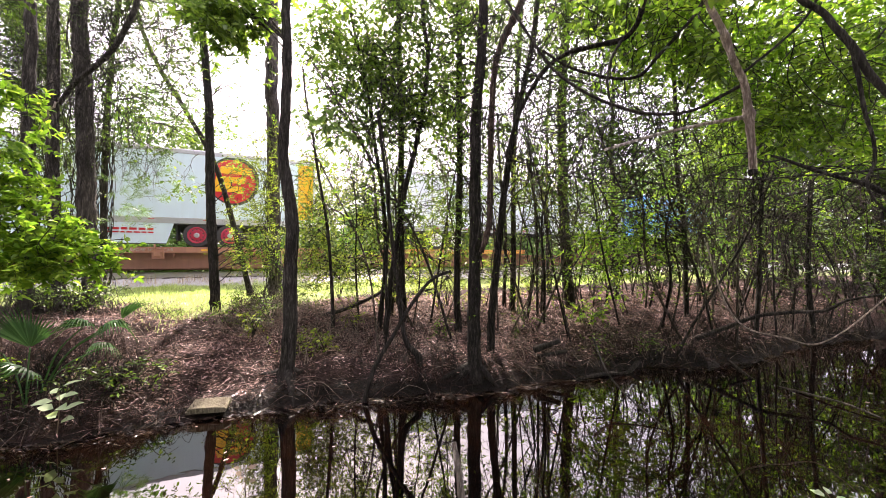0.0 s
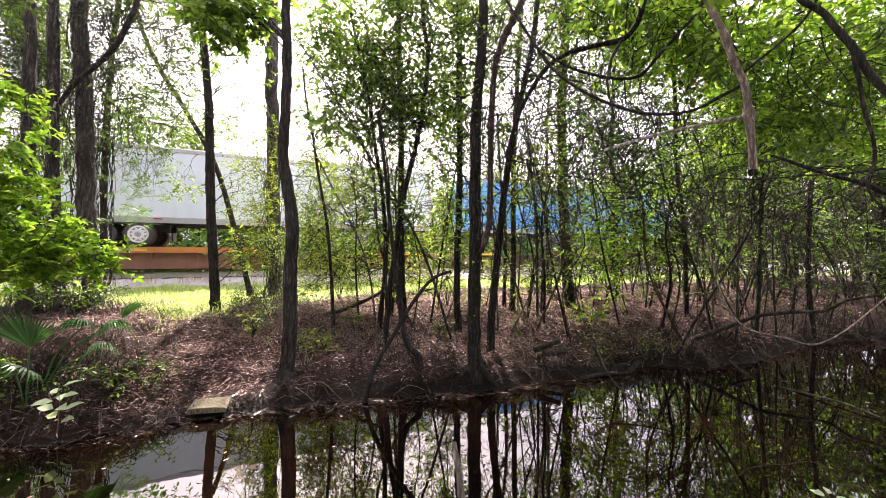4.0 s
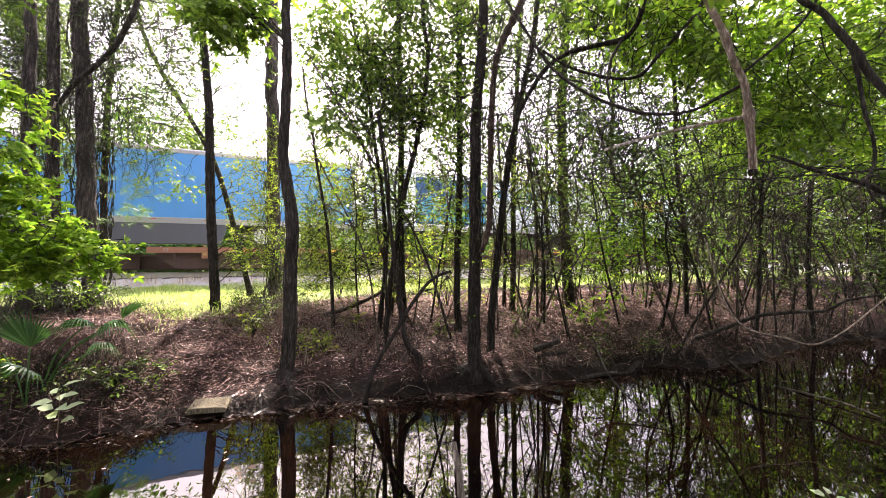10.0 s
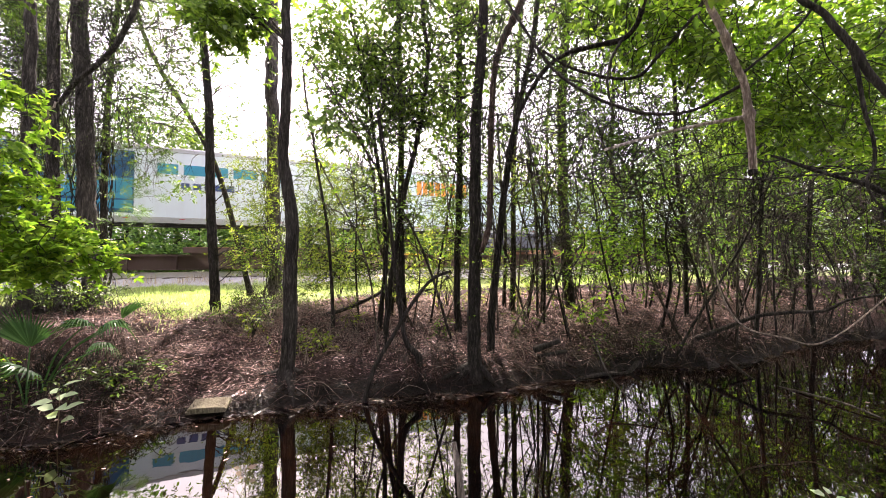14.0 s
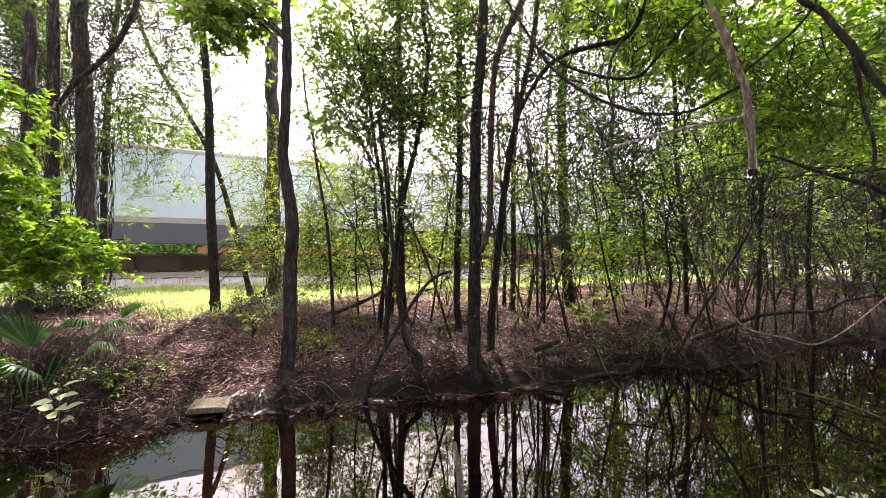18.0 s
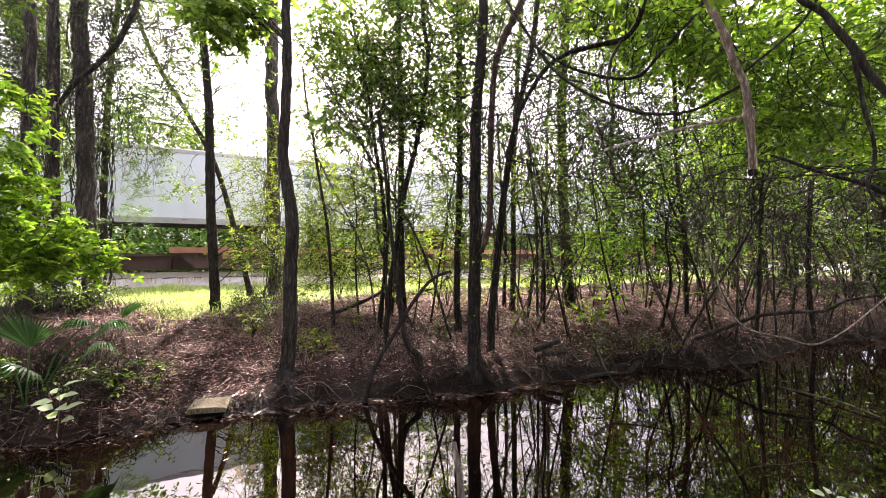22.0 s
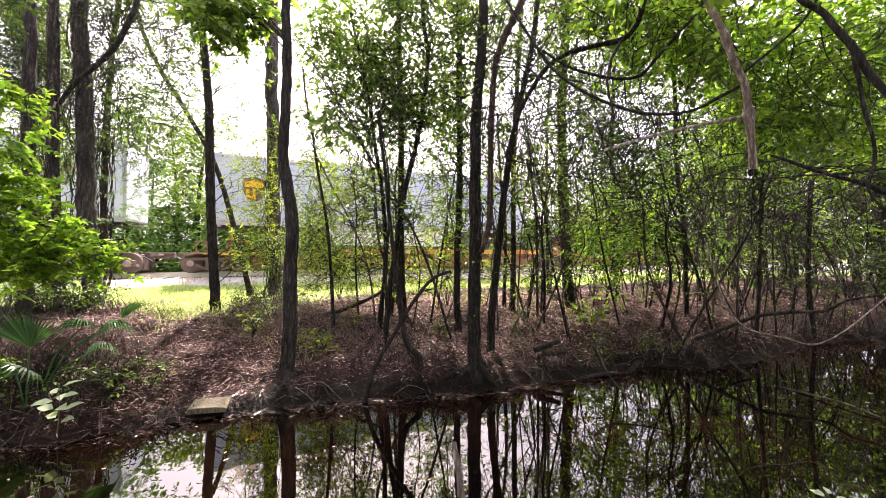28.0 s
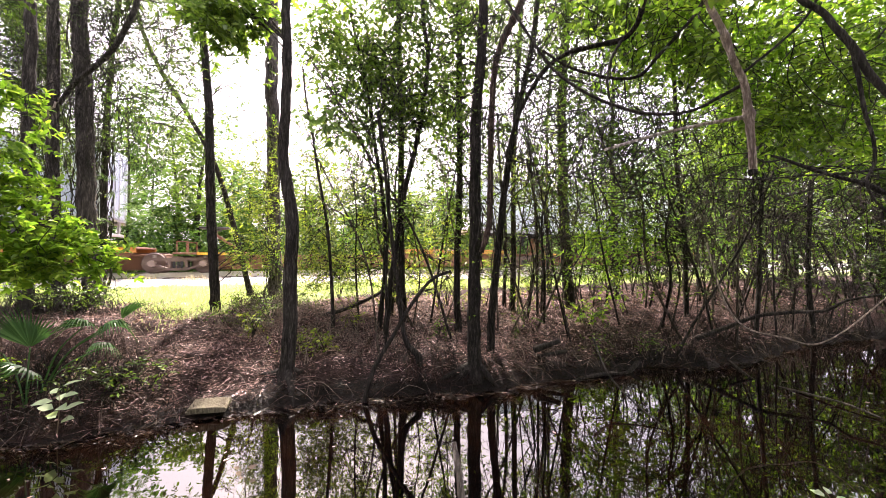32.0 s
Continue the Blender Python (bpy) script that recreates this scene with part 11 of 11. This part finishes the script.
branch(th, [(4.00, 4.50, 3.53, 0.0154), (4.06, 4.35, 3.43, 0.0178), (4.14, 4.20, 3.31, 0.0197), (4.30, 4.05, 3.18, 0.0211), (4.44, 3.90, 3.07, 0.0222), (4.67, 3.75, 2.90, 0.0227), (5.58, 3.60, 2.82, 0.0383), (6.17, 1.90, 1.03, 0.0383)], BARK_DARK, 3097)
branch(th, [(3.28, 4.50, 3.26, 0.0083), (3.65, 4.30, 3.20, 0.00949), (3.98, 4.10, 3.20, 0.0103), (4.26, 3.90, 3.18, 0.0108), (4.61, 3.70, 3.18, 0.0109), (5.43, 3.50, 2.97, 0.0186), (6.17, 1.90, 1.03, 0.02)], BARK_GREY, 3098)
th = tree("young_maple", "young maple leaning over the bank with bright lobed leaves", BARK_DARK, [(-6.62, 5.14, 0.479, 0.0305), (-6.57, 5.14, 1.48, 0.0249), (-6.44, 5.14, 2.57, 0.0216), (-6.52, 5.14, 3.91, 0.0184), (-6.44, 5.14, 5.42, 0.0157)],
          [], LEAF_BRIGHT, 0.15, 1030)
foliage(th, [(-6.26, 5.54, 2.30, 0.421, 0.253, 0.211, 8.00), (-5.78, 5.64, 2.34, 0.429, 0.257, 0.214, 9.00), (-5.26, 5.64, 2.30, 0.257, 0.165, 0.154, 5.00), (-5.89, 5.14, 2.42, 0.352, 0.234, 0.234, 25.00), (-5.64, 5.34, 2.50, 0.365, 0.237, 0.227, 25.00), (-5.24, 5.44, 2.47, 0.331, 0.215, 0.207, 20.00), (-5.04, 5.54, 2.22, 0.211, 0.145, 0.152, 9.00), (-5.65, 5.14, 2.25, 0.391, 0.225, 0.172, 13.00), (-5.49, 5.44, 2.22, 0.331, 0.192, 0.149, 9.00), (-5.73, 4.94, 2.19, 0.225, 0.144, 0.135, 6.00), (-6.06, 5.14, 2.73, 0.313, 0.203, 0.195, 15.00), (-5.77, 5.34, 2.79, 0.325, 0.188, 0.146, 9.00), (-5.60, 5.54, 2.72, 0.253, 0.152, 0.126, 6.00)],
        LEAF_BRIGHT, 0.125, 7210, True, 0.4, 8, limbs=False, near=True, lobes=True)
foliage(th, [(-6.05, 5.14, 3.91, 0.273, 0.219, 0.273, 21.00), (-6.23, 5.34, 3.48, 0.284, 0.211, 0.244, 17.00), (-6.01, 5.44, 3.25, 0.207, 0.165, 0.207, 7.00), (-6.06, 5.14, 4.47, 0.234, 0.188, 0.234, 10.00), (-6.06, 5.14, 2.97, 0.234, 0.172, 0.195, 10.00), (-6.37, 5.74, 4.45, 0.262, 0.192, 0.218, 5.00)],
        LEAF_BRIGHT, 0.13, 7241, True, 0.4, 8, limbs=False, near=True, lobes=True)
stray_twigs(bpy.data.objects["pine_tree"], (-8.4, 7.60, 5.30, -5.2, 9.00, 8.60), 170, 95, 0.008)
overhang = bpy.data.objects["overhanging_tree"]
stray_twigs(overhang, (0.39, 4.60, 3.18, 3.57, 6.50, 7.06), 330, 91, 0.006)
stray_twigs(overhang, (1.72, 3.80, 3.02, 7.26, 6.00, 6.51), 110, 92, 0.006)
stray_twigs(overhang, (3.2, 5.60, 2.70, 9.0, 7.60, 6.60), 260, 94, 0.006)
stray_twigs(overhang, (-1.32, 6.00, 3.72, 1.25, 7.00, 7.21), 50, 93, 0.007)

# ---- low branches and stems ----
limb("fallen_log", "dark half-rotten log lying over the pond edge", BARK_DARK, [(5.67, 8.40, 0.458, 0.0528), (6.33, 8.27, 0.761, 0.0465), (6.85, 8.13, 1.01, 0.0409), (7.47, 8.00, 1.11, 0.0355), (8.06, 7.87, 1.17, 0.0306), (8.39, 7.73, 1.40, 0.0265), (8.94, 7.60, 1.53, 0.0224)], 1031, category='log')
limb("trailing_vine", "pale grey vine looping low over the water", PALE_VINE, [(4.61, 6.50, 2.55, 0.0141), (4.68, 6.38, 1.96, 0.0137), (4.75, 6.25, 1.50, 0.0132), (4.97, 6.12, 1.14, 0.0126), (5.50, 6.00, 1.00, 0.0117), (5.83, 5.88, 0.923, 0.0111), (6.14, 5.75, 1.13, 0.0104), (6.44, 5.62, 1.49, 0.00982), (6.81, 5.50, 1.92, 0.00918)], 1032, category='vine')
limb("trailing_vine", "thin stem slanting into the water", BARK_DARK, [(2.66, 6.60, 0.853, 0.0186), (2.67, 6.07, 0.423, 0.0155), (2.80, 5.53, 0.174, 0.0125), (2.98, 5.00, 0.00562, 0.00977)], 1033, category='vine')
limb("fallen_branch", "dark dead branch lying in the water", BARK_DARK, [(5.66, 7.40, 0.232, 0.0267), (5.86, 6.98, -0.0271, 0.0235), (6.00, 6.56, -0.00491, 0.0205), (6.07, 6.14, 0.0324, 0.0178), (6.17, 5.72, 0.0507, 0.0153), (6.19, 5.30, 0.026, 0.013)], 1034, category='branch')
limb("fallen_branch", "thin dead branch fallen into the water", BARK_DARK, [(3.97, 7.60, 0.177, 0.046), (3.65, 7.42, 0.00263, 0.0405), (3.18, 7.25, 0.035, 0.0353), (2.63, 7.08, 0.00487, 0.0302), (2.25, 6.90, -0.0417, 0.0249)], 1035, category='branch')
limb("wooden_stake", "weathered wooden stake standing in the pond", PALE_VINE, [(0.173, 3.05, -0.00259, 0.0347), (0.133, 3.07, 0.483, 0.0295), (0.107, 3.08, 0.679, 0.0242), (0.0886, 3.10, 0.771, 0.0188)], 1036, sides=6, category='stake')
limb("fallen_log", "short dark dead log among the palmettos", BARK_DARK, [(-6.60, 7.00, 0.292, 0.0425), (-6.33, 7.05, 0.415, 0.0398), (-6.03, 7.10, 0.562, 0.0369)], 1037, category='log')
limb("fallen_branch", "bare fallen branch propped on the bank", BARK_DARK, [(-2.78, 8.20, 0.972, 0.0472), (-2.18, 8.27, 1.14, 0.0425), (-1.69, 8.33, 1.35, 0.0372), (-1.33, 8.40, 1.54, 0.0315)], 1038, category='branch')
limb("rotten_log", "short rotten log at the foot of the bank", BARK_DARK, [(1.81, 7.45, 0.442, 0.060), (1.95, 7.46, 0.50, 0.066), (2.12, 7.48, 0.545, 0.052), (2.34, 7.50, 0.622, 0.046)], 1039, category='log')
limb("rotten_log", "short rotten log at the foot of the bank", BARK_DARK, [(1.84, 7.35, 0.335, 0.0487), (2.13, 7.38, 0.383, 0.0431), (2.45, 7.40, 0.433, 0.0374)], 1040, category='log')
limb("curled_vine", "pale curled dead vine hanging among the pines", PALE_VINE, [(-6.35, 5.8, 4.30, .010), (-6.28, 5.8, 4.45, .012), (-6.20, 5.8, 4.50, .014), (-6.22, 5.8, 4.60, .014), (-6.12, 5.8, 4.66, .015), (-6.10, 5.8, 4.74, .013)], 1041, category="vine")
board(-3.38, 5.44)
palmetto(-5.62, 5.05, [(.04, 0, .82, 6, .10, 58), (-.46, .12, .70, -35, .6, 75), (-.20, .25, .40, -10, .9, 85)], 3, r=.66, label="upright green fan-leaved palmetto on the bank")
palmetto(-5.66, 5.25, [(.60, .0, .93, 25, 1.25, 80), (1.10, .05, 1.02, 85, .55, 40), (.98, .0, .92, 55, 1.5, 85), (.75, .15, .60, 35, 1.5, 85)], 4, r=.50, label="palmetto with arching stalks and drooping split fans")
seedling(-4.84, 4.70, 0.06, 5, 12, .62, .19, "pale broad-leaved seedling at the water edge", LEAF_PALE)
seedling(-5.72, 4.94, 0.22, 6, 6, .30, .10, "small green seedling on the bank", LEAF_MID)
seedling(3.57, 3.50, 0.00, 8, 5, .10, .11, "pale seedling leaves standing in the water", LEAF_PALE)
seedling(-1.99, 3.75, 0.00, 9, 6, .22, .07, "dry twiggy seedling standing in the water", DRY)
bush("shrub", "ferny green growth at the foot of the tree", -3.63, 7.88, 0.5, 0.6, LEAF_MID, 0.06, 6, 40)
bush("shrub", "yellow-green shrub on the bank", -3.71, 7.24, 0.4, 0.55, LEAF_YELLOW, 0.07, 5, 21)
bush("shrub", "low yellow-green weed on the leaf litter", -2.19, 6.94, 0.4, 0.35, LEAF_YELLOW, 0.08, 5, 22)
bush("shrub", "ferny green weed beside the tree", -4.56, 7.94, 0.35, 0.6, LEAF_MID, 0.07, 6, 23)
bush("shrub", "bright green fern on the bank", 3.34, 8.62, 0.45, 0.5, LEAF_BRIGHT, 0.09, 6, 24)
bush("shrub", "sparse green shrub at the water edge", 4.50, 7.92, 0.4, 0.7, LEAF_MID, 0.07, 4, 25)
bush("shrub", "sparse green shrub at the water edge", 3.24, 7.76, 0.4, 0.5, LEAF_MID, 0.06, 4, 26)
bush("shrub", "green weeds round the palmettos", -6.37, 5.52, 0.3, 0.22, LEAF_BRIGHT, 0.06, 4, 27)
bush("shrub", "yellow-green brush at the edge of the verge", -3.14, 11.26, 0.8, 1.3, LEAF_YELLOW, 0.07, 7, 28)
bush("shrub", "yellow-green brush at the edge of the verge", -1.30, 10.20, 0.8, 1.2, LEAF_YELLOW, 0.07, 6, 29)
bush("shrub", "yellow-green brush at the edge of the verge", 0.09, 10.10, 0.7, 1.1, LEAF_YELLOW, 0.07, 6, 30)
bush("shrub", "yellow-green brush at the edge of the verge", 2.67, 11.30, 0.7, 0.9, LEAF_YELLOW, 0.07, 6, 31)
bush("shrub", "bright green bush at the edge of the verge", 4.73, 11.72, 0.7, 1.4, LEAF_BRIGHT, 0.1, 8, 32)
bush("shrub", "low green weeds on the path", -6.13, 8.20, 0.4, 0.3, LEAF_MID, 0.06, 4, 33)
bush("shrub", "yellow-green weed beside the tree", -2.67, 6.70, 0.3, 0.45, LEAF_YELLOW, 0.06, 5, 91)
bush("shrub", "thin yellow-green weed on the leaf litter", -1.82, 7.82, 0.35, 0.6, LEAF_YELLOW, 0.06, 4, 92)
bush("shrub", "thin green weed on the bank", -0.16, 7.70, 0.3, 0.5, LEAF_MID, 0.06, 4, 93)
bush("shrub", "thin yellow-green weed on the leaf litter", -1.27, 8.94, 0.4, 0.7, LEAF_YELLOW, 0.06, 4, 94)
bush("shrub", "thin green weed on the bank", 1.87, 8.46, 0.3, 0.5, LEAF_MID, 0.06, 4, 95)
bush("shrub", "small green weeds beside the path", -4.39, 5.56, 0.3, 0.3, LEAF_MID, 0.07, 4, 96)
bush("shrub", "green brush under the pines", -8.34, 8.42, 0.7, 0.7, LEAF_MID, 0.07, 6, 34)
bush("shrub", "dark brush heaped under the pines", -9.82, 9.08, 0.9, 0.7, LEAF_DARK, 0.07, 7, 55)
bush("shrub", "dark brush heaped under the pines", -8.33, 8.74, 0.8, 0.6, LEAF_DARK, 0.07, 7, 56)
bush("shrub", "green brush under the pines", -10.84, 9.36, 0.7, 0.9, LEAF_BRIGHT, 0.08, 6, 35)
bush("shrub", "dark low weeds on the bank", -5.70, 5.22, 0.4, 0.2, LEAF_DARK, 0.06, 3, 36)
bush("shrub", "dark low weeds on the bank", -4.98, 5.38, 0.4, 0.2, LEAF_DARK, 0.06, 3, 37)
bush("shrub", "dark low shrub beside the path", -4.74, 5.52, 0.4, 0.3, LEAF_DARK, 0.08, 5, 38)
bush("shrub", "green weeds round the palmettos", -5.31, 5.30, 0.4, 0.25, LEAF_MID, 0.07, 4, 39)
tangle("dead_brush", "heap of dead vines under the pines", -8.96, 8.40, 1.6, 0.6, 0.7, 400, 57, BARK_GREY)
tangle("dead_brush", "heap of dead vines at the foot of the tree", -4.54, 9.86, 0.8, 0.6, 0.7, 400, 58, THICKET)
tangle("dead_brush", "tangle of dead grey stems on the bank", -3.88, 8.16, 0.9, 0.8, 0.6, 420, 41, DEADWOOD)
tangle("dead_brush", "tangle of dead brown stems on the bank", -6.18, 6.16, 1.5, 0.8, 0.5, 420, 42, STEM_RED)
tangle("dead_brush", "dark dead brush on the bank", -5.40, 5.64, 1.5, 0.5, 0.35, 240, 54, BARK_DARK)
tangle("dead_brush", "dark dead brush on the bank", -5.43, 5.26, 1.3, 0.7, 0.4, 260, 43, BARK_DARK)
tangle("dead_brush", "brown dead stems over the water edge", -5.10, 5.02, 1.2, 0.6, 0.35, 160, 44, STEM_RED)
tangle("dead_brush", "tangle of dead grey stems on the bank", -2.49, 7.36, 1, 0.8, 0.45, 160, 44, DEADWOOD)
tangle("dead_brush", "dark roots and dead brush at the water edge", -0.04, 6.62, 1.2, 0.5, 0.4, 170, 45, BARK_DARK)
tangle("dead_brush", "tangle of dead grey stems on the bank", -1.19, 7.56, 1.4, 0.8, 0.4, 150, 46, DEADWOOD)
tangle("dead_brush", "tangle of dead grey stems on the bank", 3.99, 8.34, 1.8, 1, 0.6, 110, 47, DEADWOOD)
tangle("dead_brush", "dark dead brush at the water edge", 5.99, 8.50, 1.8, 0.8, 0.6, 120, 48, BARK_DARK)
tangle("dead_brush", "tangle of dead grey stems on the bank", 9.54, 10.24, 2.4, 1, .8, 180, 49, DEADWOOD)
tangle("dead_brush", "tangle of dead grey stems on the bank", 1.93, 7.68, 1.2, 0.8, 0.4, 120, 50, DEADWOOD)
tangle("dead_brush", "dark dead brush at the water edge", 4.82, 8.06, 1.6, 0.6, 0.45, 80, 51, BARK_DARK)
tangle("dead_brush", "dark dead brush at the water edge", 7.17, 8.68, 1.6, 0.6, 0.55, 90, 52, BARK_DARK)
tangle("dead_brush", "grey dead brush at the shaded end of the pond", 11.33, 10.46, 2, 0.8, 0.8, 300, 53, BARK_GREY)
vine_cover("creeper", "grey creeper stems climbing the pine", [(-8.95, 9.54, 1.22), (-9.06, 9.54, 3.10), (-9.17, 9.54, 5.29), (-9.25, 9.54, 7.51), (-9.30, 9.54, 8.99)], 0.3, 61, 160, .07, LEAF_MID, 16)
vine_cover("creeper", "dead hanging creeper on the leaning trunk", [(-9.67, 10.56, 1.26), (-9.67, 10.56, 4.31), (-9.65, 10.56, 5.77), (-9.54, 10.56, 7.73), (-9.32, 10.56, 9.71)], 0.16, 62, 120, .07, LEAF_MID, 16)
vine_cover("creeper", "leafy creeper covering the tree", [(-5.16, 11.50, 1.08), (-5.24, 11.50, 4.14), (-5.30, 11.50, 6.44)], 0.24, 63, 420, .07, LEAF_YELLOW, 18)
vine_cover("creeper", "creeper climbing the pine", [(-9.57, 9.30, 1.24), (-9.68, 9.30, 3.36), (-9.75, 9.30, 5.93)], 0.2, 64, 140, .07, LEAF_MID, 8)
vine_cover("creeper", "thin creeper on the straight tree", [(0.538, 6.58, 1.25), (0.541, 6.58, 2.65), (0.553, 6.58, 4.06), (0.585, 6.58, 5.07)], 0.11, 65, 90, .07, LEAF_MID, 6)
hanging_moss("hanging_vines", "curtain of fine grey dead vines hanging from the boughs", -8.61, -6.51, 8.80, 4.38, 8.47, 520, 71)
hanging_moss("hanging_vines", "curtain of fine grey dead vines hanging from the boughs", 0.73, 2.81, 6.20, 4.15, 6.65, 200, 78)
hanging_moss("hanging_vines", "curtain of fine grey dead vines hanging from the boughs", -10.64, -8.52, 8.80, 4.38, 8.47, 420, 72)
hanging_moss("hanging_vines", "curtain of fine grey dead vines hanging from the boughs", 0.71, 2.95, 7.00, 3.96, 6.99, 320, 73)
hanging_moss("hanging_vines", "curtain of fine grey dead vines hanging from the boughs", 4.12, 9.26, 8.50, 2.75, 5.62, 260, 74)
hanging_moss("hanging_vines", "curtain of fine grey dead vines hanging from the boughs", -1.55, 0.81, 7.00, 4.39, 7.21, 220, 75)
hanging_moss("hanging_vines", "curtain of fine grey dead vines hanging from the boughs", -6.86, -4.33, 9.00, 5.40, 8.62, 120, 76)
hanging_moss("hanging_vines", "curtain of fine grey dead vines hanging from the boughs", 2.16, 7.70, 6.50, 3.54, 6.25, 300, 77)
needle_spray("pine_bough", "drooping pine bough with long green needles", [(-7.64, 9.20, 4.05, 0.699, 0.559, 0.699, 22.00), (-7.90, 9.20, 3.35, 0.559, 0.392, 0.42, 12.00), (-7.37, 9.20, 4.90, 0.559, 0.392, 0.42, 7.00), (-6.97, 9.20, 6.18, 0.839, 0.559, 0.559, 12.00), (-7.40, 9.20, 6.75, 0.699, 0.503, 0.559, 10.00), (-6.80, 9.20, 4.20, 0.42, 0.28, 0.28, 3.00)], 81)
needle_spray("pine_bough", "drooping pine bough with long green needles", [(-5.53, 9.60, 8.14, 0.584, 0.525, 0.73, 11.00), (-6.10, 9.60, 7.09, 0.438, 0.409, 0.584, 5.00), (-6.71, 9.60, 8.14, 0.584, 0.467, 0.584, 9.00)], 82)

# ---- thicket, woods, grass, litter ----
saplings()
backwoods()
undergrowth_beyond()
grass()
litter()
shore_debris()



def motions():
    """The train runs by, its wheels turning."""
    for thing, u, z, *turn in MOVERS:
        spin = pose(0, 0, 0, 0, 0, turn[0] if turn else 0)
        walk(thing, [(t, on_track(u - gone(t), z) @ spin) for t in range(0, 33, 2)])
    times = [k * 0.1 for k in range(321)]
    for ws, u in WHEELSETS:
        walk(ws, [(t, Matrix.Translation((u, 0, 0.43)) @ Matrix.Rotation(-(gone(t)) / 0.43, 4, "Y")) for t in times])


motions()
